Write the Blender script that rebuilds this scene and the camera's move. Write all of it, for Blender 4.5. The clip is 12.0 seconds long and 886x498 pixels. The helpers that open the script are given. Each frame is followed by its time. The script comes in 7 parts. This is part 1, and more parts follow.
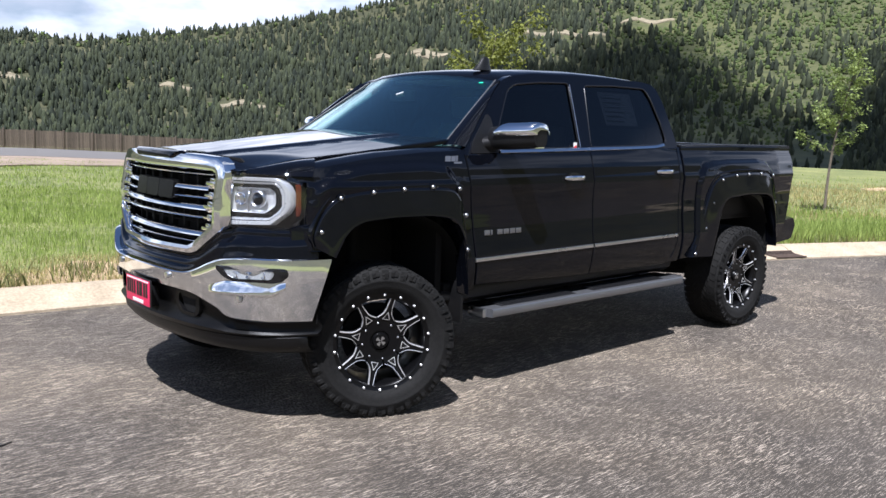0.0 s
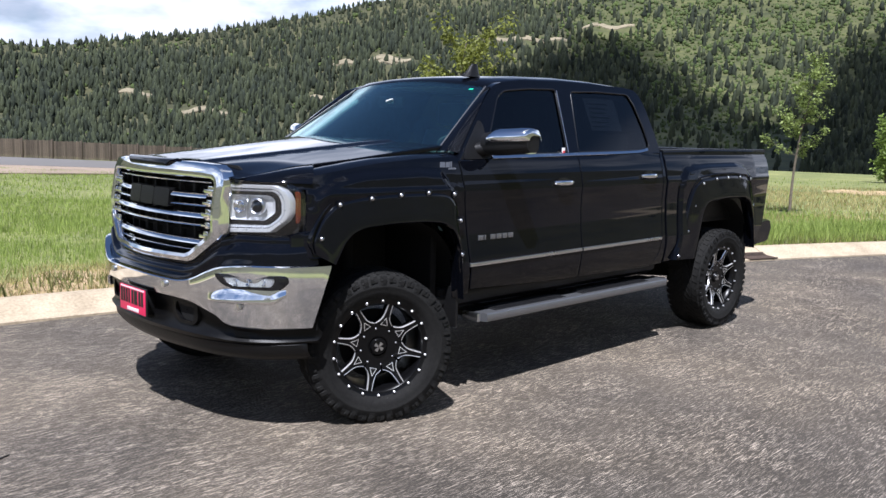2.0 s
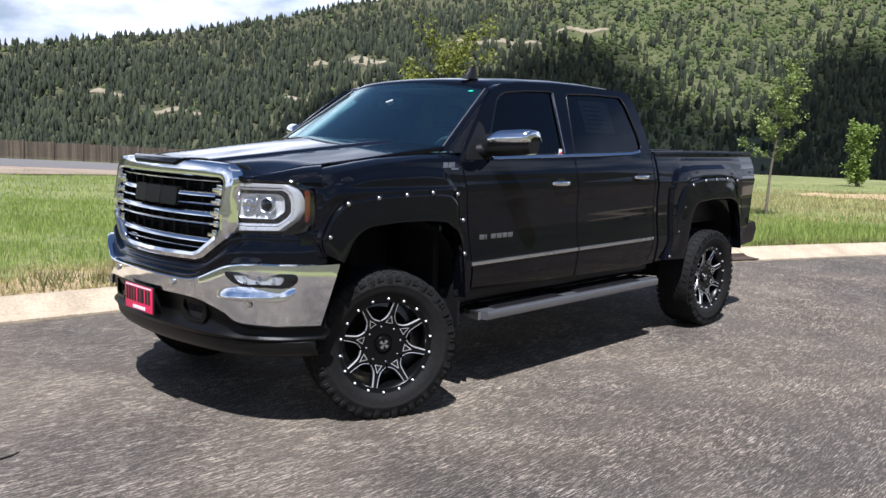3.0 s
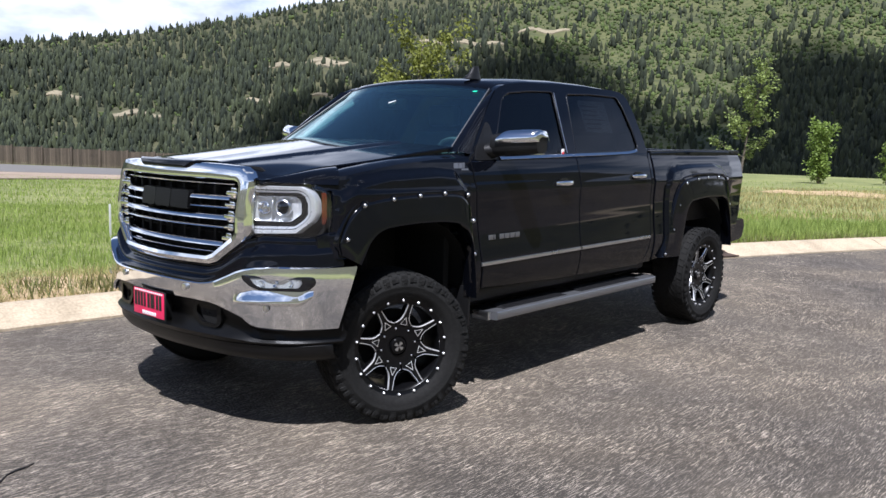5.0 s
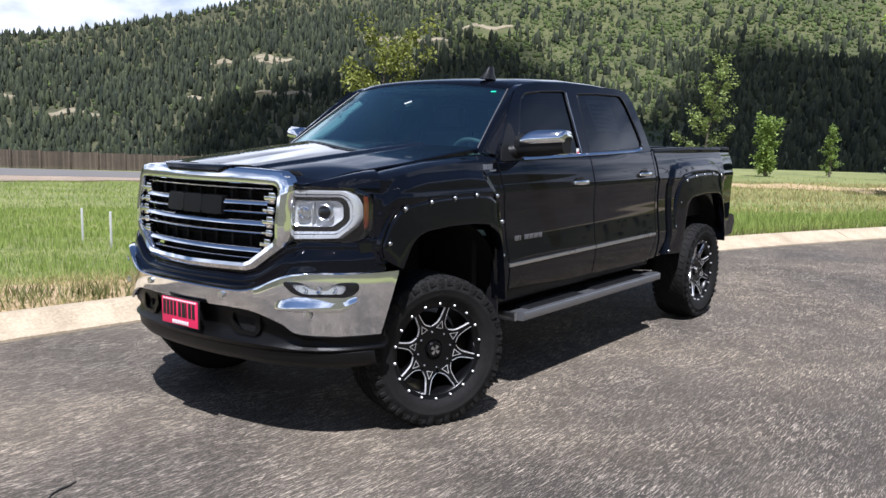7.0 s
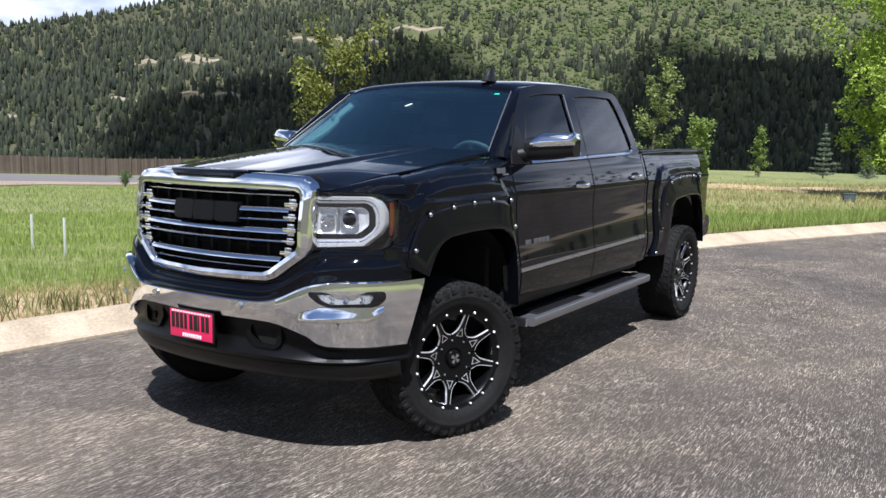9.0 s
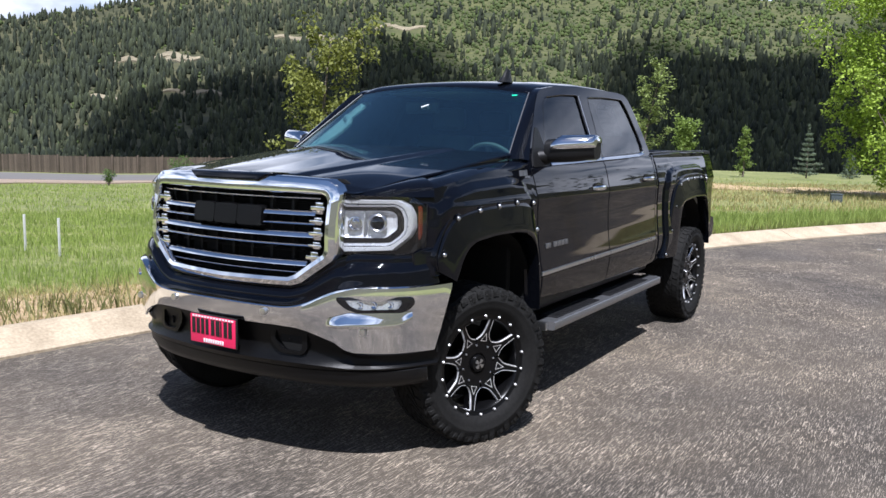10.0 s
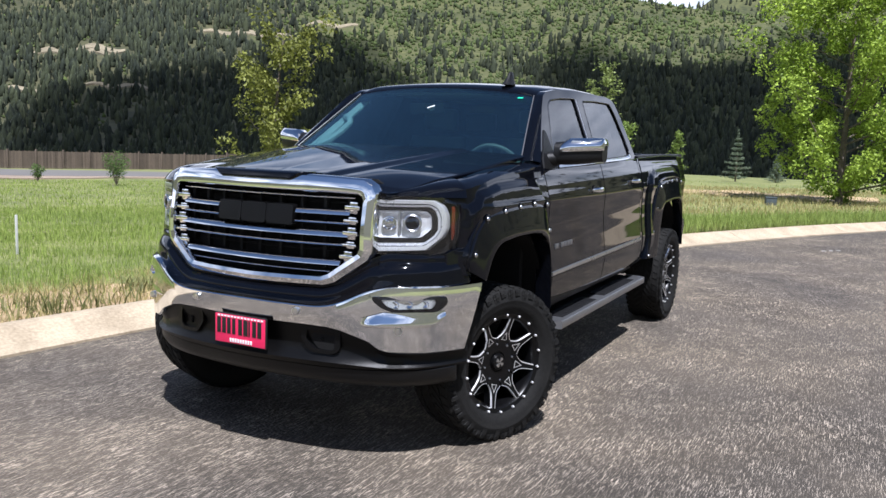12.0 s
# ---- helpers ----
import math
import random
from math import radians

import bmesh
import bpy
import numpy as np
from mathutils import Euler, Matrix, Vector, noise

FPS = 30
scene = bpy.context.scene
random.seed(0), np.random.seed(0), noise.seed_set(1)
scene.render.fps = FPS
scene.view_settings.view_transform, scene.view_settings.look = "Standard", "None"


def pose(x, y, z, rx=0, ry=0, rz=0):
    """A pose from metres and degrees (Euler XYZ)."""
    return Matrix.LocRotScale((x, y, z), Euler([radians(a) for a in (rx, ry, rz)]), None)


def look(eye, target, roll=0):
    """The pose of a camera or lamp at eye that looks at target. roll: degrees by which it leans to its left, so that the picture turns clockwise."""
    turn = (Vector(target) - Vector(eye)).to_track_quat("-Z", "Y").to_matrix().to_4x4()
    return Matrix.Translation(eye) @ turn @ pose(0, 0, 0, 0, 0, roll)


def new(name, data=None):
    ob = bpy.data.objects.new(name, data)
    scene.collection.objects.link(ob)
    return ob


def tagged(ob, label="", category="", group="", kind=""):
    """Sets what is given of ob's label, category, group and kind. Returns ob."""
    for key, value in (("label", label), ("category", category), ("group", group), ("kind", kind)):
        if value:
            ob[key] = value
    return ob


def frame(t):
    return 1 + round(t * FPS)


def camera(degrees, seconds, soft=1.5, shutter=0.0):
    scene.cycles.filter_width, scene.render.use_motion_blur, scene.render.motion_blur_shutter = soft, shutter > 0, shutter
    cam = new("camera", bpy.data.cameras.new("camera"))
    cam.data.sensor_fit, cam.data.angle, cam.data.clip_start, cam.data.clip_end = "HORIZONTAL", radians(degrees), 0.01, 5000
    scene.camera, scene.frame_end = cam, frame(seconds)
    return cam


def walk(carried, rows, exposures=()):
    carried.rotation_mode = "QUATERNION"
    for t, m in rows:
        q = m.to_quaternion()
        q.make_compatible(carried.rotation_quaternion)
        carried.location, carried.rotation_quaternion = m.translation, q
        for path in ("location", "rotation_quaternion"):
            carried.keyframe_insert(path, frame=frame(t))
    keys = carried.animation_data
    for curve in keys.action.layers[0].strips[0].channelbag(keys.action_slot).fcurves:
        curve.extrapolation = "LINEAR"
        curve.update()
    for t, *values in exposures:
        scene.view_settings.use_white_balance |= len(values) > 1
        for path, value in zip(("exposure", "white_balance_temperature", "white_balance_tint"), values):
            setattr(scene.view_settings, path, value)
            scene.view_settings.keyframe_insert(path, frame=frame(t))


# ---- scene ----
cam = camera(55.6, 12.0)
PATH = [
    (0, (-2.75, -4.396, 1.561), (-1.414, -2.936, 1.27), 1.9),
    (0.5, (-2.737, -4.392, 1.557), (-1.404, -2.929, 1.268), 2.1),
    (1, (-2.761, -4.379, 1.559), (-1.42, -2.922, 1.274), 1.9),
    (1.5, (-2.826, -4.348, 1.562), (-1.458, -2.915, 1.282), 1.5),
    (2, (-2.898, -4.302, 1.561), (-1.501, -2.898, 1.285), 1.6),
    (2.5, (-2.99, -4.268, 1.554), (-1.567, -2.889, 1.282), 1.9),
    (3, (-3.065, -4.239, 1.548), (-1.625, -2.877, 1.279), 1.9),
    (5, (-3.238, -4.035, 1.54), (-1.742, -2.735, 1.275), 1.5),
    (5.5, (-3.278, -3.941, 1.543), (-1.765, -2.662, 1.271), 0.9),
    (6, (-3.328, -3.85, 1.544), (-1.796, -2.593, 1.272), 1.0),
    (6.5, (-3.398, -3.746, 1.557), (-1.848, -2.512, 1.281), 1.0),
    (7, (-3.513, -3.647, 1.556), (-1.938, -2.444, 1.286), 1.0),
    (9, (-3.687, -3.207, 1.559), (-2.02, -2.135, 1.295), 0.9),
    (9.5, (-3.712, -3.096, 1.563), (-2.032, -2.044, 1.298), 1.0),
    (10, (-3.747, -2.986, 1.572), (-2.058, -1.95, 1.306), 1.1),
    (10.5, (-3.836, -2.872, 1.581), (-2.126, -1.87, 1.317), 1.0),
    (11, (-3.938, -2.769, 1.587), (-2.205, -1.807, 1.321), 1.2),
    (11.5, (-4.007, -2.681, 1.582), (-2.253, -1.757, 1.318), 1.5),
    (12, (-4.019, -2.596, 1.568), (-2.249, -1.702, 1.305), 2.0),
]
walk(cam, [(t, look(eye, target, roll)) for t, eye, target, roll in PATH], [(0, 0.86, 5750, 15), (3, 0.74, 5750, 15), (9, 0.72, 5750, 15), (12, 0.74, 5750, 15)])

# ---- light ----
SUN_DIR = Vector((-0.42, -0.32, 1.0)).normalized()
world = bpy.data.worlds.new("sky")
scene.world = world
world.use_nodes = True
wn, wl = world.node_tree.nodes, world.node_tree.links
wn.clear()
w_out = wn.new("ShaderNodeOutputWorld")
w_bg = wn.new("ShaderNodeBackground")
sky = wn.new("ShaderNodeTexSky")
sky.sky_type = "NISHITA"
sky.sun_disc = False
sky.sun_elevation = math.asin(SUN_DIR.z)
sky.sun_rotation = math.atan2(SUN_DIR.x, SUN_DIR.y)
sky.altitude = 700
sky.air_density = 1.0
sky.dust_density = 0.6
w_co = wn.new("ShaderNodeTexCoord")
w_map = wn.new("ShaderNodeMapping")
w_map.inputs["Scale"].default_value = (1.0, 1.0, 2.4)
w_map.inputs["Location"].default_value = (1.7, 0.4, 0.9)
w_noise = wn.new("ShaderNodeTexNoise")
w_noise.inputs["Scale"].default_value = 3.1
w_noise.inputs["Detail"].default_value = 7.0
w_noise.inputs["Roughness"].default_value = 0.58
w_ramp = wn.new("ShaderNodeValToRGB")
w_ramp.color_ramp.elements[0].position = 0.39
w_ramp.color_ramp.elements[1].position = 0.56
w_noise2 = wn.new("ShaderNodeTexNoise")
w_noise2.inputs["Scale"].default_value = 5.0
w_noise2.inputs["Detail"].default_value = 5.0
w_cl = wn.new("ShaderNodeValToRGB")
w_cl.color_ramp.elements[0].position = 0.36
w_cl.color_ramp.elements[0].color = (8.0, 8.5, 9.4, 1)
w_cl.color_ramp.elements[1].position = 0.60
w_cl.color_ramp.elements[1].color = (24.0, 24.2, 24.6, 1)
w_mix = wn.new("ShaderNodeMix")
w_mix.data_type = "RGBA"
wl.new(w_co.outputs["Generated"], w_map.inputs["Vector"])
wl.new(w_map.outputs["Vector"], w_noise.inputs["Vector"])
wl.new(w_map.outputs["Vector"], w_noise2.inputs["Vector"])
wl.new(w_noise.outputs["Fac"], w_ramp.inputs["Fac"])
wl.new(w_noise2.outputs["Fac"], w_cl.inputs["Fac"])
w_sep = wn.new("ShaderNodeSeparateXYZ")
w_fade = wn.new("ShaderNodeMapRange")
w_fade.inputs["From Min"].default_value, w_fade.inputs["From Max"].default_value = 0.24, 0.42
w_fade.inputs["To Min"].default_value, w_fade.inputs["To Max"].default_value = 1.0, 0.0
w_amt = wn.new("ShaderNodeMath")
w_amt.operation = "MULTIPLY"
wl.new(w_co.outputs["Generated"], w_sep.inputs[0])
wl.new(w_sep.outputs["Z"], w_fade.inputs["Value"])
wl.new(w_ramp.outputs["Color"], w_amt.inputs[0])
wl.new(w_fade.outputs["Result"], w_amt.inputs[1])
wl.new(w_amt.outputs[0], w_mix.inputs["Factor"])
wl.new(sky.outputs["Color"], w_mix.inputs["A"])
wl.new(w_cl.outputs["Color"], w_mix.inputs["B"])
wl.new(w_mix.outputs["Result"], w_bg.inputs["Color"])
w_bg.inputs["Strength"].default_value = 0.051
wl.new(w_bg.outputs["Background"], w_out.inputs["Surface"])

sun_data = bpy.data.lights.new("sun", "SUN")
sun_data.energy = 5.0
sun_data.angle = radians(0.55)
sun_data.color = (1.0, 0.965, 0.91)
sun = new("sun", sun_data)
sun.rotation_euler = SUN_DIR.to_track_quat("Z", "Y").to_euler()
sun.location = (-20, -15, 50)


# ---- materials ----
def material(name, color, rough=0.5, metal=0.0, vary=0.15, scale=6.0, grain=60.0, bump=0.0, bump_scale=80.0,
             coat=0.0, second=None, spec=0.5, island=0.0, rough_vary=0.1, space="Object", stretch=(1, 1, 1)):
    """Principled surface with variation at two scales, a second tint, grain relief and an optional clear coat."""
    m = bpy.data.materials.new(name)
    m.use_nodes = True
    n, l = m.node_tree.nodes, m.node_tree.links
    b = n["Principled BSDF"]
    b.inputs["Metallic"].default_value = metal
    b.inputs["Specular IOR Level"].default_value = spec
    b.inputs["Coat Weight"].default_value = coat
    b.inputs["Coat Roughness"].default_value = 0.02
    co = n.new("ShaderNodeTexCoord")
    mp = n.new("ShaderNodeMapping")
    mp.inputs["Scale"].default_value = stretch
    l.new(co.outputs[space], mp.inputs["Vector"])
    big, fine = n.new("ShaderNodeTexNoise"), n.new("ShaderNodeTexNoise")
    big.inputs["Scale"].default_value, fine.inputs["Scale"].default_value = scale, grain
    big.inputs["Detail"].default_value = fine.inputs["Detail"].default_value = 4.0
    for t in (big, fine):
        l.new(mp.outputs["Vector"], t.inputs["Vector"])
    add = n.new("ShaderNodeMath")
    add.operation = "ADD"
    half = n.new("ShaderNodeMath")
    half.operation = "MULTIPLY"
    half.inputs[1].default_value = 0.5
    l.new(big.outputs["Fac"], add.inputs[0])
    l.new(fine.outputs["Fac"], add.inputs[1])
    l.new(add.outputs[0], half.inputs[0])
    fac = half.outputs[0]
    if island:
        geo = n.new("ShaderNodeNewGeometry")
        mixf = n.new("ShaderNodeMix")
        mixf.inputs["Factor"].default_value = island
        l.new(fac, mixf.inputs["A"])
        l.new(geo.outputs["Random Per Island"], mixf.inputs["B"])
        fac = mixf.outputs["Result"]
    ramp = n.new("ShaderNodeValToRGB")
    ramp.color_ramp.elements[0].position, ramp.color_ramp.elements[1].position = (0.3, 0.7) if not island else (0.15, 0.85)
    lo = [c * (1 - vary) for c in color]
    hi = [c * (1 + vary) for c in (second or color)]
    ramp.color_ramp.elements[0].color = (*lo, 1)
    ramp.color_ramp.elements[1].color = (*hi, 1)
    l.new(fac, ramp.inputs["Fac"])
    l.new(ramp.outputs["Color"], b.inputs["Base Color"])
    rr = n.new("ShaderNodeMapRange")
    rr.inputs["To Min"].default_value = max(0.0, rough - rough_vary * rough)
    rr.inputs["To Max"].default_value = min(1.0, rough + rough_vary * rough)
    l.new(big.outputs["Fac"], rr.inputs["Value"])
    l.new(rr.outputs["Result"], b.inputs["Roughness"])
    if bump:
        bn = n.new("ShaderNodeTexNoise")
        bn.inputs["Scale"].default_value = bump_scale
        bn.inputs["Detail"].default_value = 3.0
        l.new(mp.outputs["Vector"], bn.inputs["Vector"])
        bp = n.new("ShaderNodeBump")
        bp.inputs["Strength"].default_value = bump
        bp.inputs["Distance"].default_value = 0.01
        l.new(bn.outputs["Fac"], bp.inputs["Height"])
        l.new(bp.outputs["Normal"], b.inputs["Normal"])
    return m


def leafy(name, color, second, vary=0.25, trans=0.35):
    """Thin leaf: diffuse with some light let through, tint varied leaf by leaf."""
    m = material(name, color, 0.55, vary=vary, scale=0.8, grain=9.0, second=second, island=0.6, spec=0.3)
    n, l = m.node_tree.nodes, m.node_tree.links
    b = n["Principled BSDF"]
    tr, mx = n.new("ShaderNodeBsdfTranslucent"), n.new("ShaderNodeMixShader")
    src = b.inputs["Base Color"].links[0].from_socket
    l.new(src, tr.inputs["Color"])
    mx.inputs["Fac"].default_value = trans
    l.new(b.outputs[0], mx.inputs[1])
    l.new(tr.outputs[0], mx.inputs[2])
    l.new(mx.outputs[0], n["Material Output"].inputs["Surface"])
    return m


def glass(name, tint, gloss=0.02, sheen=0.06, film=(1.0, 1.0, 1.0)):
    """Car glass: tinted clear sheet with gloss that grows at a glancing angle."""
    m = bpy.data.materials.new(name)
    m.use_nodes = True
    n, l = m.node_tree.nodes, m.node_tree.links
    n.remove(n["Principled BSDF"])
    tr, gl, mx, lw, pw, ma = (n.new(k) for k in ("ShaderNodeBsdfTransparent", "ShaderNodeBsdfGlossy", "ShaderNodeMixShader", "ShaderNodeLayerWeight", "ShaderNodeMath", "ShaderNodeMath"))
    tr.inputs["Color"].default_value = (*tint, 1)
    gl.inputs["Roughness"].default_value = gloss
    gl.inputs["Color"].default_value = (*film, 1)
    pw.operation, ma.operation = "POWER", "MULTIPLY_ADD"
    pw.inputs[1].default_value = 5.0
    ma.inputs[1].default_value, ma.inputs[2].default_value = 0.88, sheen
    l.new(lw.outputs["Facing"], pw.inputs[0])
    l.new(pw.outputs[0], ma.inputs[0])
    l.new(ma.outputs[0], mx.inputs["Fac"])
    l.new(tr.outputs[0], mx.inputs[1])
    l.new(gl.outputs[0], mx.inputs[2])
    l.new(mx.outputs[0], n["Material Output"].inputs["Surface"])
    return m


M = {}
M["paint"] = material("black_paint", (0.0022, 0.0027, 0.0046), 0.03, vary=0.2, scale=3, grain=400, spec=0.29)
M["chrome"] = material("chrome", (0.82, 0.83, 0.85), 0.05, 1.0, vary=0.03, scale=4, grain=30, rough_vary=0.5)
M["satin"] = material("satin_silver", (0.62, 0.63, 0.65), 0.28, 1.0, vary=0.06, scale=8, grain=90)
M["plastic"] = material("black_plastic", (0.007, 0.007, 0.0075), 0.45, vary=0.25, scale=10, grain=200, bump=0.15, bump_scale=500, spec=0.3)
M["gloss_plastic"] = material("gloss_black_plastic", (0.008, 0.008, 0.009), 0.22, vary=0.2, scale=10, grain=200)
M["valance_plastic"] = material("satin_black_plastic", (0.0036, 0.0036, 0.0039), 0.36, vary=0.25, scale=10, grain=200, bump=0.1, bump_scale=500, spec=0.2)
M["grey_plastic"] = material("dark_grey_plastic", (0.0055, 0.0055, 0.006), 0.38, vary=0.2, scale=8, grain=300, bump=0.1, bump_scale=600, spec=0.3)
M["rubber"] = material("tyre_rubber", (0.0065, 0.0064, 0.0062), 0.8, vary=0.35, scale=7, grain=60, second=(0.010, 0.0097, 0.009), spec=0.25, bump=0.2, bump_scale=150)
M["rim_black"] = material("rim_black", (0.0032, 0.0032, 0.0036), 0.3, vary=0.2, scale=15, grain=90, coat=0.05, spec=0.22)
M["milled"] = material("milled_aluminium", (0.88, 0.88, 0.89), 0.28, 0.7, vary=0.08, scale=20, grain=300)
M["void"] = material("underbody_black", (0.006, 0.006, 0.006), 0.8, vary=0.3, scale=8, grain=50, spec=0.25)
M["amber"] = material("amber_lens", (0.11, 0.015, 0.004), 0.12, vary=0.1, scale=30, grain=200, coat=0.5)
M["red_lens"] = material("red_lens", (0.35, 0.01, 0.01), 0.15, vary=0.1, scale=30, grain=200, coat=0.5)
M["reflector"] = material("lamp_reflector", (0.74, 0.75, 0.77), 0.2, 0.35, vary=0.2, scale=40, grain=150)
M["plate_red"] = material("plate_red", (0.75, 0.02, 0.10), 0.4, vary=0.06, scale=20, grain=200)
M["faded_paint"] = material("faded_paint", (0.24, 0.23, 0.21), 0.8, vary=0.3, scale=20, grain=120)
M["white"] = material("white_print", (0.8, 0.8, 0.8), 0.5, vary=0.04, scale=20, grain=200)
M["black_print"] = material("black_print", (0.01, 0.01, 0.01), 0.5, vary=0.1, scale=20, grain=200)
M["red_print"] = material("red_print", (0.6, 0.03, 0.03), 0.5, vary=0.1, scale=20, grain=200)
M["green_print"] = material("green_print", (0.03, 0.6, 0.35), 0.5, vary=0.1, scale=20, grain=200)
M["seat"] = material("seat_leather", (0.10, 0.095, 0.09), 0.5, vary=0.2, scale=8, grain=150, bump=0.2, bump_scale=200)
M["seat_light"] = material("light_trim", (0.42, 0.43, 0.44), 0.6, vary=0.12, scale=8, grain=150)
M["dash"] = material("dashboard", (0.16, 0.155, 0.15), 0.6, vary=0.2, scale=8, grain=250, bump=0.2, bump_scale=300)
M["screen_glass"] = glass("windscreen_glass", (0.72, 0.88, 0.88), 0.03, 0.17, (0.80, 0.97, 0.96))
M["dark_glass"] = glass("tinted_glass", (0.25, 0.27, 0.29), 0.02, 0.045)
M["clear_glass"] = glass("lamp_cover", (0.93, 0.94, 0.95))
M["concrete"] = material("kerb_concrete", (0.36, 0.285, 0.185), 0.85, vary=0.25, scale=3.0, grain=45, second=(0.45, 0.37, 0.26), bump=0.5, bump_scale=120)
M["field"] = material("field_soil_and_grass", (0.115, 0.155, 0.036), 0.95, vary=0.35, scale=0.35, grain=5.0, second=(0.20, 0.20, 0.068), bump=0.6, bump_scale=9)
M["sand"] = material("pale_gravel", (0.23, 0.170, 0.120), 0.95, vary=0.25, scale=0.6, grain=12, second=(0.31, 0.240, 0.175), bump=0.4, bump_scale=20)
M["far_asphalt"] = material("far_asphalt", (0.14, 0.13, 0.12), 0.9, vary=0.12, scale=0.4, grain=8)
M["grass"] = leafy("grass_green", (0.18, 0.26, 0.05), (0.32, 0.39, 0.10), 0.25)
M["dry_grass"] = leafy("grass_dry", (0.30, 0.255, 0.10), (0.46, 0.40, 0.18), 0.3)
M["weed"] = leafy("weed_green", (0.10, 0.13, 0.035), (0.23, 0.22, 0.09), 0.3)
M["leaf"] = leafy("leaf_green", (0.12, 0.185, 0.032), (0.25, 0.33, 0.08), 0.3)
M["leaf_olive"] = leafy("leaf_olive", (0.115, 0.135, 0.025), (0.235, 0.25, 0.055), 0.3)
M["leaf_pale"] = leafy("leaf_pale", (0.15, 0.195, 0.050), (0.28, 0.34, 0.11), 0.35)
M["leaf_bright"] = leafy("leaf_bright", (0.145, 0.235, 0.026), (0.35, 0.46, 0.065), 0.38)
M["leaf_dark"] = leafy("leaf_dark", (0.055, 0.11, 0.025), (0.12, 0.19, 0.05), 0.3)
M["needle"] = leafy("fir_needles", (0.11, 0.15, 0.10), (0.24, 0.29, 0.19), 0.3)
M["bark"] = material("bark", (0.10, 0.08, 0.06), 0.9, vary=0.35, scale=9, grain=60, second=(0.17, 0.14, 0.11), bump=0.6, bump_scale=40)
M["conifer"] = material("far_conifers", (0.0132, 0.0220, 0.0115), 0.9, vary=0.3, scale=0.009, grain=0.08, second=(0.038, 0.046, 0.0195), island=0.6)
M["shrubs"] = material("far_broadleaf", (0.028, 0.048, 0.011), 0.9, vary=0.3, scale=0.009, grain=0.1, second=(0.074, 0.100, 0.021), island=0.28)
M["fence_wood"] = material("weathered_fence_wood", (0.062, 0.046, 0.035), 0.9, vary=0.35, scale=1.5, grain=12, second=(0.12, 0.092, 0.07), island=0.4)
M["stake_white"] = material("white_stake", (0.55, 0.55, 0.52), 0.6, vary=0.08, scale=8, grain=60)
M["iron"] = material("rusty_iron", (0.065, 0.042, 0.030), 0.8, vary=0.3, scale=12, grain=90)
M["box_green"] = material("utility_green", (0.06, 0.075, 0.08), 0.6, vary=0.15, scale=5, grain=60)

# cloud: white, lets part of the sunlight through to its base
M["cloud"] = material("cloud", (0.85, 0.86, 0.88), 1.0, vary=0.04, scale=0.01, grain=0.05, spec=0.0)
cn, cl_ = M["cloud"].node_tree.nodes, M["cloud"].node_tree.links
c_tr, c_mx = cn.new("ShaderNodeBsdfTranslucent"), cn.new("ShaderNodeMixShader")
c_tr.inputs["Color"].default_value = (0.9, 0.92, 0.95, 1)
c_mx.inputs["Fac"].default_value = 0.55
cl_.new(cn["Principled BSDF"].outputs[0], c_mx.inputs[1])
cl_.new(c_tr.outputs[0], c_mx.inputs[2])
c_thin, c_fin = cn.new("ShaderNodeBsdfTransparent"), cn.new("ShaderNodeMixShader")
c_fin.inputs["Fac"].default_value = 0.69
cl_.new(c_mx.outputs[0], c_fin.inputs[1])
cl_.new(c_thin.outputs[0], c_fin.inputs[2])
cl_.new(c_fin.outputs[0], cn["Material Output"].inputs["Surface"])


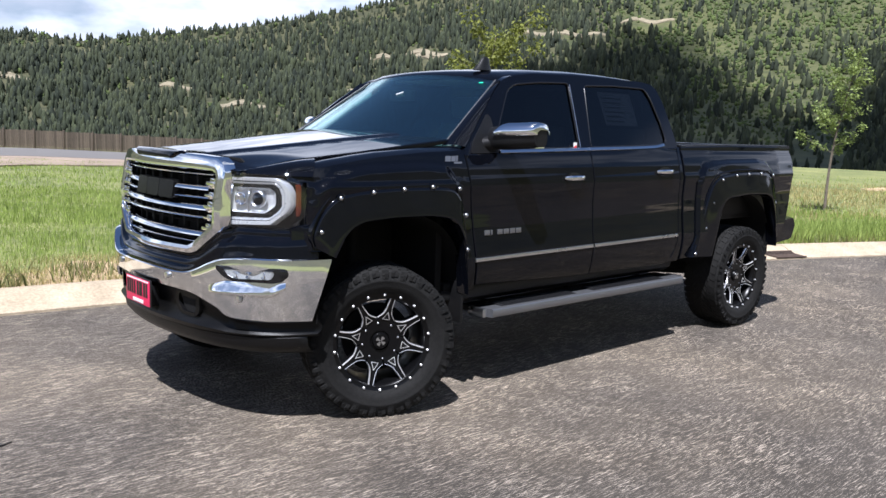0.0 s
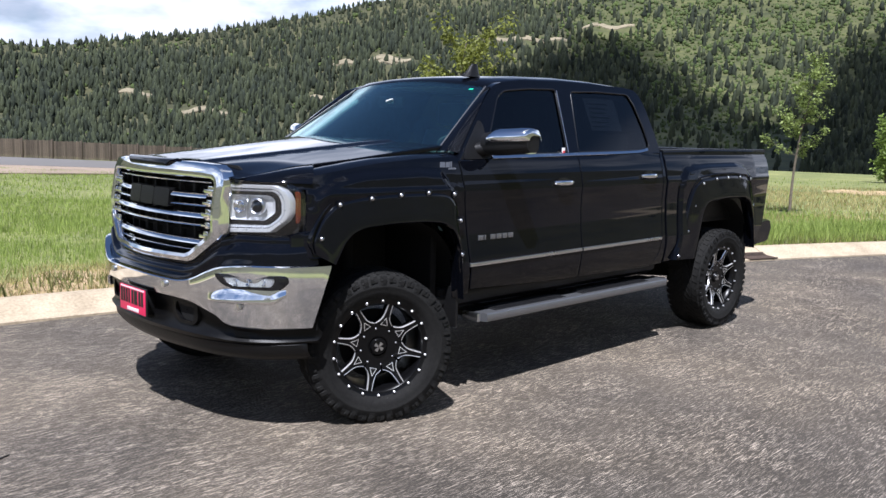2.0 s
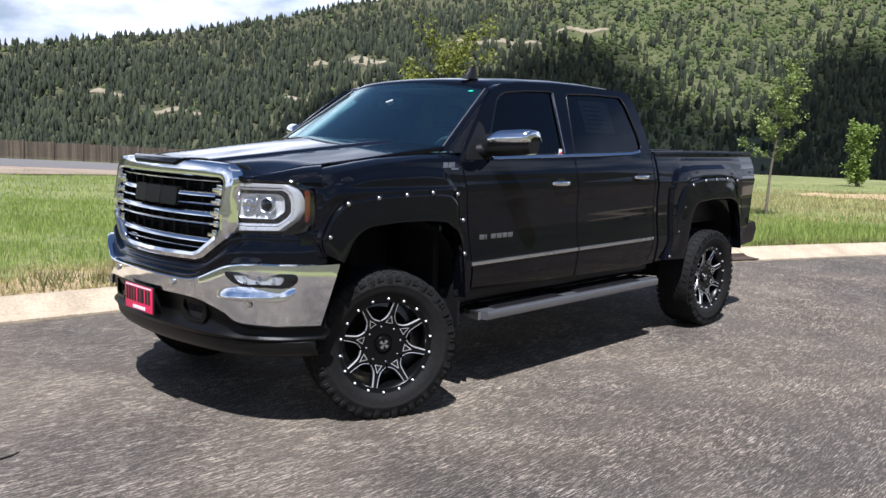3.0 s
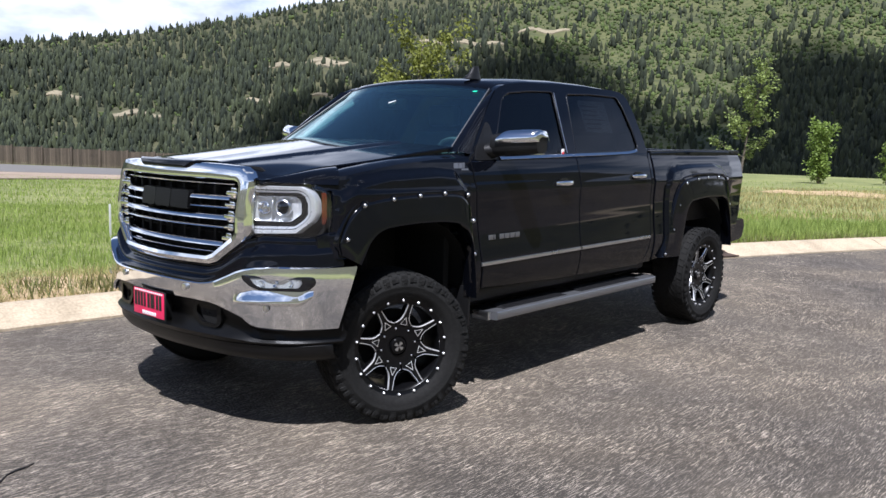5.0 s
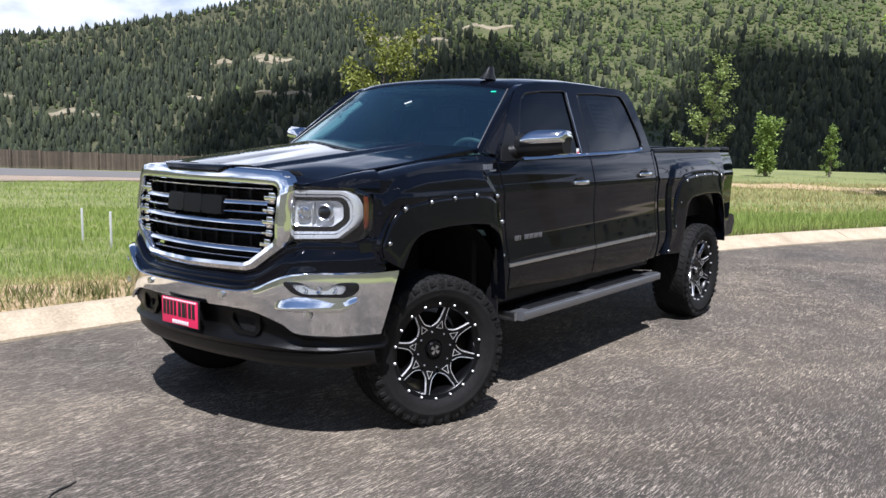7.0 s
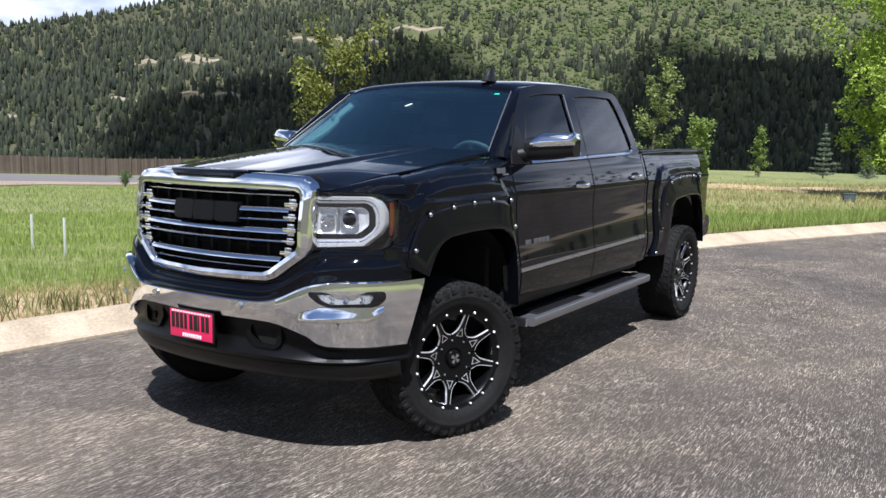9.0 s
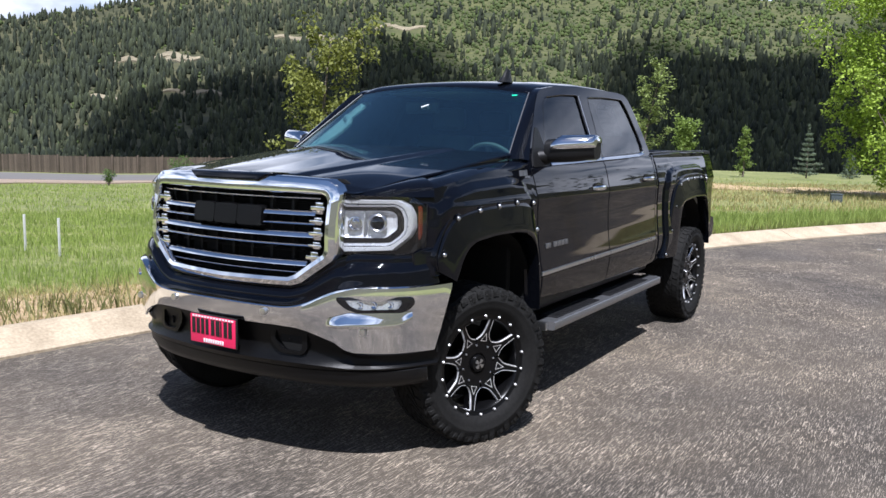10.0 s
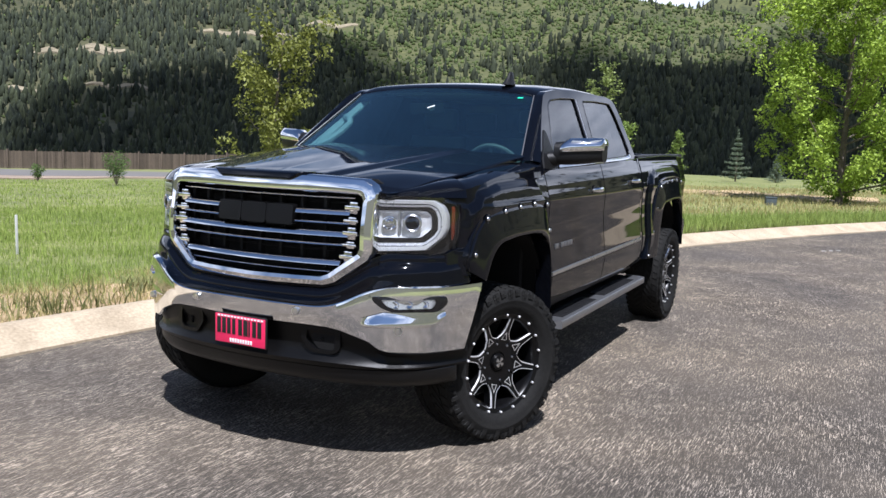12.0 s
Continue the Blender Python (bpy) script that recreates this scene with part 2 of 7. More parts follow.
def asphalt():
    """Worn road: dark binder, pale aggregate flecks, long pale scuffs, stains."""
    m = material("worn_asphalt", (0.041, 0.0352, 0.0280), 0.85, vary=0.4, scale=0.7, grain=140, second=(0.083, 0.0713, 0.0575), spec=0.3)
    n, l = m.node_tree.nodes, m.node_tree.links
    b = n["Principled BSDF"]
    base = b.inputs["Base Color"].links[0].from_socket
    co = n.new("ShaderNodeTexCoord")
    # flecks
    vo = n.new("ShaderNodeTexVoronoi")
    vo.inputs["Scale"].default_value = 55.0
    l.new(co.outputs["Object"], vo.inputs["Vector"])
    fr = n.new("ShaderNodeValToRGB")
    fr.color_ramp.elements[0].position, fr.color_ramp.elements[1].position = 0.10, 0.24
    fr.color_ramp.elements[0].color, fr.color_ramp.elements[1].color = (1, 1, 1, 1), (0, 0, 0, 1)
    l.new(vo.outputs["Distance"], fr.inputs["Fac"])
    pick = n.new("ShaderNodeTexNoise")
    pick.inputs["Scale"].default_value = 14.0
    pick.inputs["Detail"].default_value = 3.0
    l.new(co.outputs["Object"], pick.inputs["Vector"])
    pr = n.new("ShaderNodeValToRGB")
    pr.color_ramp.elements[0].position, pr.color_ramp.elements[1].position = 0.42, 0.62
    l.new(pick.outputs["Fac"], pr.inputs["Fac"])
    mul = n.new("ShaderNodeMath")
    mul.operation = "MULTIPLY"
    l.new(fr.outputs["Color"], mul.inputs[0])
    l.new(pr.outputs["Color"], mul.inputs[1])
    m1 = n.new("ShaderNodeMix")
    m1.data_type = "RGBA"
    l.new(mul.outputs[0], m1.inputs["Factor"])
    l.new(base, m1.inputs["A"])
    m1.inputs["B"].default_value = (0.17, 0.155, 0.136, 1)
    last = m1.outputs["Result"]
    # uneven wear that gathers the scuffs
    wear = n.new("ShaderNodeTexNoise")
    wear.inputs["Scale"].default_value, wear.inputs["Detail"].default_value, wear.inputs["Roughness"].default_value = 2.6, 7.0, 0.66
    l.new(co.outputs["Object"], wear.inputs["Vector"])
    wr = n.new("ShaderNodeMapRange")
    wr.inputs["From Min"].default_value, wr.inputs["From Max"].default_value = 0.42, 0.60
    wr.inputs["To Min"].default_value, wr.inputs["To Max"].default_value = 0.42, 1.0
    l.new(wear.outputs["Fac"], wr.inputs["Value"])
    # fine fibre-like scuffs that run every way, and broad brown and dark stains
    for k, (turn, sx, sy, lo) in enumerate(((18, 11, 190, 0.645), (-35, 13, 230, 0.655), (72, 12, 200, 0.65), (105, 10, 185, 0.65), (-5, 14, 230, 0.645), (48, 12, 210, 0.655))):
        mp = n.new("ShaderNodeMapping")
        mp.inputs["Rotation"].default_value = (0, 0, radians(turn))
        mp.inputs["Location"].default_value = (1.7 * k, 3.1 * k, 0)
        mp.inputs["Scale"].default_value = (sx, sy, 1.0)
        warp = n.new("ShaderNodeTexNoise")
        warp.inputs["Scale"].default_value = 1.0
        warp.inputs["Detail"].default_value = 1.5
        warp.inputs["Distortion"].default_value = 0.9
        l.new(co.outputs["Object"], mp.inputs["Vector"])
        l.new(mp.outputs["Vector"], warp.inputs["Vector"])
        sr = n.new("ShaderNodeValToRGB")
        sr.color_ramp.elements[0].position, sr.color_ramp.elements[1].position = lo, lo + 0.05
        l.new(warp.outputs["Fac"], sr.inputs["Fac"])
        ms = n.new("ShaderNodeMix")
        ms.data_type = "RGBA"
        am = n.new("ShaderNodeMath")
        am.operation = "MULTIPLY"
        l.new(sr.outputs["Color"], am.inputs[0])
        l.new(wr.outputs["Result"], am.inputs[1])
        l.new(am.outputs[0], ms.inputs["Factor"])
        l.new(last, ms.inputs["A"])
        ms.inputs["B"].default_value = (0.52, 0.450, 0.365, 1)
        last = ms.outputs["Result"]
    st = n.new("ShaderNodeTexNoise")
    st.inputs["Scale"].default_value = 0.55
    st.inputs["Detail"].default_value = 5.0
    l.new(co.outputs["Object"], st.inputs["Vector"])
    sr = n.new("ShaderNodeValToRGB")
    sr.color_ramp.elements[0].position, sr.color_ramp.elements[1].position = 0.34, 0.66
    sr.color_ramp.elements[0].color, sr.color_ramp.elements[1].color = (0.70, 0.70, 0.72, 1), (1.2, 1.15, 1.07, 1)
    l.new(st.outputs["Fac"], sr.inputs["Fac"])
    ms = n.new("ShaderNodeMix")
    ms.data_type, ms.blend_type = "RGBA", "MULTIPLY"
    ms.inputs["Factor"].default_value = 1.0
    l.new(last, ms.inputs["A"])
    l.new(sr.outputs["Color"], ms.inputs["B"])
    last = ms.outputs["Result"]
    l.new(last, b.inputs["Base Color"])
    bp = n.new("ShaderNodeBump")
    bp.inputs["Strength"].default_value = 0.7
    bp.inputs["Distance"].default_value = 0.008
    l.new(vo.outputs["Distance"], bp.inputs["Height"])
    l.new(bp.outputs["Normal"], b.inputs["Normal"])
    return m


M["asphalt"] = asphalt()


# ---- mesh helpers ----
def finish(name, bm, mat, parent=None, label="", sharp=40, smooth=True, recalc=True):
    if recalc:
        bmesh.ops.recalc_face_normals(bm, faces=bm.faces)
    me = bpy.data.meshes.new(name)
    bm.to_mesh(me)
    bm.free()
    me.materials.append(M[mat])
    if smooth:
        me.polygons.foreach_set("use_smooth", [True] * len(me.polygons))
        me.set_sharp_from_angle(angle=radians(sharp))
    ob = new(name, me)
    if parent is not None:
        ob.parent = parent
    if label:
        ob["label"] = label
    return ob


def part(name, bm, mat, parent, label="", sharp=40, smooth=True):
    return finish(name, bm, mat, parent, label, sharp, smooth)


def raw(name, verts, faces, mat, parent=None, smooth=False):
    """A mesh straight from arrays, for large stuff."""
    me = bpy.data.meshes.new(name)
    verts, faces = np.asarray(verts, np.float32), np.asarray(faces, np.int32)
    k = faces.shape[1]
    me.vertices.add(len(verts))
    me.vertices.foreach_set("co", verts.ravel())
    me.loops.add(faces.size)
    me.loops.foreach_set("vertex_index", faces.ravel())
    me.polygons.add(len(faces))
    me.polygons.foreach_set("loop_start", np.arange(0, faces.size, k, dtype=np.int32))
    if smooth:
        me.polygons.foreach_set("use_smooth", [True] * len(faces))
    me.update(calc_edges=True)
    me.materials.append(M[mat])
    ob = new(name, me)
    if parent is not None:
        ob.parent = parent
    return ob


def thing(name, label, category, loc=(0, 0, 0), rz=0.0, group=""):
    ob = new(name)
    ob.location = loc
    ob.rotation_euler = (0, 0, radians(rz))
    ob.empty_display_size = 0.1
    return tagged(ob, label, category, group)


def add_grid(bm, pts, close_u=False, close_v=False):
    """Faces over an (m, n, 3) array of points. Returns the vertices."""
    m, n = len(pts), len(pts[0])
    vs = [[bm.verts.new(p) for p in row] for row in pts]
    for i in range(m if close_u else m - 1):
        for j in range(n if close_v else n - 1):
            a, b, c, d = vs[i][j], vs[(i + 1) % m][j], vs[(i + 1) % m][(j + 1) % n], vs[i][(j + 1) % n]
            if len({a, b, c, d}) == 4:
                try:
                    bm.faces.new((a, b, c, d))
                except ValueError:
                    pass
    return vs


def shell(bm, pts, off, roll=0.004):
    """A sheet with thickness: pts is the (m, n, 3) outer face, off the way to the inner face; its rim is rolled over."""
    pts, off = np.array(pts, float), np.array(off, float)
    away = off / (np.linalg.norm(off) + 1e-9) if off.ndim == 1 else off / (np.linalg.norm(off, axis=-1, keepdims=True) + 1e-9)
    if roll and pts.shape[0] > 1 and pts.shape[1] > 1:
        for axis in (0, 1):
            p = np.moveaxis(pts, axis, 0)

            def near(a, b):
                d = np.linalg.norm(b - a, axis=-1, keepdims=True) + 1e-9
                return a + (b - a) * np.minimum(0.4, roll / d)

            p = np.concatenate([p[:1], near(p[:1], p[1:2]), p[1:-1], near(p[-1:], p[-2:-1]), p[-1:]])
            pts = np.moveaxis(p, 0, axis)
            if off.ndim == 3:
                o = np.moveaxis(off, axis, 0)
                o = np.concatenate([o[:1], o[:1], o[1:-1], o[-1:], o[-1:]])
                off = np.moveaxis(o, 0, axis)
        away = off / (np.linalg.norm(off) + 1e-9) if off.ndim == 1 else off / (np.linalg.norm(off, axis=-1, keepdims=True) + 1e-9)
        push = np.zeros(pts.shape[:2] + (1,))
        push[0], push[-1], push[:, 0], push[:, -1] = roll, roll, roll, roll
        pts = pts + push * away
    outer = add_grid(bm, pts)
    inner = add_grid(bm, pts + off)
    m, n = pts.shape[:2]
    ring = [(i, 0) for i in range(m)] + [(m - 1, j) for j in range(1, n)] + [(i, n - 1) for i in range(m - 2, -1, -1)] + [(0, j) for j in range(n - 2, 0, -1)]
    for (a, b), (c, d) in zip(ring, ring[1:] + ring[:1]):
        try:
            bm.faces.new((outer[a][b], outer[c][d], inner[c][d], inner[a][b]))
        except ValueError:
            pass
    return bm


def add_box(bm, lo, hi, bevel=0.0):
    lo, hi = Vector(lo), Vector(hi)
    r = bmesh.ops.create_cube(bm, size=1.0, matrix=Matrix.Translation((lo + hi) / 2) @ Matrix.Diagonal((*(hi - lo), 1)))
    if bevel:
        es = list({e for v in r["verts"] for e in v.link_edges})
        bmesh.ops.bevel(bm, geom=es, offset=bevel, segments=2, affect="EDGES", profile=0.6)
    return bm


def box(lo, hi, bevel=0.0):
    return add_box(bmesh.new(), lo, hi, bevel)


def add_tube(bm, path, radius, sides=8, cap=True):
    """A round bar along a path; radius a number or one per point."""
    path = [Vector(p) for p in path]
    rad = radius if hasattr(radius, "__len__") else [radius] * len(path)
    rows = []
    up = Vector((0.13, 0.21, 0.97))
    for i, p in enumerate(path):
        d = (path[min(i + 1, len(path) - 1)] - path[max(i - 1, 0)]).normalized()
        a = d.cross(up)
        a = a.normalized() if a.length > 1e-4 else Vector((1, 0, 0))
        b = d.cross(a)
        rows.append([p + float(rad[i]) * (math.cos(t) * a + math.sin(t) * b) for t in (2 * math.pi * k / sides for k in range(sides))])
    vs = add_grid(bm, rows, close_v=True)
    if cap:
        bm.faces.new(vs[0])
        bm.faces.new(vs[-1][::-1])
    return bm


def tube(path, radius, sides=8):
    return add_tube(bmesh.new(), path, radius, sides)


def lathe(profile, segments=64, y0=0.0, s=-1):
    """Turns (out, radius) pairs round the y axis; out runs to the side s."""
    bm = bmesh.new()
    rows = []
    for k in range(segments):
        a = 2 * math.pi * k / segments
        rows.append([(r * math.cos(a), y0 + s * o, r * math.sin(a)) for o, r in profile])
    add_grid(bm, rows, close_u=True)
    bmesh.ops.remove_doubles(bm, verts=bm.verts, dist=1e-5)
    return bm


def resample(pts, n, closed=False):
    p = np.array(pts, float)
    if closed:
        p = np.vstack([p, p[:1]])
    d = np.r_[0, np.cumsum(np.linalg.norm(np.diff(p, axis=0), axis=1))]
    t = np.linspace(0, d[-1], n + 1)[:-1] if closed else np.linspace(0, d[-1], n)
    return np.stack([np.interp(t, d, p[:, k]) for k in range(p.shape[1])], 1)


def rounded(pts, r, steps=4, closed=True):
    """Rounds the corners of a polygon."""
    out, n = [], len(pts)
    for i, p in enumerate(pts):
        p = np.array(p, float)
        if not closed and i in (0, n - 1):
            out.append(p)
            continue
        a, b = np.array(pts[i - 1], float), np.array(pts[(i + 1) % n], float)
        la, lb = np.linalg.norm(a - p), np.linalg.norm(b - p)
        k = min(r, 0.45 * la, 0.45 * lb)
        pa, pb = p + (a - p) / la * k, p + (b - p) / lb * k
        for t in np.linspace(0, 1, steps):
            out.append((1 - t) ** 2 * pa + 2 * t * (1 - t) * p + t * t * pb)
    return [tuple(o) for o in out]


def sheet(outer, holes, place, off):
    """A flat-cut plate with holes: 2D outlines laid into space by place(u, v), with thickness off."""
    bm = bmesh.new()
    for loop in [outer, *holes]:
        vs = [bm.verts.new((u, v, 0)) for u, v in loop]
        for a, b in zip(vs, vs[1:] + vs[:1]):
            bm.edges.new((a, b))
    bmesh.ops.triangle_fill(bm, edges=bm.edges[:], use_beauty=True, normal=(0, 0, 1))
    r = bmesh.ops.extrude_face_region(bm, geom=bm.faces[:])
    far = {v for v in r["geom"] if isinstance(v, bmesh.types.BMVert)}
    off = Vector(off)
    for v in bm.verts:
        p = Vector(place(v.co.x, v.co.y))
        v.co = p + off if v in far else p
    return bm


# ---- the lie of the land ----
CX, CY = -3.3, -3.8
rng = np.random.default_rng(7)


def kerb_y(x):
    """The foot of the kerb, a wide bend."""
    x = np.maximum(x, -4.6)
    return 2.44 - 0.135 * x - 0.0145 * x * x


SLOPE_AZ, SLOPE = [-180, 5, 27, 35, 43, 55, 73, 100, 180], [0.012, 0.012, 0.012, 0.022, 0.034, 0.035, 0.024, 0.02, 0.012]
RIDGE_AZ = [-180, -165, -150, -120, -60, -45, -30, -24, -15, 0, 4, 7, 11, 15, 22, 30, 38, 45, 50, 53.6, 56.6, 60, 66, 70.8, 73, 76, 85, 120, 180]
RIDGE_EL = [9.0, 10.0, 15.0, 18.0, 17.0, 16.0, 12.0, 6.0, 5.0, 6.8, 7.3, 8.0, 8.6, 9.2, 9.5, 9.6, 9.5, 9.1, 8.3, 7.35, 6.7, 6.0, 5.1, 4.35, 4.6, 4.5, 4.8, 7.0, 9.0]


def wobble(a, r, f1, f2):
    return np.sin(a * f1 + r * f2) * 0.5 + np.sin(a * f1 * 2.3 - r * f2 * 1.7 + 1.3) * 0.3 + np.sin(a * f1 * 4.1 + r * f2 * 3.9 + 0.4) * 0.2


def polar(x, y):
    return np.degrees(np.arctan2(y - CY, x - CX)), np.hypot(x - CX, y - CY)


def field_z(az, r):
    return 0.10 - np.interp(az, SLOPE_AZ, SLOPE) * np.maximum(0, r - 10)


def hill_el(az, r):
    e = np.interp(az, RIDGE_AZ, RIDGE_EL)
    u = np.clip((r - 250) / 1200, 0, 1)
    el = -3.3 + (e + 3.3) * u ** 0.8 + 0.45 * wobble(az, r, 0.22, 0.004) * np.sin(np.pi * u)
    past = np.clip((r - 1450) / 450, 0, 1)
    rise = np.clip((r - 1900) / 800, 0, 1) * np.clip((16 - az) / 6, 0, 1) * np.clip((az + 8) / 5, 0, 1)
    return el - 4 * past + rise * (13.3 - e)


def hill_z(az, r):
    return 1.55 + r * np.tan(np.radians(hill_el(az, r)))


def ground_z(x, y):
    az, r = polar(x, y)
    edge = np.interp(az, [-180, 33, 44, 180], [66, 66, 108, 108])
    f = field_z(az, np.minimum(r, edge))
    t = np.clip((r - edge) / (260 - edge), 0, 1)
    drop = f + (hill_z(az, np.full_like(r, 260.0)) - f) * np.sqrt(t)
    z = np.where(r <= edge, f, np.where(r < 260, drop, hill_z(az, np.maximum(r, 260))))
    z = z + np.where((r > 6) & (r < edge), 0.03 * wobble(x * 0.9, y, 1.0, 0.8), 0) * np.clip((y - kerb_y(x) - 0.8) / 2.0, 0, 1)
    k = y - kerb_y(x)
    road = (k < 0.30) & (k > -15.0) & (r < 70)
    return np.where(road, -0.06, z)


def build_ground():
    az = np.radians(np.concatenate([np.arange(-14, 90, 0.5), np.arange(90, 346, 4.0)]))
    r = np.concatenate([[0.01, 1, 2, 3, 4], np.arange(4.5, 24, 0.16), np.arange(24, 70, 2.0), np.arange(70, 260, 12), np.arange(260, 1450, 34), np.arange(1450, 2800, 90)])
    a2, r2 = np.meshgrid(az, r)
    x, y = CX + r2 * np.cos(a2), CY + r2 * np.sin(a2)
    z = ground_z(x, y)
    m, n = x.shape
    idx = np.arange(m * n).reshape(m, n)
    nxt = np.roll(idx, -1, axis=1)
    faces = np.stack([idx[:-1], nxt[:-1], nxt[1:], idx[1:]], -1).reshape(-1, 4)
    ob = raw("ground", np.stack([x, y, z], -1).reshape(-1, 3), faces, "field", smooth=True)
    ob.data.materials.append(M["hill"])
    ob.data.materials.append(M["hill_grass"])
    # right-hand slope takes the greener meadow, brightened in colour as if sunlit
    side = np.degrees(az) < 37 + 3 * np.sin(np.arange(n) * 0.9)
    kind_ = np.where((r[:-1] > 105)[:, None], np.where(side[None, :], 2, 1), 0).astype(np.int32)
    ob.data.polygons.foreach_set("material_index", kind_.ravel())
    tagged(ob, "grassy field falling away to a wooded mountain side", "ground", kind="structure")


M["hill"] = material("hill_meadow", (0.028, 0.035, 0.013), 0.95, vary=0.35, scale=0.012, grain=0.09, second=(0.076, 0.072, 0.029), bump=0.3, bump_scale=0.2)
# greener meadow whose colour is also raised for a sunlit look
M["hill_grass"] = material("hill_grass_sun_tint", (0.034, 0.048, 0.014), 0.95, vary=0.35, scale=0.012, grain=0.09, second=(0.088, 0.090, 0.030), bump=0.3, bump_scale=0.2)
build_ground()


def build_road():
    xs = np.concatenate([np.linspace(-30, -6, 13), np.linspace(-5, 20, 76), np.linspace(22, 46, 13)])
    vs = np.array([0.03, -0.6, -1.5, -3, -5, -7, -10, -13, -15.2])
    x, v = np.meshgrid(xs, vs)
    pts = np.stack([x, kerb_y(x) + v, 0.003 * wobble(x, v, 0.9, 0.7) - 0.006], -1)
    bm = bmesh.new()
    off = np.array([0, 0, -0.05])
    shell(bm, pts, off, roll=0)
    ob = finish("road", bm, "asphalt")
    tagged(ob, "worn dark grey asphalt road with pale scuffs", "road", kind="structure")


build_road()


def build_kerb():
    kerb = tagged(new("kerb"), "pale tan concrete rolled kerb along the road", "kerb", kind="structure")
    prof = [(0.0, -0.04), (0.0, 0.012), (0.02, 0.018), (0.14, 0.03), (0.24, 0.075), (0.32, 0.112), (0.40, 0.125), (0.47, 0.125), (0.485, 0.115), (0.485, -0.04)]
    edges = np.arange(-28, 44, 3.0)
    for x0, x1 in zip(edges, edges[1:]):
        bm = bmesh.new()
        rows = []
        for x in np.linspace(x0 + 0.006, x1 - 0.006, 7):
            y, d = kerb_y(x), (kerb_y(x + 0.05) - kerb_y(x - 0.05)) / 0.1
            nx, ny = -d / math.hypot(1, d), 1 / math.hypot(1, d)
            rows.append([(x + nx * o, y + ny * o, h) for o, h in prof])
        vs = add_grid(bm, rows)
        bm.faces.new(vs[0])
        bm.faces.new(vs[-1][::-1])
        part("kerb_stone", bm, "concrete", kerb, sharp=50)


build_kerb()


M["soil"] = material("bare_soil", (0.30, 0.20, 0.11), 0.95, vary=0.25, scale=0.9, grain=14, second=(0.42, 0.31, 0.18), bump=0.4, bump_scale=25)


M["soil_orange"] = material("orange_soil", (0.30, 0.215, 0.11), 0.95, vary=0.25, scale=0.9, grain=14, second=(0.45, 0.33, 0.18), bump=0.4, bump_scale=25)


def kerbside_soil():
    """Bare tan earth in an uneven band behind the kerb."""
    xs = np.linspace(-8, 30, 160)
    rows = []
    for t in np.linspace(0, 1, 7):
        d = 0.48 + t * (1.0 + 0.4 * wobble(xs * 2.0, 1.0, 1.1, 0.3))
        y = kerb_y(xs) + d
        rows.append(np.stack([xs, y, ground_z(xs, y) + 0.012 * (1 - abs(2 * t - 1)) + 0.004], -1))
    bm = shell(bmesh.new(), np.array(rows), np.array([0, 0, -0.1]), roll=0)
    tagged(finish("kerbside_soil", bm, "soil"), "bare tan earth behind the kerb", "soil", kind="structure")


kerbside_soil()


def strip(name, az, r1, r2, lift, mat, label, category):
    rows = []
    for t in np.linspace(0, 1, 7):
        r = r1 + (r2 - r1) * t
        x, y = CX + r * np.cos(np.radians(az)), CY + r * np.sin(np.radians(az))
        rows.append(np.stack([x, y, ground_z(x, y) + 0.025 if lift is None else field_z(az, r) + lift], -1))
    bm = bmesh.new()
    shell(bm, np.array(rows), np.array([0, 0, -0.3]), roll=0)
    tagged(finish(name, bm, mat), label, category, kind="structure")


S_AZ = np.linspace(38, 92, 40)
R1 = np.interp(S_AZ, [38, 44, 55, 75, 92], [56, 52, 47, 34.5, 29]) + 0.7 * wobble(S_AZ, S_AZ, 0.5, 0.3)
R2 = np.interp(S_AZ, [38, 44, 55, 75, 92], [57.5, 54, 52.5, 50, 49])
R3 = np.interp(S_AZ, [38, 44, 55, 75, 92], [66, 70, 76, 80, 80])
strip("gravel_verge", S_AZ, R1, R2, 0.06, "sand", "pale tan gravel verge between grass and far road", "gravel")
SOIL_AZ = np.linspace(1.5, 20, 34)
SOIL_MID, SOIL_HALF = 34 + 1.2 * wobble(SOIL_AZ, 1.0, 0.9, 0.3), (2.2 + 0.6 * wobble(SOIL_AZ, 2.0, 1.3, 0.5)) * np.sqrt(np.clip((20 - SOIL_AZ) / 5, 0.002, 1))
strip("bare_soil", SOIL_AZ, SOIL_MID - SOIL_HALF, SOIL_MID + SOIL_HALF, None, "soil_orange", "strip of bare orange tan soil in the field", "soil")
strip("far_road", S_AZ, R2 + 0.05, R3, 0.07, "far_asphalt", "grey asphalt road beyond the field", "road")


# ---- bare banks and road cuts on the mountain ----
BANKS = [(43.2, 37.3, 6.05, 0.26), (52.9, 51.2, 4.15, 0.3), (49.8, 48.5, 4.3, 0.3), (54.2, 52.4, 1.85, 0.25), (50.0, 46.0, 2.35, 0.22), (62.6, 59.4, 0.72, 0.32),
         (76.0, 73.6, 1.85, 0.35), (66.2, 64.2, 1.75, 0.3), (50.4, 47.6, 4.55, 0.3), (36.5, 33.0, 6.95, 0.22)]


def radius_at(az, el):
    rs = np.arange(262, 1450, 4.0)
    return float(np.interp(el, hill_el(np.full_like(rs, az), rs), rs))


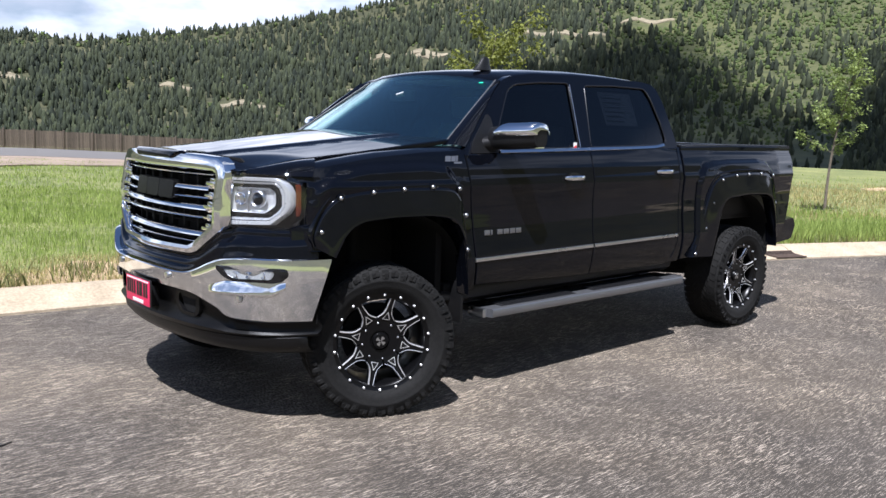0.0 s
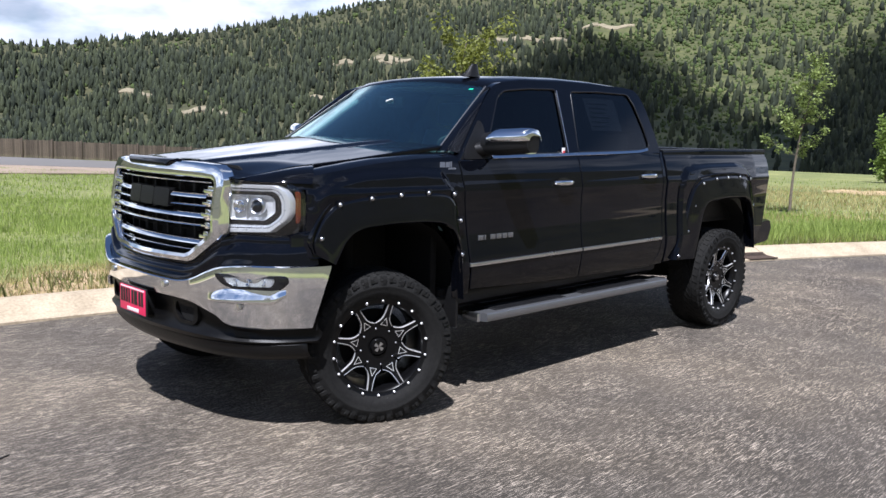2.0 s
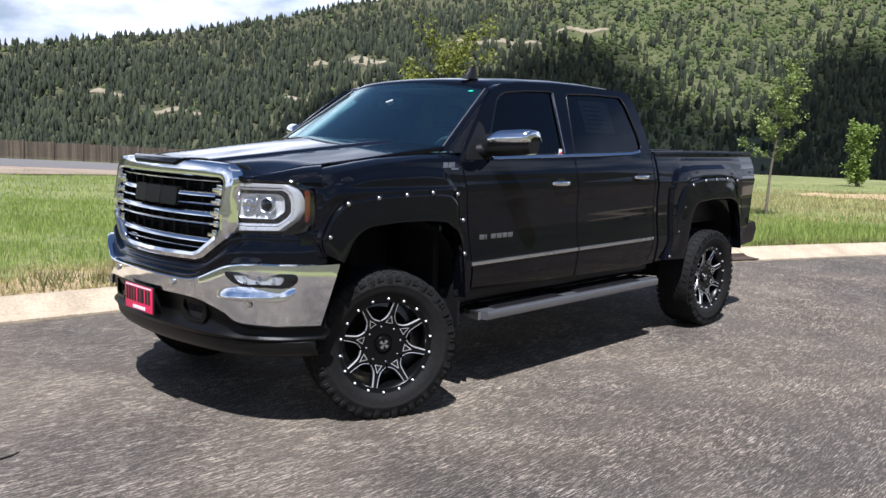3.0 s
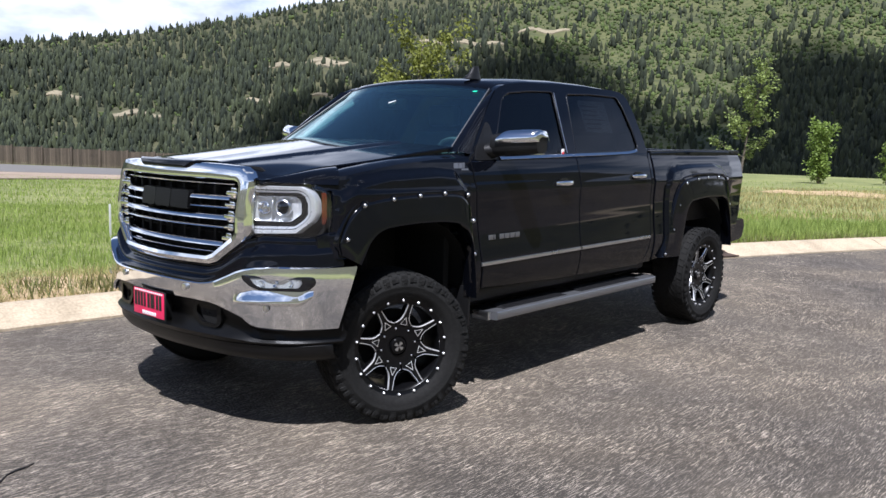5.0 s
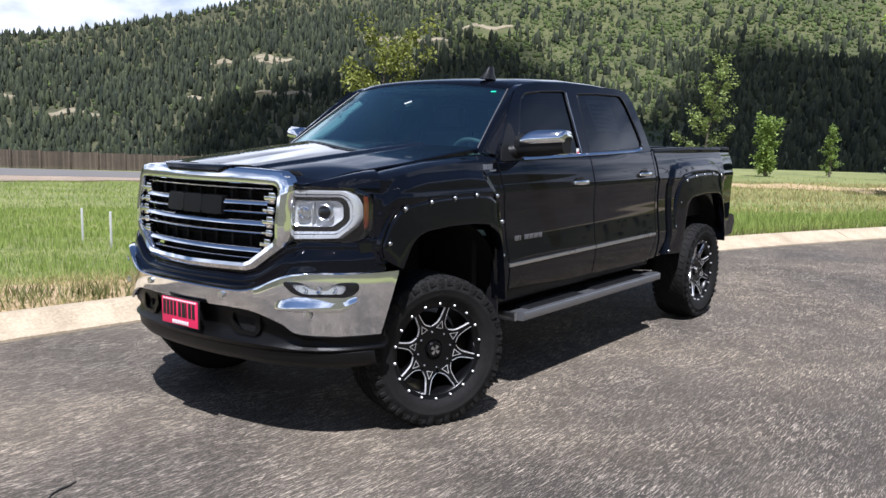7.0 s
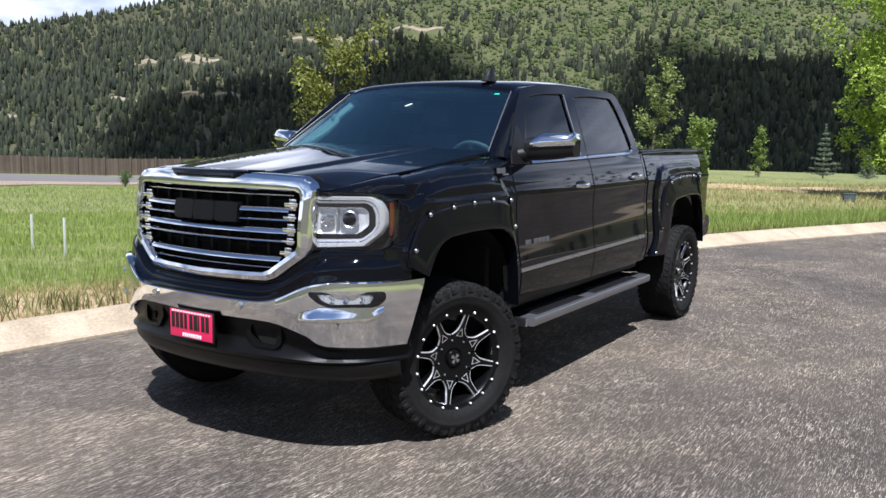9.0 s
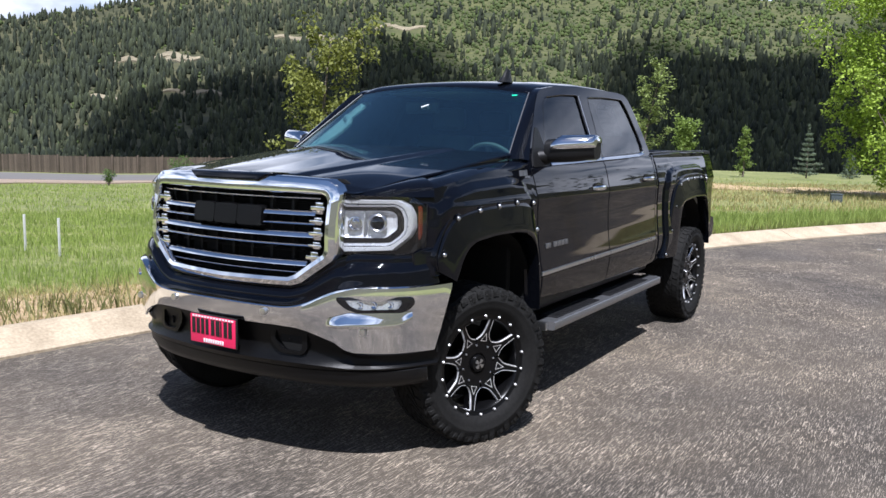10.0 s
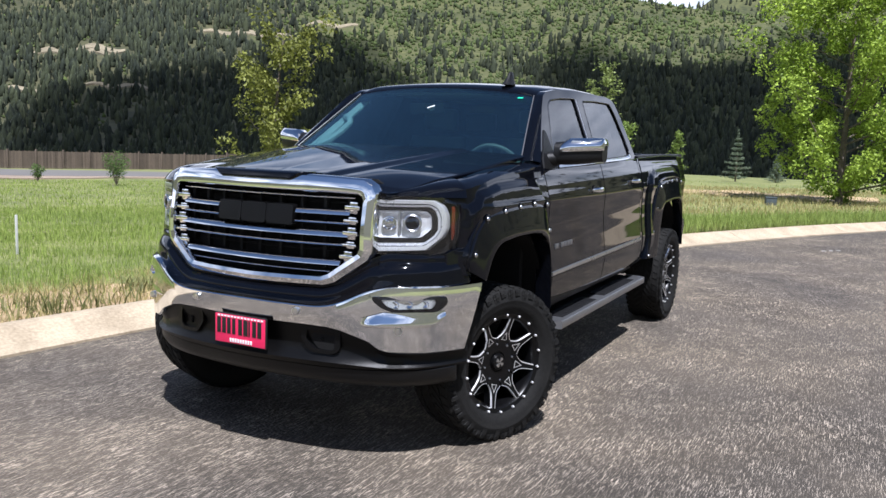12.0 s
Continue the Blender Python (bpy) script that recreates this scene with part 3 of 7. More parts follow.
def bank(a1, a0, el, tall):
    """A pale strip of bare ground that lies on the slope."""
    rows = []
    azs = np.linspace(a0, a1, 17)
    lo = np.array([radius_at(a, el + 0.12 * math.sin(a * 2.7)) for a in azs])
    hi = np.array([radius_at(a, el + 0.12 * math.sin(a * 2.7) + tall * (0.35 + 0.65 * math.sin(math.pi * (a - a0) / (a1 - a0)) * (0.9 + 0.1 * math.sin(a * 9)))) for a in azs])
    for t in np.linspace(0, 1, 5):
        r = lo + (hi - lo) * t
        rows.append(np.stack([CX + r * np.cos(np.radians(azs)), CY + r * np.sin(np.radians(azs)), hill_z(azs, r) + 1.5], -1))
    bm = shell(bmesh.new(), np.array(rows), np.array([0, 0, -4.0]), roll=0)
    tagged(finish("bare_bank", bm, "bank"), "bare pale tan bank on the mountain side", "bank", kind="structure")


M["bank"] = material("bare_bank", (0.17, 0.14, 0.085), 0.95, vary=0.3, scale=0.03, grain=0.3, second=(0.27, 0.23, 0.15), bump=0.4, bump_scale=0.4)
for spec_ in BANKS:
    bank(*spec_)


def off_banks(az, r):
    """1 away from the bare banks, 0 on and just below them."""
    el = hill_el(az, r)
    keep = np.ones_like(az)
    for a1, a0, e, tall in BANKS:
        keep = np.where((az > a0) & (az < a1) & (el > e - 0.42) & (el < e + tall), 0.12, keep)
    return keep


# ---- woods on the mountain ----
def conifers(n_az, lo, hi, rlo, rhi, count, keep):
    az = rng.uniform(lo, hi, count)
    r = rlo + (rhi - rlo) * rng.uniform(0, 1, count) ** 1.15
    ok = rng.uniform(0, 1, count) < keep(az, r)
    return az[ok], r[ok]


def build_conifers(name, az, r, label, h_foot=0.001):
    k = len(az)
    x, y, z = CX + r * np.cos(np.radians(az)), CY + r * np.sin(np.radians(az)), hill_z(az, r) - h_foot * r
    h = r * (0.0075 + 0.0105 * rng.uniform(0, 1, k) ** 1.3) * np.interp(r, [300, 700, 1200, 1320], [1.25, 1.15, 1.0, 0.6])
    w = h * rng.uniform(0.13, 0.25, k)
    # ragged crown: widest low down, drawn in to a blunt tip, every rim point pulled about
    sides = 5
    rings = [(0.06, 0.55), (0.30, 1.0), (0.60, 0.74), (0.86, 0.34)]
    ang0 = rng.uniform(0, 6.28, k)
    lean = rng.uniform(-0.05, 0.05, (2, k)) * h
    blocks = []
    for up, s in rings:
        for q in range(sides):
            a = ang0 + 2 * np.pi * (q + 0.5 * (up > 0.5)) / sides + rng.uniform(-0.3, 0.3, k)
            jr = w * s * rng.uniform(0.5, 1.4, k)
            blocks.append(np.stack([x + jr * np.cos(a) + lean[0] * up, y + jr * np.sin(a) + lean[1] * up, z + h * (up + rng.uniform(-0.07, 0.07, k))], -1))
    blocks.append(np.stack([x + lean[0], y + lean[1], z + h], -1))
    allv = np.stack(blocks, 1)
    per = allv.shape[1]
    tri = []
    for i in range(len(rings) - 1):
        for q in range(sides):
            p0, p1, p2, p3 = i * sides + q, i * sides + (q + 1) % sides, (i + 1) * sides + (q + 1) % sides, (i + 1) * sides + q
            tri += [(p0, p1, p2), (p0, p2, p3)]
    o = (len(rings) - 1) * sides
    tri += [(o + q, o + (q + 1) % sides, per - 1) for q in range(sides)]
    faces = (np.array(tri)[None] + (np.arange(k) * per)[:, None, None]).reshape(-1, 3)
    ob = raw(name, allv.reshape(-1, 3), faces, "conifer")
    tagged(ob, label, "conifer wood", kind="stuff")


def build_broadleaf(name, az, r, label):
    k = len(az)
    x, y, z = CX + r * np.cos(np.radians(az)), CY + r * np.sin(np.radians(az)), hill_z(az, r)
    bm = bmesh.new()
    bmesh.ops.create_icosphere(bm, subdivisions=1, radius=1.0)
    unit = np.array([v.co[:] for v in bm.verts])
    tri = np.array([[v.index for v in f.verts] for f in bm.faces])
    bm.free()
    size = r * (0.0008 + 0.0019 * rng.uniform(0, 1, k) ** 2)
    jit = rng.uniform(0.3, 1.5, (k, len(unit), 1))
    v = unit[None] * jit * size[:, None, None] * np.array([1, 1, 1.15])
    v = v + np.stack([x, y, z + size * 0.6], -1)[:, None]
    faces = (tri[None] + (np.arange(k) * len(unit))[:, None, None]).reshape(-1, 3)
    ob = raw(name, v.reshape(-1, 3), faces, "shrubs")
    tagged(ob, label, "broadleaf wood", kind="stuff")


def conifer_density(az, r):
    u = (r - 250) / 1200
    left = np.clip((az - 33) / 8, 0, 1)
    clear = 0.5 + 0.5 * wobble(az * 2.0, r, 0.35, 0.011)
    low_gap = np.clip(1.2 - np.abs(u - 0.25) / 0.22, 0, 1) * np.clip((az - 44) / 5, 0, 1) * np.clip((70 - az) / 5, 0, 1)
    clump = 0.5 + 0.5 * wobble(az * 9.0 + 5, r, 0.31, 0.047)
    dense = np.clip(1.05 - 0.45 * clear * low_gap - 0.25 * clear - 0.75 * np.clip(clump - 0.45, 0, 1), 0, 1)
    strips = 0.5 + 0.5 * wobble(az * 3.0 + 1, r, 0.4, 0.021)
    thin = np.clip(0.06 + 0.35 * np.clip(clear - 0.45, 0, 1) + 1.3 * np.clip(strips - 0.68, 0, 1) + 0.35 * np.clip(0.35 - u, 0, 1), 0, 1)
    # shade deepened by planting: dark conifers crowd low down, few in the sunlit wedge
    glade_or_lit = np.clip((az - 20.5) / 2, 0, 1) * np.clip((34 - az) / 3, 0, 1)
    thin = np.where(hill_el(az, r) < 4.8, 0.8 - 0.66 * glade_or_lit, thin)
    dense = np.where(hill_el(az, r) > 5.2, dense, dense * 0.85)
    return (left * dense + (1 - left) * thin) * off_banks(az, r)


def broad_density(az, r):
    left = np.clip((az - 33) / 8, 0, 1)
    clear = 0.5 + 0.5 * wobble(az * 1.4 + 3, r, 0.5, 0.013)
    # pale bushes kept out of the shaded low slope, let into the sunlit wedge
    lit_wedge = np.clip((az - 20.5) / 2, 0, 1) * np.clip((34 - az) / 3, 0, 1)
    low = np.where(az < 42, np.clip((hill_el(az, r) - 4.2 + 5 * lit_wedge) / 1.5, 0.05, 1), 1)
    glade_or_lit = np.clip(wobble(az * 5.0 + 2, r, 0.45, 0.031) * 1.6, 0, 1)
    patch = np.clip(0.35 + 1.1 * wobble(az * 6.0, r, 0.42, 0.037), 0, 1)
    return low * (left * 0.35 * glade_or_lit + (1 - left) * np.clip(0.15 + 0.5 * clear + 0.55 * patch, 0, 1)) * off_banks(az, r)


az, r = conifers(0, -14, 90, 290, 1490, 37500, conifer_density)
build_conifers("conifer_wood", az, r, "dark green conifers covering the mountain side")
az, r = conifers(0, -14, 90, 330, 1470, 82000, broad_density)
build_broadleaf("broadleaf_wood", az, r, "light green broadleaf bushes on the mountain side")
az, r = conifers(0, -12, 19, 1850, 2700, 2600, lambda a, q: 0 * a + 0.9)
build_conifers("far_ridge_wood", az, r, "dark green conifers on the ridge behind")
az, r = conifers(0, 90, 346, 300, 1440, 4200, lambda a, q: 0 * a + 0.9)
build_conifers("valley_wood", az, r, "dark green conifers on the far valley side")


# ---- clouds whose shade lies on the mountain ----
def cloud(name, outline, height, label):
    """Flat-based cloud of many puffs, above the ground that it shades. outline: azimuth and top of the shade."""
    bm = bmesh.new()
    kx, ky = SUN_DIR.x / SUN_DIR.z, SUN_DIR.y / SUN_DIR.z
    knots, heads = zip(*sorted(outline))
    r = 232.0
    while r < 1450.0:
        size = 0.042 * r
        wide = math.degrees(0.6 * size / r)
        for a in np.arange(knots[0] + wide, knots[-1] - wide + 0.01, 0.9 * wide):
            top = min(float(np.interp(a + k * wide, knots, heads)) for k in (-1, 0, 1))
            if float(hill_el(np.array([a]), np.array([min(r + 0.3 * size, 1450.0)]))[0]) > top:
                continue
            x, y, z = CX + r * math.cos(radians(a)), CY + r * math.sin(radians(a)), float(hill_z(np.array([a]), np.array([r]))[0])
            x, y = x + kx * (height - z), y + ky * (height - z)
            s = size * random.uniform(0.9, 1.15)
            mtx = Matrix.Translation((x, y, height + random.uniform(0, 14))) @ Matrix.Diagonal((s, s, s * 0.35, 1))
            bmesh.ops.create_icosphere(bm, subdivisions=1, radius=1.0, matrix=mtx)
        r += 1.25 * size
    ob = finish(name, bm, "cloud", recalc=False, sharp=180)
    tagged(ob, label, "cloud", kind="stuff")


cloud("cloud", [(55.6, -1.0), (54.6, 0.4), (52.3, 1.9), (49.5, 3.0), (46, 3.6), (43.7, 3.8), (40.8, 4.3), (38, 5.6), (36.8, 6.6), (34.5, 7.0), (32, 6.4), (29.8, 4.6), (27.6, 2.9), (25.6, 1.7), (23.6, 1.1), (21, 0.9)], 1500,
      "white cumulus cloud drifting above the valley")
cloud("cloud", [(25.5, 0.8), (24, 1.5), (22.6, 3.2), (21.4, 5.0), (20.6, 6.2), (19.6, 7.2), (18.5, 7.7), (17.2, 7.0), (15.2, 5.8), (12.5, 4.9), (10, 5.1), (7.6, 6.0), (5.4, 7.0), (2, 7.2), (-6, 7.0), (-14, 6.5)], 1500,
      "white cumulus cloud drifting above the valley")


# ---- fence beyond the far road ----
def build_fence():
    a = np.array([CX + 85 * math.cos(radians(78)), CY + 85 * math.sin(radians(78))])
    b = np.array([CX + 97 * math.cos(radians(40))  , CY + 97 * math.sin(radians(40))])
    n = int(np.linalg.norm(b - a) / 2.44)
    fence = thing("fence", "weathered brown wooden board fence in stepped panels", "fence", (*a, 0))
    u = (b - a) / np.linalg.norm(b - a)
    nrm = np.array([u[1], -u[0]])
    bm = bmesh.new()
    for i in range(n):
        p0, p1 = u * 2.44 * i, u * 2.44 * (i + 1)
        w0 = a + p0
        az0, r0 = polar(*(a + (p0 + p1) / 2))
        z0 = float(field_z(az0, r0)) - 0.1
        for k in range(16):
            t0, t1 = (k + 0.04) / 16, (k + 0.96) / 16
            top = z0 + 1.72 + 0.02 * math.sin(k * 2.1 + i)
            q0, q1 = p0 + (p1 - p0) * t0, p0 + (p1 - p0) * t1
            face = [(*q0, z0), (*q1, z0), (*q1, top), (*q0, top)]
            back = [(x - nrm[0] * 0.02, y - nrm[1] * 0.02, z) for x, y, z in face]
            add_grid(bm, [face, back], close_v=True)
            f = [bm.verts.new(p) for p in face]
            bm.faces.new(f)
        for zr in (0.35, 1.35):
            r0_, r1_ = [(*(p0 - nrm * 0.03), z0 + zr), (*(p1 - nrm * 0.03), z0 + zr)], [(*(p0 - nrm * 0.03), z0 + zr + 0.09), (*(p1 - nrm * 0.03), z0 + zr + 0.09)]
            add_grid(bm, [r0_, r1_])
        pb = bmesh.new()
        add_box(pb, (p0[0] - 0.06 + nrm[0] * 0.05, p0[1] - 0.06 + nrm[1] * 0.05, z0 - 0.2), (p0[0] + 0.06 + nrm[0] * 0.05, p0[1] + 0.06 + nrm[1] * 0.05, z0 + 1.9), 0.01)
        part("post", pb, "fence_wood", fence)
    tagged(part("boarding", bm, "fence_wood", fence, smooth=False), kind="stuff")


build_fence()


# ---- storm drain in the kerb and a utility box in the field ----
def storm_drain():
    drain = thing("storm_drain", "rusty iron storm drain grating set into the kerb", "drain")
    x0, x1 = 7.62, 8.05

    def at(x, o, h):
        return (x, float(kerb_y(x)) + o, h)

    bed = bmesh.new()
    add_grid(bed, [[at(x, o, h) for o, h in ((0.005, 0.020), (0.08, 0.028), (0.14, 0.036), (0.20, 0.062))] for x in np.linspace(x0, x1, 5)])
    part("pit", bed, "void", drain)
    for x in np.linspace(x0, x1, 13):
        part("bar", tube([at(x, o, h + 0.008) for o, h in ((0.0, 0.018), (0.08, 0.027), (0.14, 0.034), (0.205, 0.062))], 0.008, 6), "iron", drain)
    for o, h in ((0.0, 0.020), (0.21, 0.066)):
        part("frame", tube([at(x, o, h + 0.006) for x in np.linspace(x0 - 0.02, x1 + 0.02, 7)], 0.010, 6), "iron", drain)


storm_drain()


def utility_box():
    bx, by = 22.4, 0.0
    z0 = float(ground_z(np.array([bx]), np.array([by]))[0])
    ub = thing("utility_box", "low grey green utility box in the grass", "utility box", (bx, by, z0), rz=18)
    part("body", box((-0.12, -0.15, -0.05), (0.12, 0.15, 0.21), 0.015), "box_green", ub)
    part("lid", box((-0.132, -0.162, 0.21), (0.132, 0.162, 0.245), 0.01), "box_green", ub)


utility_box()


def road_mark():
    mark = tagged(new("road_marks"), "faint white paint marks on the asphalt", "marking", kind="structure")
    for k in range(3):
        p = box((10.40 + 0.13 * k, -2.05 - 0.10 * k, -0.010), (10.50 + 0.13 * k, -1.99 - 0.10 * k, 0.0025))
        part("mark", p, "faded_paint", mark)


road_mark()


def road_crack():
    """A thin dark crack that runs across the worn asphalt."""
    pts = [(-2.10, -0.52), (-2.02, -0.43), (-1.94, -0.36), (-1.844, -0.30), (-1.80, -0.25), (-1.75, -0.228), (-1.70, -0.222), (-1.66, -0.20)]
    bm = bmesh.new()
    rows = []
    for k, (x, y) in enumerate(pts):
        w = 0.007 * (0.25 + math.sin(math.pi * k / (len(pts) - 1))) * (1.3 if k % 2 else 0.8)
        rows.append([(x - w * 0.4, y - w, 0.0005), (x, y, 0.001), (x + w * 0.4, y + w, 0.0005)])
    shell(bm, np.array(rows), np.array([0, 0, -0.03]), roll=0)
    tagged(finish("road_crack", bm, "void"), "thin dark crack in the worn asphalt", "crack", kind="structure")


road_crack()


# ---- the pickup truck: nose towards -x, driver's side towards -y, front axle at x = 0 ----
truck = thing("pickup_truck", "glossy black lifted crew cab pickup with chrome trim on the road", "truck")


def interp(v, xs, ys):
    return np.interp(v, xs, ys)


def body_w(x, z):
    """Half width of the body side."""
    w = interp(z, [0.50, 0.58, 0.64, 0.74, 0.80, 0.88, 0.96, 1.08, 1.18, 1.235, 1.26, 1.33, 1.40, 1.43],
               [0.90, 0.925, 0.945, 0.960, 0.961, 0.95, 0.941, 0.934, 0.937, 0.942, 0.932, 0.918, 0.898, 0.882])
    w = w - interp(x, [-0.78, -0.68, -0.60, -0.52, -0.45, -0.38, -0.25], [0.33, 0.20, 0.125, 0.075, 0.040, 0.015, 0])
    w = w - interp(x, [4.35, 4.66], [0, 0.02])
    zt = interp(x, [-0.50, -0.44, -0.33, -0.12, 0.264, 0.43, 0.515, 0.56, 0.58], [0.6, 1.2, 1.305, 1.335, 1.347, 1.333, 1.225, 0.9, 0.6])
    k1 = np.clip((zt - z) / 0.05 + 0.4, 0, 1)
    w = w + 0.022 * k1 * k1 * (3 - 2 * k1) * (x < 0.6)
    zr = interp(x, [3.02, 3.06, 3.085, 3.13, 3.25, 3.50, 3.97, 4.12, 4.19, 4.25, 4.28], [0.6, 1.2, 1.27, 1.315, 1.338, 1.351, 1.355, 1.335, 1.28, 1.1, 0.6])
    k2 = np.clip((zr - z) / 0.036 + 0.4, 0, 1)
    return w + 0.028 * k2 * k2 * (3 - 2 * k2) * (x > 2.9)


def side_panel(name, s, x0, x1, zb, zt, nx, nz, label="", extra=(), mat="paint"):
    """A body panel between front and rear edges x0(z), x1(z) and lower and upper edges zb(x), zt(x)."""
    rows = []
    for v in np.linspace(0, 1, nz):
        zr = 0.58 + 0.85 * v
        x = x0(zr) + (x1(zr) - x0(zr)) * np.linspace(0, 1, nx)
        z = zb(x) + (zt(x) - zb(x)) * v
        rows.append(np.stack([x, s * body_w(x, z), z], -1))
    for inward, up in extra:
        x = rows[nz - 1][:, 0]
        rows.append(np.stack([x, rows[nz - 1][:, 1] - s * inward, rows[nz - 1][:, 2] + up], -1))
    bm = bmesh.new()
    shell(bm, np.array(rows), np.array([0, -s * 0.014, 0]), 0.004)
    return part(name, bm, mat, truck, label, sharp=30)


def const(v):
    return lambda z: v + 0 * np.asarray(z, float)


def table(xs, ys):
    return lambda v: np.interp(v, xs, ys)


FENDER_B = table([-0.53, -0.40, -0.36, -0.33, -0.30, -0.2, 0.03, 0.27, 0.44, 0.52, 0.56, 0.58, 0.60, 0.632], [0.92, 0.92, 0.93, 0.96, 1.0, 1.07, 1.085, 1.08, 1.06, 0.98, 0.80, 0.66, 0.61, 0.61])
BED_B = table([2.86, 3.22, 3.25, 3.29, 3.34, 3.43, 3.72, 4.09, 4.15, 4.20, 4.25, 4.29, 4.6], [0.61, 0.62, 0.70, 0.90, 1.02, 1.07, 1.09, 1.075, 1.02, 0.86, 0.72, 0.63, 0.63])
DOOR_B = table([0.6, 0.7, 1.5, 2.8], [0.645, 0.640, 0.605, 0.590])
DOOR_T = table([0.6, 1.29, 1.77, 2.3, 2.8], [1.400, 1.413, 1.425, 1.436, 1.452])


def wg(z):
    """Half width of the cab above the belt line."""
    return 0.872 - (z - 1.43) * 0.42


def matched(pts, cuts):
    """An arch resampled leg by leg: front leg, top and rear leg, parted at two values of x."""
    p = np.array(pts)
    top = p[:, 1] > p[:, 1].max() - 0.06
    a = int(np.argmin(np.where(top, abs(p[:, 0] - cuts[0]), 9)))
    b = int(np.argmin(np.where(top, abs(p[:, 0] - cuts[1]), 9)))
    return np.concatenate([resample(p[:a + 1], 26), resample(p[a:b + 1], 26)[1:], resample(p[b:], 26)[1:]])


def build_side(s):
    side_panel("front_fender", s, table([0.58, 0.83, 0.86, 1.30, 1.33, 1.43], [-0.53, -0.53, -0.460, -0.460, -0.53, -0.53]), table([0.58, 0.86, 1.22, 1.43], [0.668, 0.648, 0.614, 0.592]), FENDER_B,
               table([-0.53, -0.42, -0.3, -0.15, 0.0, 0.3, 0.64], [1.308, 1.328, 1.349, 1.371, 1.389, 1.412, 1.425]), 64, 40, extra=((0.03, 0.014), (0.06, 0.021), (0.088, 0.022)))
    front = side_panel("front_door", s, table([0.58, 0.86, 1.22, 1.43], [0.680, 0.656, 0.622, 0.600]), const(1.756), DOOR_B, DOOR_T, 40, 30)
    rear = side_panel("rear_door", s, const(1.764), table([0.57, 0.60, 0.66, 0.75, 0.87, 1.337, 1.43], [2.64, 2.70, 2.745, 2.775, 2.79, 2.79, 2.80]), DOOR_B, DOOR_T, 40, 30)
    side_panel("bed_side", s, const(2.862), table([0.58, 0.635, 0.72, 0.827, 0.93, 1.033, 1.301, 1.36, 1.43], [4.34, 4.39, 4.47, 4.56, 4.605, 4.635, 4.668, 4.66, 4.64]), BED_B, table([2.86, 3.6, 4.6], [1.452, 1.466, 1.464]), 90, 44,
               extra=((0.012, 0.010), (0.04, 0.012)))
    # cab corner behind the rear door
    side_panel("cab_corner", s, table([0.57, 0.60, 0.66, 0.75, 0.87, 1.337, 1.43], [2.65, 2.71, 2.755, 2.783, 2.797, 2.797, 2.806]), const(2.835), const(0.60), const(1.455), 6, 20)
    # upper cab side with its window openings
    outer = rounded([(0.585, 1.395), (0.80, 1.60), (1.0, 1.780), (1.10, 1.856), (1.18, 1.884), (1.4, 1.912), (2.0, 1.930), (2.58, 1.930), (2.73, 1.917), (2.785, 1.885), (2.825, 1.78), (2.845, 1.60), (2.848, 1.45), (2.8, 1.442), (1.77, 1.42)], 0.03)
    hole1 = rounded([(0.86, 1.432), (1.12, 1.79), (1.20, 1.832), (1.45, 1.858), (1.745, 1.870), (1.675, 1.444)], 0.03)
    hole2 = rounded([(1.800, 1.448), (1.912, 1.862), (2.25, 1.878), (2.63, 1.878), (2.68, 1.80), (2.72, 1.62), (2.72, 1.50), (2.69, 1.478), (2.3, 1.462)], 0.03)
    bm = sheet(outer, [hole1, hole2], lambda u, v: (u, s * wg(v), v), (0, -s * 0.045, 0))
    part("cab_frame", bm, "paint", truck, sharp=25)
    for hole, nm, own in ((hole1, "front_window", front), (hole2, "rear_window", rear)):
        bm = sheet(hole, [], lambda u, v: (u, s * (wg(v) - 0.012), v), (0, -s * 0.006, 0))
        part(nm, bm, "dark_glass", own, "dark tinted side window")
        # thin seal round the glass
        bm = bmesh.new()
        loop = [Vector((u, s * (wg(v) - 0.004), v)) for u, v in hole]
        add_tube(bm, loop + loop[:1], 0.006, 6, cap=False)
        part("window_seal", bm, "gloss_plastic", own)
    # belt moulding and lower door moulding, split at the doors
    for own, x0, x1 in ((front, 0.90, 1.757), (rear, 1.763, 2.66)):
        xs = np.linspace(x0, x1, 24)
        up = np.where(xs > 2.5, (xs - 2.5) ** 2 * 0.55, 0)
        pts = np.stack([np.stack([xs, s * (wg(DOOR_T(xs)) + 0.012 - 0.012 * k), DOOR_T(xs) + 0.003 + 0.02 * k + up], -1) for k in (0.0, 0.5, 1.0)])
        bm = bmesh.new()
        shell(bm, pts, np.array([0, -s * 0.012, 0]), 0.003)
        part("belt_moulding", bm, "chrome", own, "chrome belt moulding")
    for own, x0, x1 in ((front, 0.652, 1.752), (rear, 1.768, 2.772)):
        xs = np.linspace(x0, x1, 30)
        zc = interp(xs, [0.65, 2.78], [0.790, 0.806])
        pts = np.stack([np.stack([xs, s * (body_w(xs, zc) + b), zc + h], -1) for h, b in ((-0.012, 0.002), (-0.010, 0.007), (0, 0.010), (0.010, 0.007), (0.012, 0.002))])
        bm = bmesh.new()
        shell(bm, pts, np.array([0, -s * 0.012, 0]), 0.002)
        part("door_moulding", bm, "satin", own, "bright silver strip along the door")
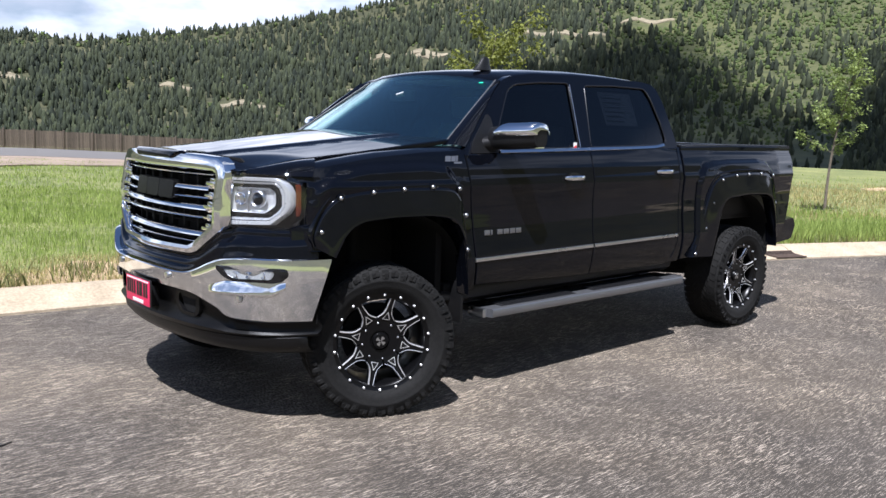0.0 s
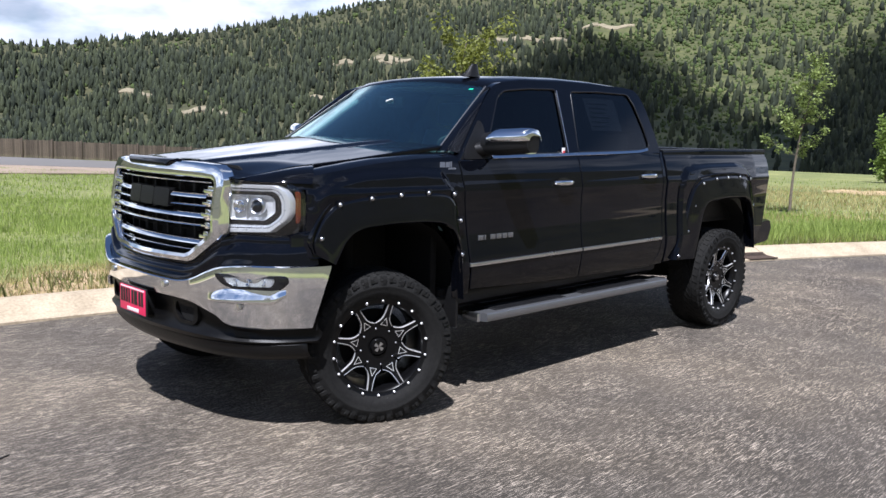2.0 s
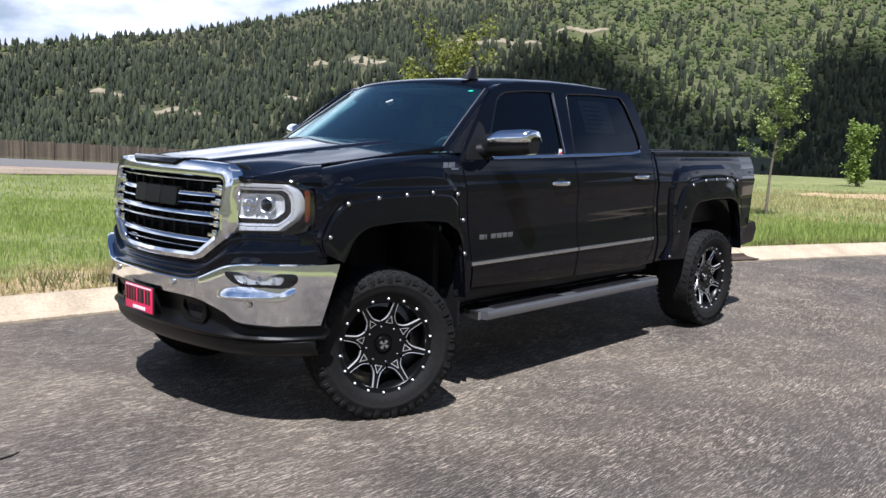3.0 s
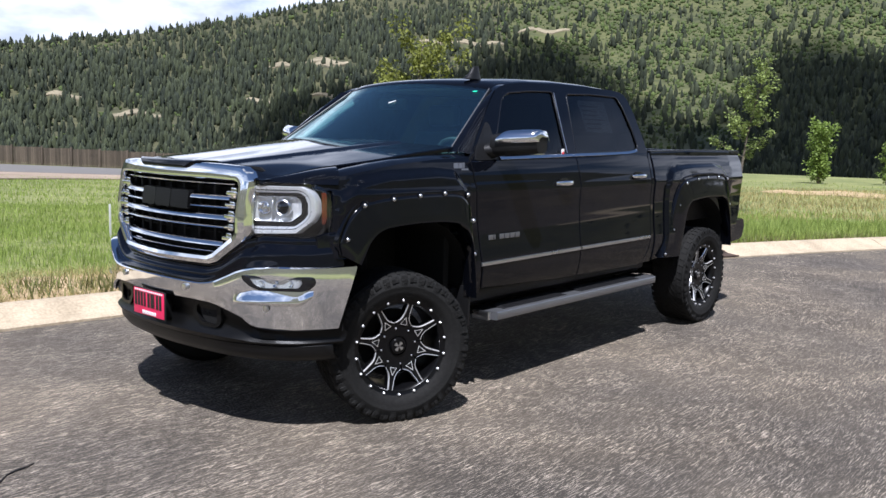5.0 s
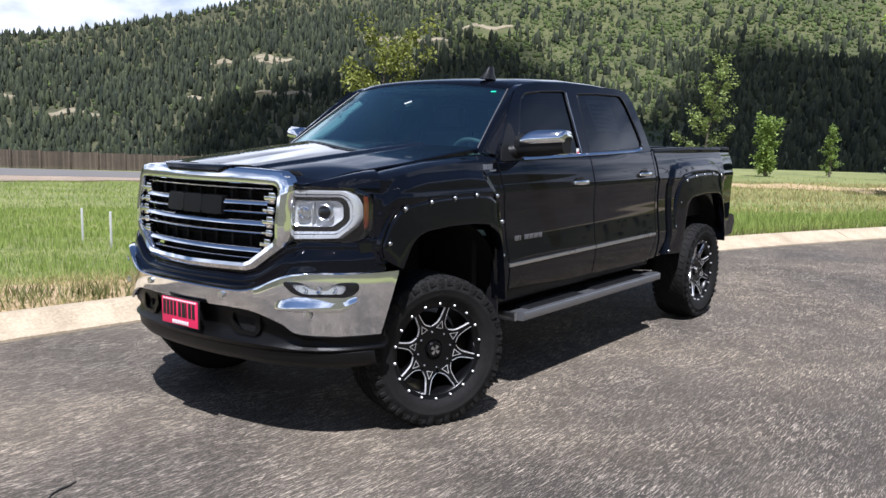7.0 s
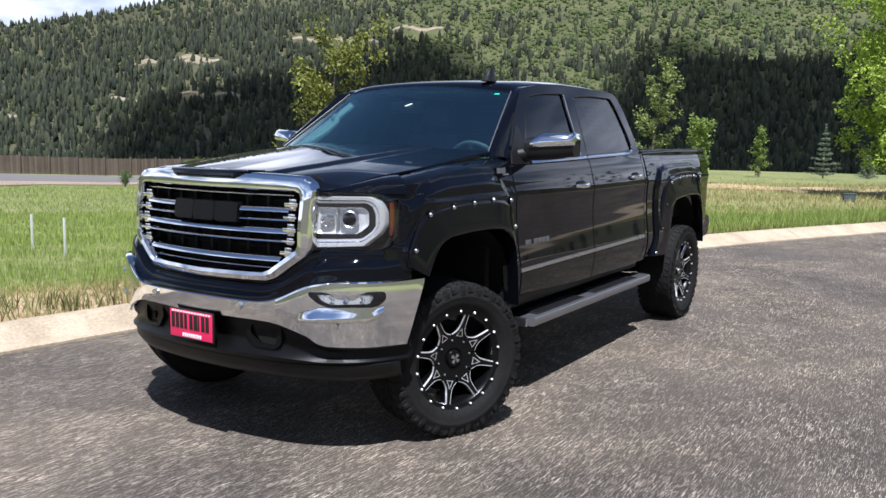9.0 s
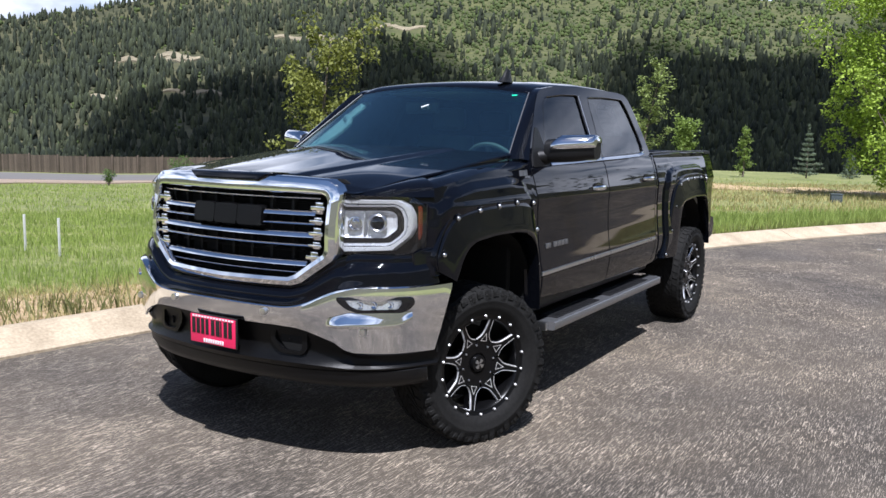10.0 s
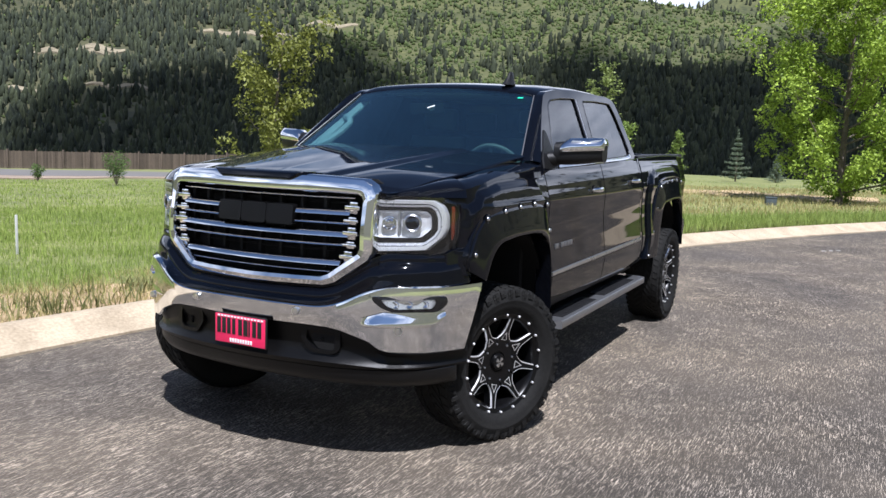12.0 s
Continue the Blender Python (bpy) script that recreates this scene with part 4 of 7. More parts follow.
    # handles in their recesses
    for own, x0, x1, zc in ((front, 1.445, 1.645, 1.250), (rear, 2.485, 2.690, 1.277)):
        xm, hw = (x0 + x1) / 2, (x1 - x0) / 2
        y0 = float(body_w(xm, zc))
        bm = bmesh.new()
        rows = []
        for k in range(14):
            t = 2 * math.pi * k / 14
            rows.append([(xm + hw * 0.85 * f * math.cos(t), s * (y0 + d), zc - 0.004 + 0.042 * f * math.sin(t)) for f, d in ((1.0, 0.0015), (0.85, 0.0025), (0.0, 0.002))])
        add_grid(bm, rows, close_u=True)
        bmesh.ops.remove_doubles(bm, verts=bm.verts, dist=1e-5)
        part("handle_cup", bm, "gloss_plastic", own)
        us = np.linspace(-1, 1, 15)
        rows = []
        for u in us:
            out = y0 + 0.030 * (1 - abs(u) ** 3) + 0.006
            hh = 0.017 * (1 - 0.45 * abs(u) ** 3)
            rows.append([(xm + hw * u, s * (out + 0.010 * math.cos(t)), zc + 0.004 + hh * math.sin(t)) for t in (2 * math.pi * k / 10 for k in range(10))])
        bm = bmesh.new()
        vs = add_grid(bm, rows, close_v=True)
        bm.faces.new(vs[0])
        bm.faces.new(vs[-1][::-1])
        part("door_handle", bm, "chrome", own, "chrome door handle", sharp=60)
    # rocker under the doors
    xs = np.linspace(0.62, 2.84, 20)
    pts = np.stack([np.stack([xs, 0 * xs + s * y, 0 * xs + z], -1) for y, z in ((0.74, 0.50), (0.82, 0.51), (0.875, 0.55), (0.885, 0.60), (0.875, 0.64))])
    bm = bmesh.new()
    shell(bm, pts, np.array([0, -s * 0.03, 0]), 0.004)
    part("rocker", bm, "plastic", truck)
    # flares
    flares = {
        "front": ([(-0.450, 0.945), (-0.467, 0.990), (-0.462, 1.030), (-0.437, 1.090), (-0.398, 1.158), (-0.340, 1.212), (-0.27, 1.229), (-0.165, 1.241), (0.036, 1.251), (0.365, 1.251), (0.470, 1.240), (0.533, 1.179), (0.559, 1.0), (0.595, 0.836), (0.604, 0.604)],
                  [(-0.345, 0.885), (-0.318, 0.93), (-0.289, 0.989), (-0.24, 1.035), (-0.17, 1.06), (0.029, 1.071), (0.267, 1.068), (0.40, 1.052), (0.47, 1.02), (0.53, 0.935), (0.562, 0.737), (0.572, 0.600)], 0.963,
                  [(-0.411, 1.018), (-0.305, 1.184), (-0.105, 1.208), (0.098, 1.219), (0.300, 1.226), (0.503, 1.212), (0.560, 1.059), (0.580, 0.860)]),
        "rear": ([(2.955, 0.62), (3.060, 0.862), (3.125, 1.06), (3.185, 1.18), (3.24, 1.238), (3.32, 1.266), (3.55, 1.288), (3.88, 1.292), (4.10, 1.276), (4.195, 1.21), (4.250, 1.09), (4.298, 0.80), (4.312, 0.63)],
                 [(3.225, 0.615), (3.268, 0.757), (3.325, 0.979), (3.365, 1.035), (3.433, 1.062), (3.716, 1.080), (4.05, 1.074), (4.135, 1.045), (4.215, 0.894), (4.262, 0.695), (4.272, 0.62)], 0.974,
                 [(3.020, 0.645), (3.140, 0.837), (3.222, 1.033), (3.343, 1.209), (3.555, 1.240), (3.750, 1.248), (3.960, 1.250), (4.160, 1.233), (4.240, 1.0), (4.275, 0.76)]),
    }
    for key, (out_c, in_c, yo, bolts) in flares.items():
        n = 72
        cuts_o, cuts_i = ((-0.27, 0.365), (-0.17, 0.40)) if key == "front" else ((3.32, 4.10), (3.433, 4.05))
        o = matched(rounded(out_c, 0.05, closed=False), cuts_o)
        i = matched(rounded(in_c, 0.05, closed=False), cuts_i)
        prof = [(0.0, None), (0.012, -0.010), (0.035, -0.005), (0.055, -0.007), (0.075, -0.014), (0.11, -0.013), (0.135, -0.002), (0.16, 0.002), (0.24, 0.005), (0.45, 0.013), (0.70, 0.024), (0.90, 0.031), (0.97, 0.031), (1.0, 0.024), (1.0, -0.065)]
        rows = []
        for f, d in prof:
            c = o + (i - o) * f
            fall = 0.026 * np.clip((-0.10 - c[:, 0]) / 0.38, 0, 1) ** 2
            y = (body_w(c[:, 0], c[:, 1]) - 0.004) if d is None else (yo + d - fall)
            rows.append(np.stack([c[:, 0], s * y, c[:, 1]], -1))
        bm = bmesh.new()
        add_grid(bm, rows)
        fl = part(key + "_flare", bm, "gloss_paint", truck, "black pocket style fender flare with bolts", sharp=35)
        fo = 0.026 * np.clip((-0.10 - o[:, 0]) / 0.38, 0, 1) ** 2
        edge = o + (i - o) * 0.03
        part("flare_lip", tube([(p[0], s * (yo - 0.007 - f_), p[1]) for p, f_ in zip(edge, fo)], 0.005, 8), "gloss_paint", fl)
        for bx, bz in bolts:
            fall = 0.026 * float(np.clip((-0.10 - bx) / 0.38, 0, 1)) ** 2
            bm = lathe([(0.0, 0.0125), (0.004, 0.0125), (0.0065, 0.0105), (0.009, 0.0085), (0.012, 0.005), (0.013, 0.0)], 12, s * (yo + 0.002 - fall), s)
            bmesh.ops.translate(bm, verts=bm.verts, vec=(bx, 0, bz))
            part("bolt", bm, "satin", fl)
            bm = lathe([(0.0, 0.024), (0.005, 0.0225), (0.006, 0.020), (0.005, 0.0175), (0.001, 0.0165), (0.0, 0.0)], 16, s * (yo + 0.001 - fall), s)
            bmesh.ops.translate(bm, verts=bm.verts, vec=(bx, 0, bz))
            part("bolt_pocket", bm, "gloss_paint", fl)
    # wheel houses
    for xc, x_r in ((0.085, 0.545), (3.72, 0.60)):
        rows = []
        for k in range(25):
            t = math.pi * (k / 24)
            px, pz = xc - x_r * 0.92 * math.cos(t), 0.55 + 0.54 * math.sin(t) ** 0.7
            rows.append([(px, s * y, pz) for y in (0.45, 0.60, 0.80, 0.925)])
        bm = bmesh.new()
        vs = add_grid(bm, rows)
        bm.faces.new([r[0] for r in vs])
        part("wheel_house", bm, "void", truck)
    # running board
    bm = bmesh.new()
    prof = [(0.90, 0.450), (0.988, 0.438), (0.999, 0.439), (1.003, 0.445), (1.003, 0.483), (0.999, 0.489), (0.992, 0.491), (0.970, 0.491), (0.967, 0.486), (0.90, 0.486)]
    rows = [[(x + (0.0 if 0 < e < 6 else (0.998 - y) * (-0.45 if e == 0 else 0.45)), s * y, z) for y, z in prof] for e, x in enumerate((0.772, 0.80, 0.87, 1.5, 2.2, 2.79, 2.822))]
    vs = add_grid(bm, rows, close_v=True)
    bm.faces.new(vs[0])
    bm.faces.new(vs[-1][::-1])
    board = part("running_board", bm, "board", truck, "dark silver running board with black step pads", sharp=35)
    part("board_body", box((0.76, min(s * 0.74, s * 0.968), 0.447), (2.84, max(s * 0.74, s * 0.968), 0.4845), 0.004), "plastic", board)
    part("end_cap", box((0.728, min(s * 0.84, s * 0.965), 0.437), (0.758, max(s * 0.84, s * 0.965), 0.490), 0.008), "satin", board)
    part("end_cap", box((2.84, min(s * 0.84, s * 0.965), 0.437), (2.868, max(s * 0.84, s * 0.965), 0.490), 0.008), "satin", board)
    for x0, x1 in ((0.90, 1.60), (1.80, 2.62)):
        bm = bmesh.new()
        add_box(bm, (x0, s * 0.966 if s < 0 else 0.845, 0.483), (x1, -0.845 if s < 0 else 0.966, 0.493), 0.003)
        part("step_pad", bm, "pad", board)
        for k in range(9):
            yk = 0.852 + k * 0.0122
            bm = box((x0 + 0.02, min(s * yk, s * (yk + 0.005)), 0.492), (x1 - 0.02, max(s * yk, s * (yk + 0.005)), 0.4965))
            part("rib", bm, "pad", board)
    for xb in (0.95, 1.75, 2.60):
        part("bracket", tube([(xb, s * 0.86, 0.43), (xb, s * 0.80, 0.44), (xb, s * 0.66, 0.54)], 0.022, 8), "void", board)
    # side mirror
    mir = bmesh.new()
    rows = []
    for k, t in enumerate(np.linspace(0, 0.985, 12)):
        y = MIRROR_Y0 + (MIRROR_Y1 - MIRROR_Y0) * t
        rise = 0.5 + 0.5 * math.sin(math.pi * min(1, t * 1.15 + 0.08)) ** 0.5
        fwd = 0.085 * (0.55 + 0.45 * math.sin(math.pi * (0.12 + 0.80 * t)) ** 0.6)
        zc = MIRROR_Z + 0.000 + 0.02 * t
        hh = 0.072 * (0.74 + 0.26 * rise)
        rows.append([(MIRROR_X + 0.11 * t + (-fwd if math.cos(a) > 0 else 0.045) * abs(math.cos(a)) ** 0.7, s * y, zc + hh * (1 if math.sin(a) > 0 else -1) * abs(math.sin(a)) ** 0.6) for a in (2 * math.pi * q / 20 for q in range(20))])
    vs = add_grid(mir, rows, close_v=True)
    mir.faces.new(vs[0])
    mir.faces.new(vs[-1][::-1])
    mirror = part("side_mirror", mir, "plastic", truck, "side mirror with a chrome cap over black housing", sharp=50)
    cap = []
    for t in (*np.linspace(0.15, 0.95, 11).tolist(), 0.98, 1.0, 1.012):
        y = MIRROR_Y0 + (MIRROR_Y1 - MIRROR_Y0) * t
        end = 1.0 if t <= 0.95 else math.sqrt(max(0.0, 1 - ((t - 0.95) / 0.064) ** 2))
        fwd = 0.095 * (0.62 + 0.38 * math.sin(math.pi * (0.12 + 0.76 * min(t, 0.95))) ** 0.6) * (0.60 + 0.40 * end)
        z0 = MIRROR_Z + 0.012 + 0.02 * t
        top = MIRROR_Z + 0.090 + 0.010 * t - 0.050 * (1 - end) - 0.030 * max(0, 0.3 - t) / 0.15
        cap.append([(MIRROR_X + 0.11 * t - fwd - 0.004, s * y, z0), (MIRROR_X + 0.11 * t - fwd - 0.006, s * y, z0 + (top - z0) * 0.4), (MIRROR_X + 0.11 * t - fwd * 0.85, s * y, z0 + (top - z0) * 0.78),
                    (MIRROR_X + 0.11 * t - fwd * 0.5, s * y, top), (MIRROR_X + 0.11 * t + 0.03, s * y, top - 0.004), (MIRROR_X + 0.11 * t + 0.046, s * y, top - 0.03)])
    bm = bmesh.new()
    shell(bm, np.array(cap), np.array([0.006, 0, -0.004]), 0.003)
    part("mirror_cap", bm, "chrome", mirror, "chrome mirror cap", sharp=60)
    bm = sheet(rounded([(0.12, -0.06), (0.92, -0.05), (0.92, 0.075), (0.12, 0.07)], 0.03), [], lambda u, v: (MIRROR_X + 0.050 + 0.11 * u, s * (MIRROR_Y0 + (MIRROR_Y1 - MIRROR_Y0) * u), MIRROR_Z + v), (0.006, 0, 0))
    part("mirror_glass", bm, "chrome", mirror)
    # arm and sail on the door
    bm = bmesh.new()
    rows = []
    for t in np.linspace(0, 1, 6):
        y = 0.84 + (MIRROR_Y0 + 0.03 - 0.84) * t
        w, h, zc = 0.075 - 0.02 * t, 0.052 - 0.010 * t, 1.455 + 0.018 * t
        rows.append([(MIRROR_X - 0.03 + 0.03 * t + w * math.cos(a), s * y, zc + h * math.sin(a)) for a in (2 * math.pi * q / 12 for q in range(12))])
    vs = add_grid(bm, rows, close_v=True)
    bm.faces.new(vs[-1][::-1])
    bm.faces.new(vs[0])
    part("mirror_arm", bm, "plastic", mirror, sharp=60)
    sail = [(0.66, 1.405), (0.70, 1.475), (0.875, 1.64), (0.90, 1.62), (0.90, 1.41)]
    bm = sheet(rounded(sail, 0.015), [], lambda u, v: (u, s * (wg(v) + 0.006), v), (0, -s * 0.02, 0))
    part("mirror_sail", bm, "plastic", front)
    # thin bright edges of the windows
    for own, (xa, za), (xb, zb_) in ((front, (1.684, 1.452), (1.752, 1.862)),):
        bm = tube([(xa, s * (wg(za) + 0.003), za), (xb, s * (wg(zb_) + 0.003), zb_)], 0.0022, 6)
        part("window_edge", bm, "satin", own)
    # badge and decal as plain blocks
    for k in range(6):
        x0 = 0.735 + k * 0.054
        zc = 0.944
        bm = bmesh.new()
        y0 = float(body_w(x0, zc))
        add_box(bm, (x0, min(s * (y0 - 0.002), s * (y0 + 0.006)), zc - 0.015), (x0 + (0.010 if k == 1 else 0.043), max(s * (y0 - 0.002), s * (y0 + 0.006)), zc + 0.015), 0.002)
        if k != 1:
            add_box(bm, (x0 + 0.008, min(s * (y0 + 0.004), s * (y0 + 0.0075)), zc - 0.006), (x0 + 0.040, max(s * (y0 + 0.004), s * (y0 + 0.0075)), zc + 0.004))
        part("badge", bm, "board", front, "silver badge block")
    for x0, x1, z0, z1, lean_ in ((0.435, 0.475, 1.362, 1.392, 0.01), (0.480, 0.512, 1.362, 1.392, 0.012), (0.518, 0.530, 1.362, 1.394, 0.01), (0.500, 0.560, 1.350, 1.360, 0.004)):
        bm = sheet([(x0, z0), (x1, z0), (x1 + lean_, z1), (x0 + lean_, z1)], [], lambda u, v: (u, s * (float(body_w(u, v)) + 0.0025), v), (0, -s * 0.004, 0))
        part("decal", bm, "board", truck, "silver decal block")


M["gloss_paint"] = material("flare_black", (0.0024, 0.0028, 0.0044), 0.05, vary=0.2, scale=4, grain=300, spec=0.34)
M["lamp_silver"] = material("lamp_silver", (0.70, 0.71, 0.73), 0.28, 0.5, vary=0.05, scale=20, grain=120)
M["pad"] = material("step_pad_grey", (0.009, 0.009, 0.010), 0.75, vary=0.15, scale=9, grain=200, spec=0.2)
M["satin_dark"] = material("seal_grey", (0.10, 0.10, 0.105), 0.35, vary=0.1, scale=9, grain=90)
M["board"] = material("dark_silver_board", (0.24, 0.245, 0.26), 0.30, 0.75, vary=0.08, scale=6, grain=120)
MIRROR_X, MIRROR_Y0, MIRROR_Y1, MIRROR_Z = 0.86, 0.885, 1.155, 1.497
for s_ in (-1, 1):
    build_side(s_)


# -- roof, glass, hood --
def screen(v, y):
    """Windscreen surface: height and x for a share v of its height."""
    zb, zt = 1.470 - 0.03 * (y / 0.8) ** 2, 1.893 - 0.045 * (y / 0.64) ** 2
    z = zb + (zt - zb) * v
    return (0.345 + (z - 1.47) / 0.62 + 0.37 * y * y, y, z)


us = np.linspace(-1, 1, 25)
pts = np.array([[screen(v, u * (0.80 + (0.645 - 0.80) * v)) for u in us] for v in np.linspace(0, 1, 14)])
bm = shell(bmesh.new(), pts, np.array([0.004, 0, -0.005]), 0.0)
windscreen = part("windscreen", bm, "screen_glass", truck, "large tinted windscreen", sharp=60)
# dark band and A pillars at the screen's edge
for s_ in (-1, 1):
    rows = []
    for v in np.linspace(0, 1, 14):
        hw = 0.80 + (0.645 - 0.80) * v
        a = Vector(screen(v, s_ * (hw - 0.012)))
        z = a.z
        xo = float(np.interp(z, [1.40, 1.60, 1.785, 1.868, 1.902], [0.59, 0.80, 1.0, 1.10, 1.18]))
        b = Vector((xo, s_ * wg(z), z))
        q = float(1 - max(0.0, v - 0.7) / 0.3)
        rows.append([a + Vector((0.002, 0, 0.006)), a.lerp(b, 0.25) + q * Vector((-0.012, s_ * 0.004, 0.012)), a.lerp(b, 0.6) + q * Vector((-0.016, s_ * 0.008, 0.012)), b + Vector((-0.004, s_ * 0.002, 0.002)), b + Vector((0.03, -s_ * 0.03, -0.02))])
    bm = bmesh.new()
    add_grid(bm, rows)
    part("a_pillar", bm, "paint", truck, sharp=60)
    bm = bmesh.new()
    add_tube(bm, [Vector(screen(v, s_ * (0.80 + (0.645 - 0.80) * v - 0.012))) + Vector((-0.002, 0, 0.005)) for v in np.linspace(0, 1, 12)], 0.0035, 6)
    part("screen_seal", bm, "satin_dark", windscreen)


def roof_z(x, y):
    zc = np.interp(x, [1.0, 1.08, 1.2, 1.4, 1.8, 2.2, 2.6, 2.74], [1.893, 1.917, 1.938, 1.957, 1.973, 1.974, 1.962, 1.937])
    return zc - 0.012 * (y / 0.5) ** 2 - 0.022 * np.clip((abs(y) - 0.52) / 0.145, 0, 1) ** 2


rows = []
for t in np.linspace(0, 1, 26):
    row = []
    for u in np.linspace(-1, 1, 31):
        y = u * 0.664
        fx = screen(1.0, u * 0.645)[0]
        x = fx + (2.775 - fx) * t
        z = screen(1.0, u * 0.645)[2] if t == 0 else float(roof_z(x - 0.27 * y * y * (1 - t), y))
        row.append((x, y, z))
    rows.append(row)
bm = shell(bmesh.new(), np.array(rows), np.array([0, 0, -0.02]), 0.006)
part("roof", bm, "paint", truck, sharp=40)

# cab back with its window
back = rounded([(-0.86, 0.62), (0.86, 0.62), (0.86, 1.43), (0.665, 1.915), (-0.665, 1.915), (-0.86, 1.43)], 0.06)
pane = rounded([(-0.66, 1.50), (0.66, 1.50), (0.56, 1.84), (-0.56, 1.84)], 0.05)
cab_x = lambda v: 2.83 - max(0, v - 1.43) * 0.17
bm = sheet(back, [pane], lambda u, v: (cab_x(v), u, v), (-0.03, 0, 0))
cab_back = part("cab_back", bm, "paint", truck)
bm = sheet(pane, [], lambda u, v: (cab_x(v) - 0.01, u, v), (-0.006, 0, 0))
part("back_window", bm, "dark_glass", cab_back)


HOOD_X, HOOD_W = [-0.82, -0.70, -0.55, -0.35, -0.1, 0.5], [0.60, 0.655, 0.715, 0.765, 0.787, 0.793]


def hood_z(x, y):
    zc = np.interp(x, [-0.86, -0.80, -0.72, -0.6, -0.3, 0.0, 0.3, 0.6], [1.345, 1.364, 1.377, 1.393, 1.428, 1.464, 1.500, 1.532])
    dome = np.interp(x, [-0.8, 0.5], [0.31, 0.50])
    crest = np.clip((dome - abs(y)) / 0.035, 0, 1)
    crest = crest * crest * (3 - 2 * crest)
    c1, c2 = np.clip((abs(y) - 0.40) / 0.27, 0, 1), np.clip((-0.36 - x) / 0.36, 0, 1)
    zc = zc - 0.036 * c1 * c1 * (3 - 2 * c1) * c2 * c2 * (3 - 2 * c2)
    return zc - 0.034 * (abs(y) / 0.79) ** 2.4 - 0.013 * (1 - crest) - 0.006 * np.clip(1 - abs(y) / 0.22, 0, 1) * np.clip((0.1 - x) / 0.8, 0, 1)


rows = []
for t in np.linspace(0, 1, 40):
    row = []
    for u in np.linspace(-1, 1, 71):
        xf, xr = -0.808 + 0.30 * (u * 0.62) ** 2, 0.40 + 0.30 * (u * 0.79) ** 2
        if abs(u) > 0.99:
            xf += 0.01
        x = xf + (xr - xf) * t
        hw = float(np.interp(x, HOOD_X, HOOD_W))
        y = u * hw
        z = float(hood_z(x, y))
        if t < 0.03:
            z -= 0.008
        row.append((x, y, z))
    rows.append(row)
bm = shell(bmesh.new(), np.array(rows), np.array([0, 0, -0.018]), 0.006)
part("hood", bm, "paint", truck, "long black hood with a raised centre", sharp=30)

# the hood's nose, which drops over the middle of the grille frame
rows = []
for hw, lip, z, xk in ((0.190, 0.0, 1.349, None), (0.192, -0.008, 1.350, None), (0.205, -0.010, 1.358, None), (0.238, -0.006, 1.380, None), (0.262, 0.012, 1.3885, None), (0.275, 0.0, None, -0.70), (0.28, 0.0, None, -0.62)):
    row = []
    for u in np.linspace(-1, 1, 19):
        y = u * hw
        if xk is None:
            row.append((-0.866 + 0.28 * y * y + 0.16 * (z - 1.12) - 0.016 + lip, y, z))
        else:
            row.append((xk, y, float(hood_z(xk, y)) + (0.004 if xk < -0.65 else -0.004)))
    rows.append(row)
bm = shell(bmesh.new(), np.array(rows), np.array([0.02, 0, -0.01]), 0.0)
part("hood_nose", bm, "paint", truck, sharp=40)

# cowl and wipers
rows = [[(0.36 + 0.30 * (y) ** 2 + dx, y, 1.482 - 0.030 * (abs(y) / 0.79) ** 2.4 + dz) for y in np.linspace(-0.80, 0.80, 25)] for dx, dz in ((0.0, -0.02), (0.06, -0.018), (0.12, -0.03), (0.2, -0.05))]
bm = shell(bmesh.new(), np.array(rows), np.array([0, 0, -0.02]), 0.0)
cowl = part("cowl", bm, "plastic", truck)
for y0, y1 in ((-0.62, -0.02), (0.05, 0.60)):
    bm = bmesh.new()
    yp = y1
    pv = Vector(screen(0.0, yp)) + Vector((-0.03, 0, 0.012))
    tipv = Vector(screen(0.01, y0)) + Vector((-0.02, 0, 0.012))
    add_tube(bm, [pv, pv.lerp(tipv, 0.3) + Vector((0, 0, 0.012)), pv.lerp(tipv, 0.6) + Vector((0, 0, 0.008))], [0.009, 0.007, 0.004], 6)
    wiper = part("wiper", bm, "plastic", truck)
    bl = [Vector(screen(0.012 + 0.001 * k, y0 + (y1 - y0) * (0.05 + 0.9 * k / 6))) + Vector((-0.008, 0, 0.008)) for k in range(7)]
    part("wiper_blade", tube(bl, 0.0045, 6), "void", wiper)

# antenna
bm = bmesh.new()
rows = []
for t, w, x0, x1 in ((0.0, 0.034, 1.095, 1.270), (0.2, 0.029, 1.125, 1.264), (0.5, 0.020, 1.155, 1.256), (0.85, 0.014, 1.180, 1.250), (1.0, 0.008, 1.192, 1.240)):
    z = 1.925 + 0.086 * t
    ring = []
    for q in range(12):
        a = 2 * math.pi * q / 12
        ring.append(((x0 + x1) / 2 + (x1 - x0) / 2 * math.cos(a), -0.428 + w * math.sin(a), z))
    rows.append(ring)
vs = add_grid(bm, rows, close_v=True)
bm.faces.new(vs[-1][::-1])
part("antenna", bm, "plastic", truck, "black shark fin antenna", sharp=60)


# -- nose --
def soft(xs, ys):
    """A table smoothed into a flowing curve."""
    g = np.linspace(-xs[-1], xs[-1], 801)
    v = np.interp(abs(g), xs, ys)
    pad = np.concatenate([v[0] + (v[0] - v[60:0:-1]), v, v[-1] + (v[-1] - v[-2:-62:-1])])
    for _ in range(3):
        pad = np.convolve(np.pad(pad, 20, mode="edge"), np.ones(41) / 41, mode="valid")
    w = pad[60:-60]
    return lambda y: np.interp(np.abs(y), g[400:], w[400:])


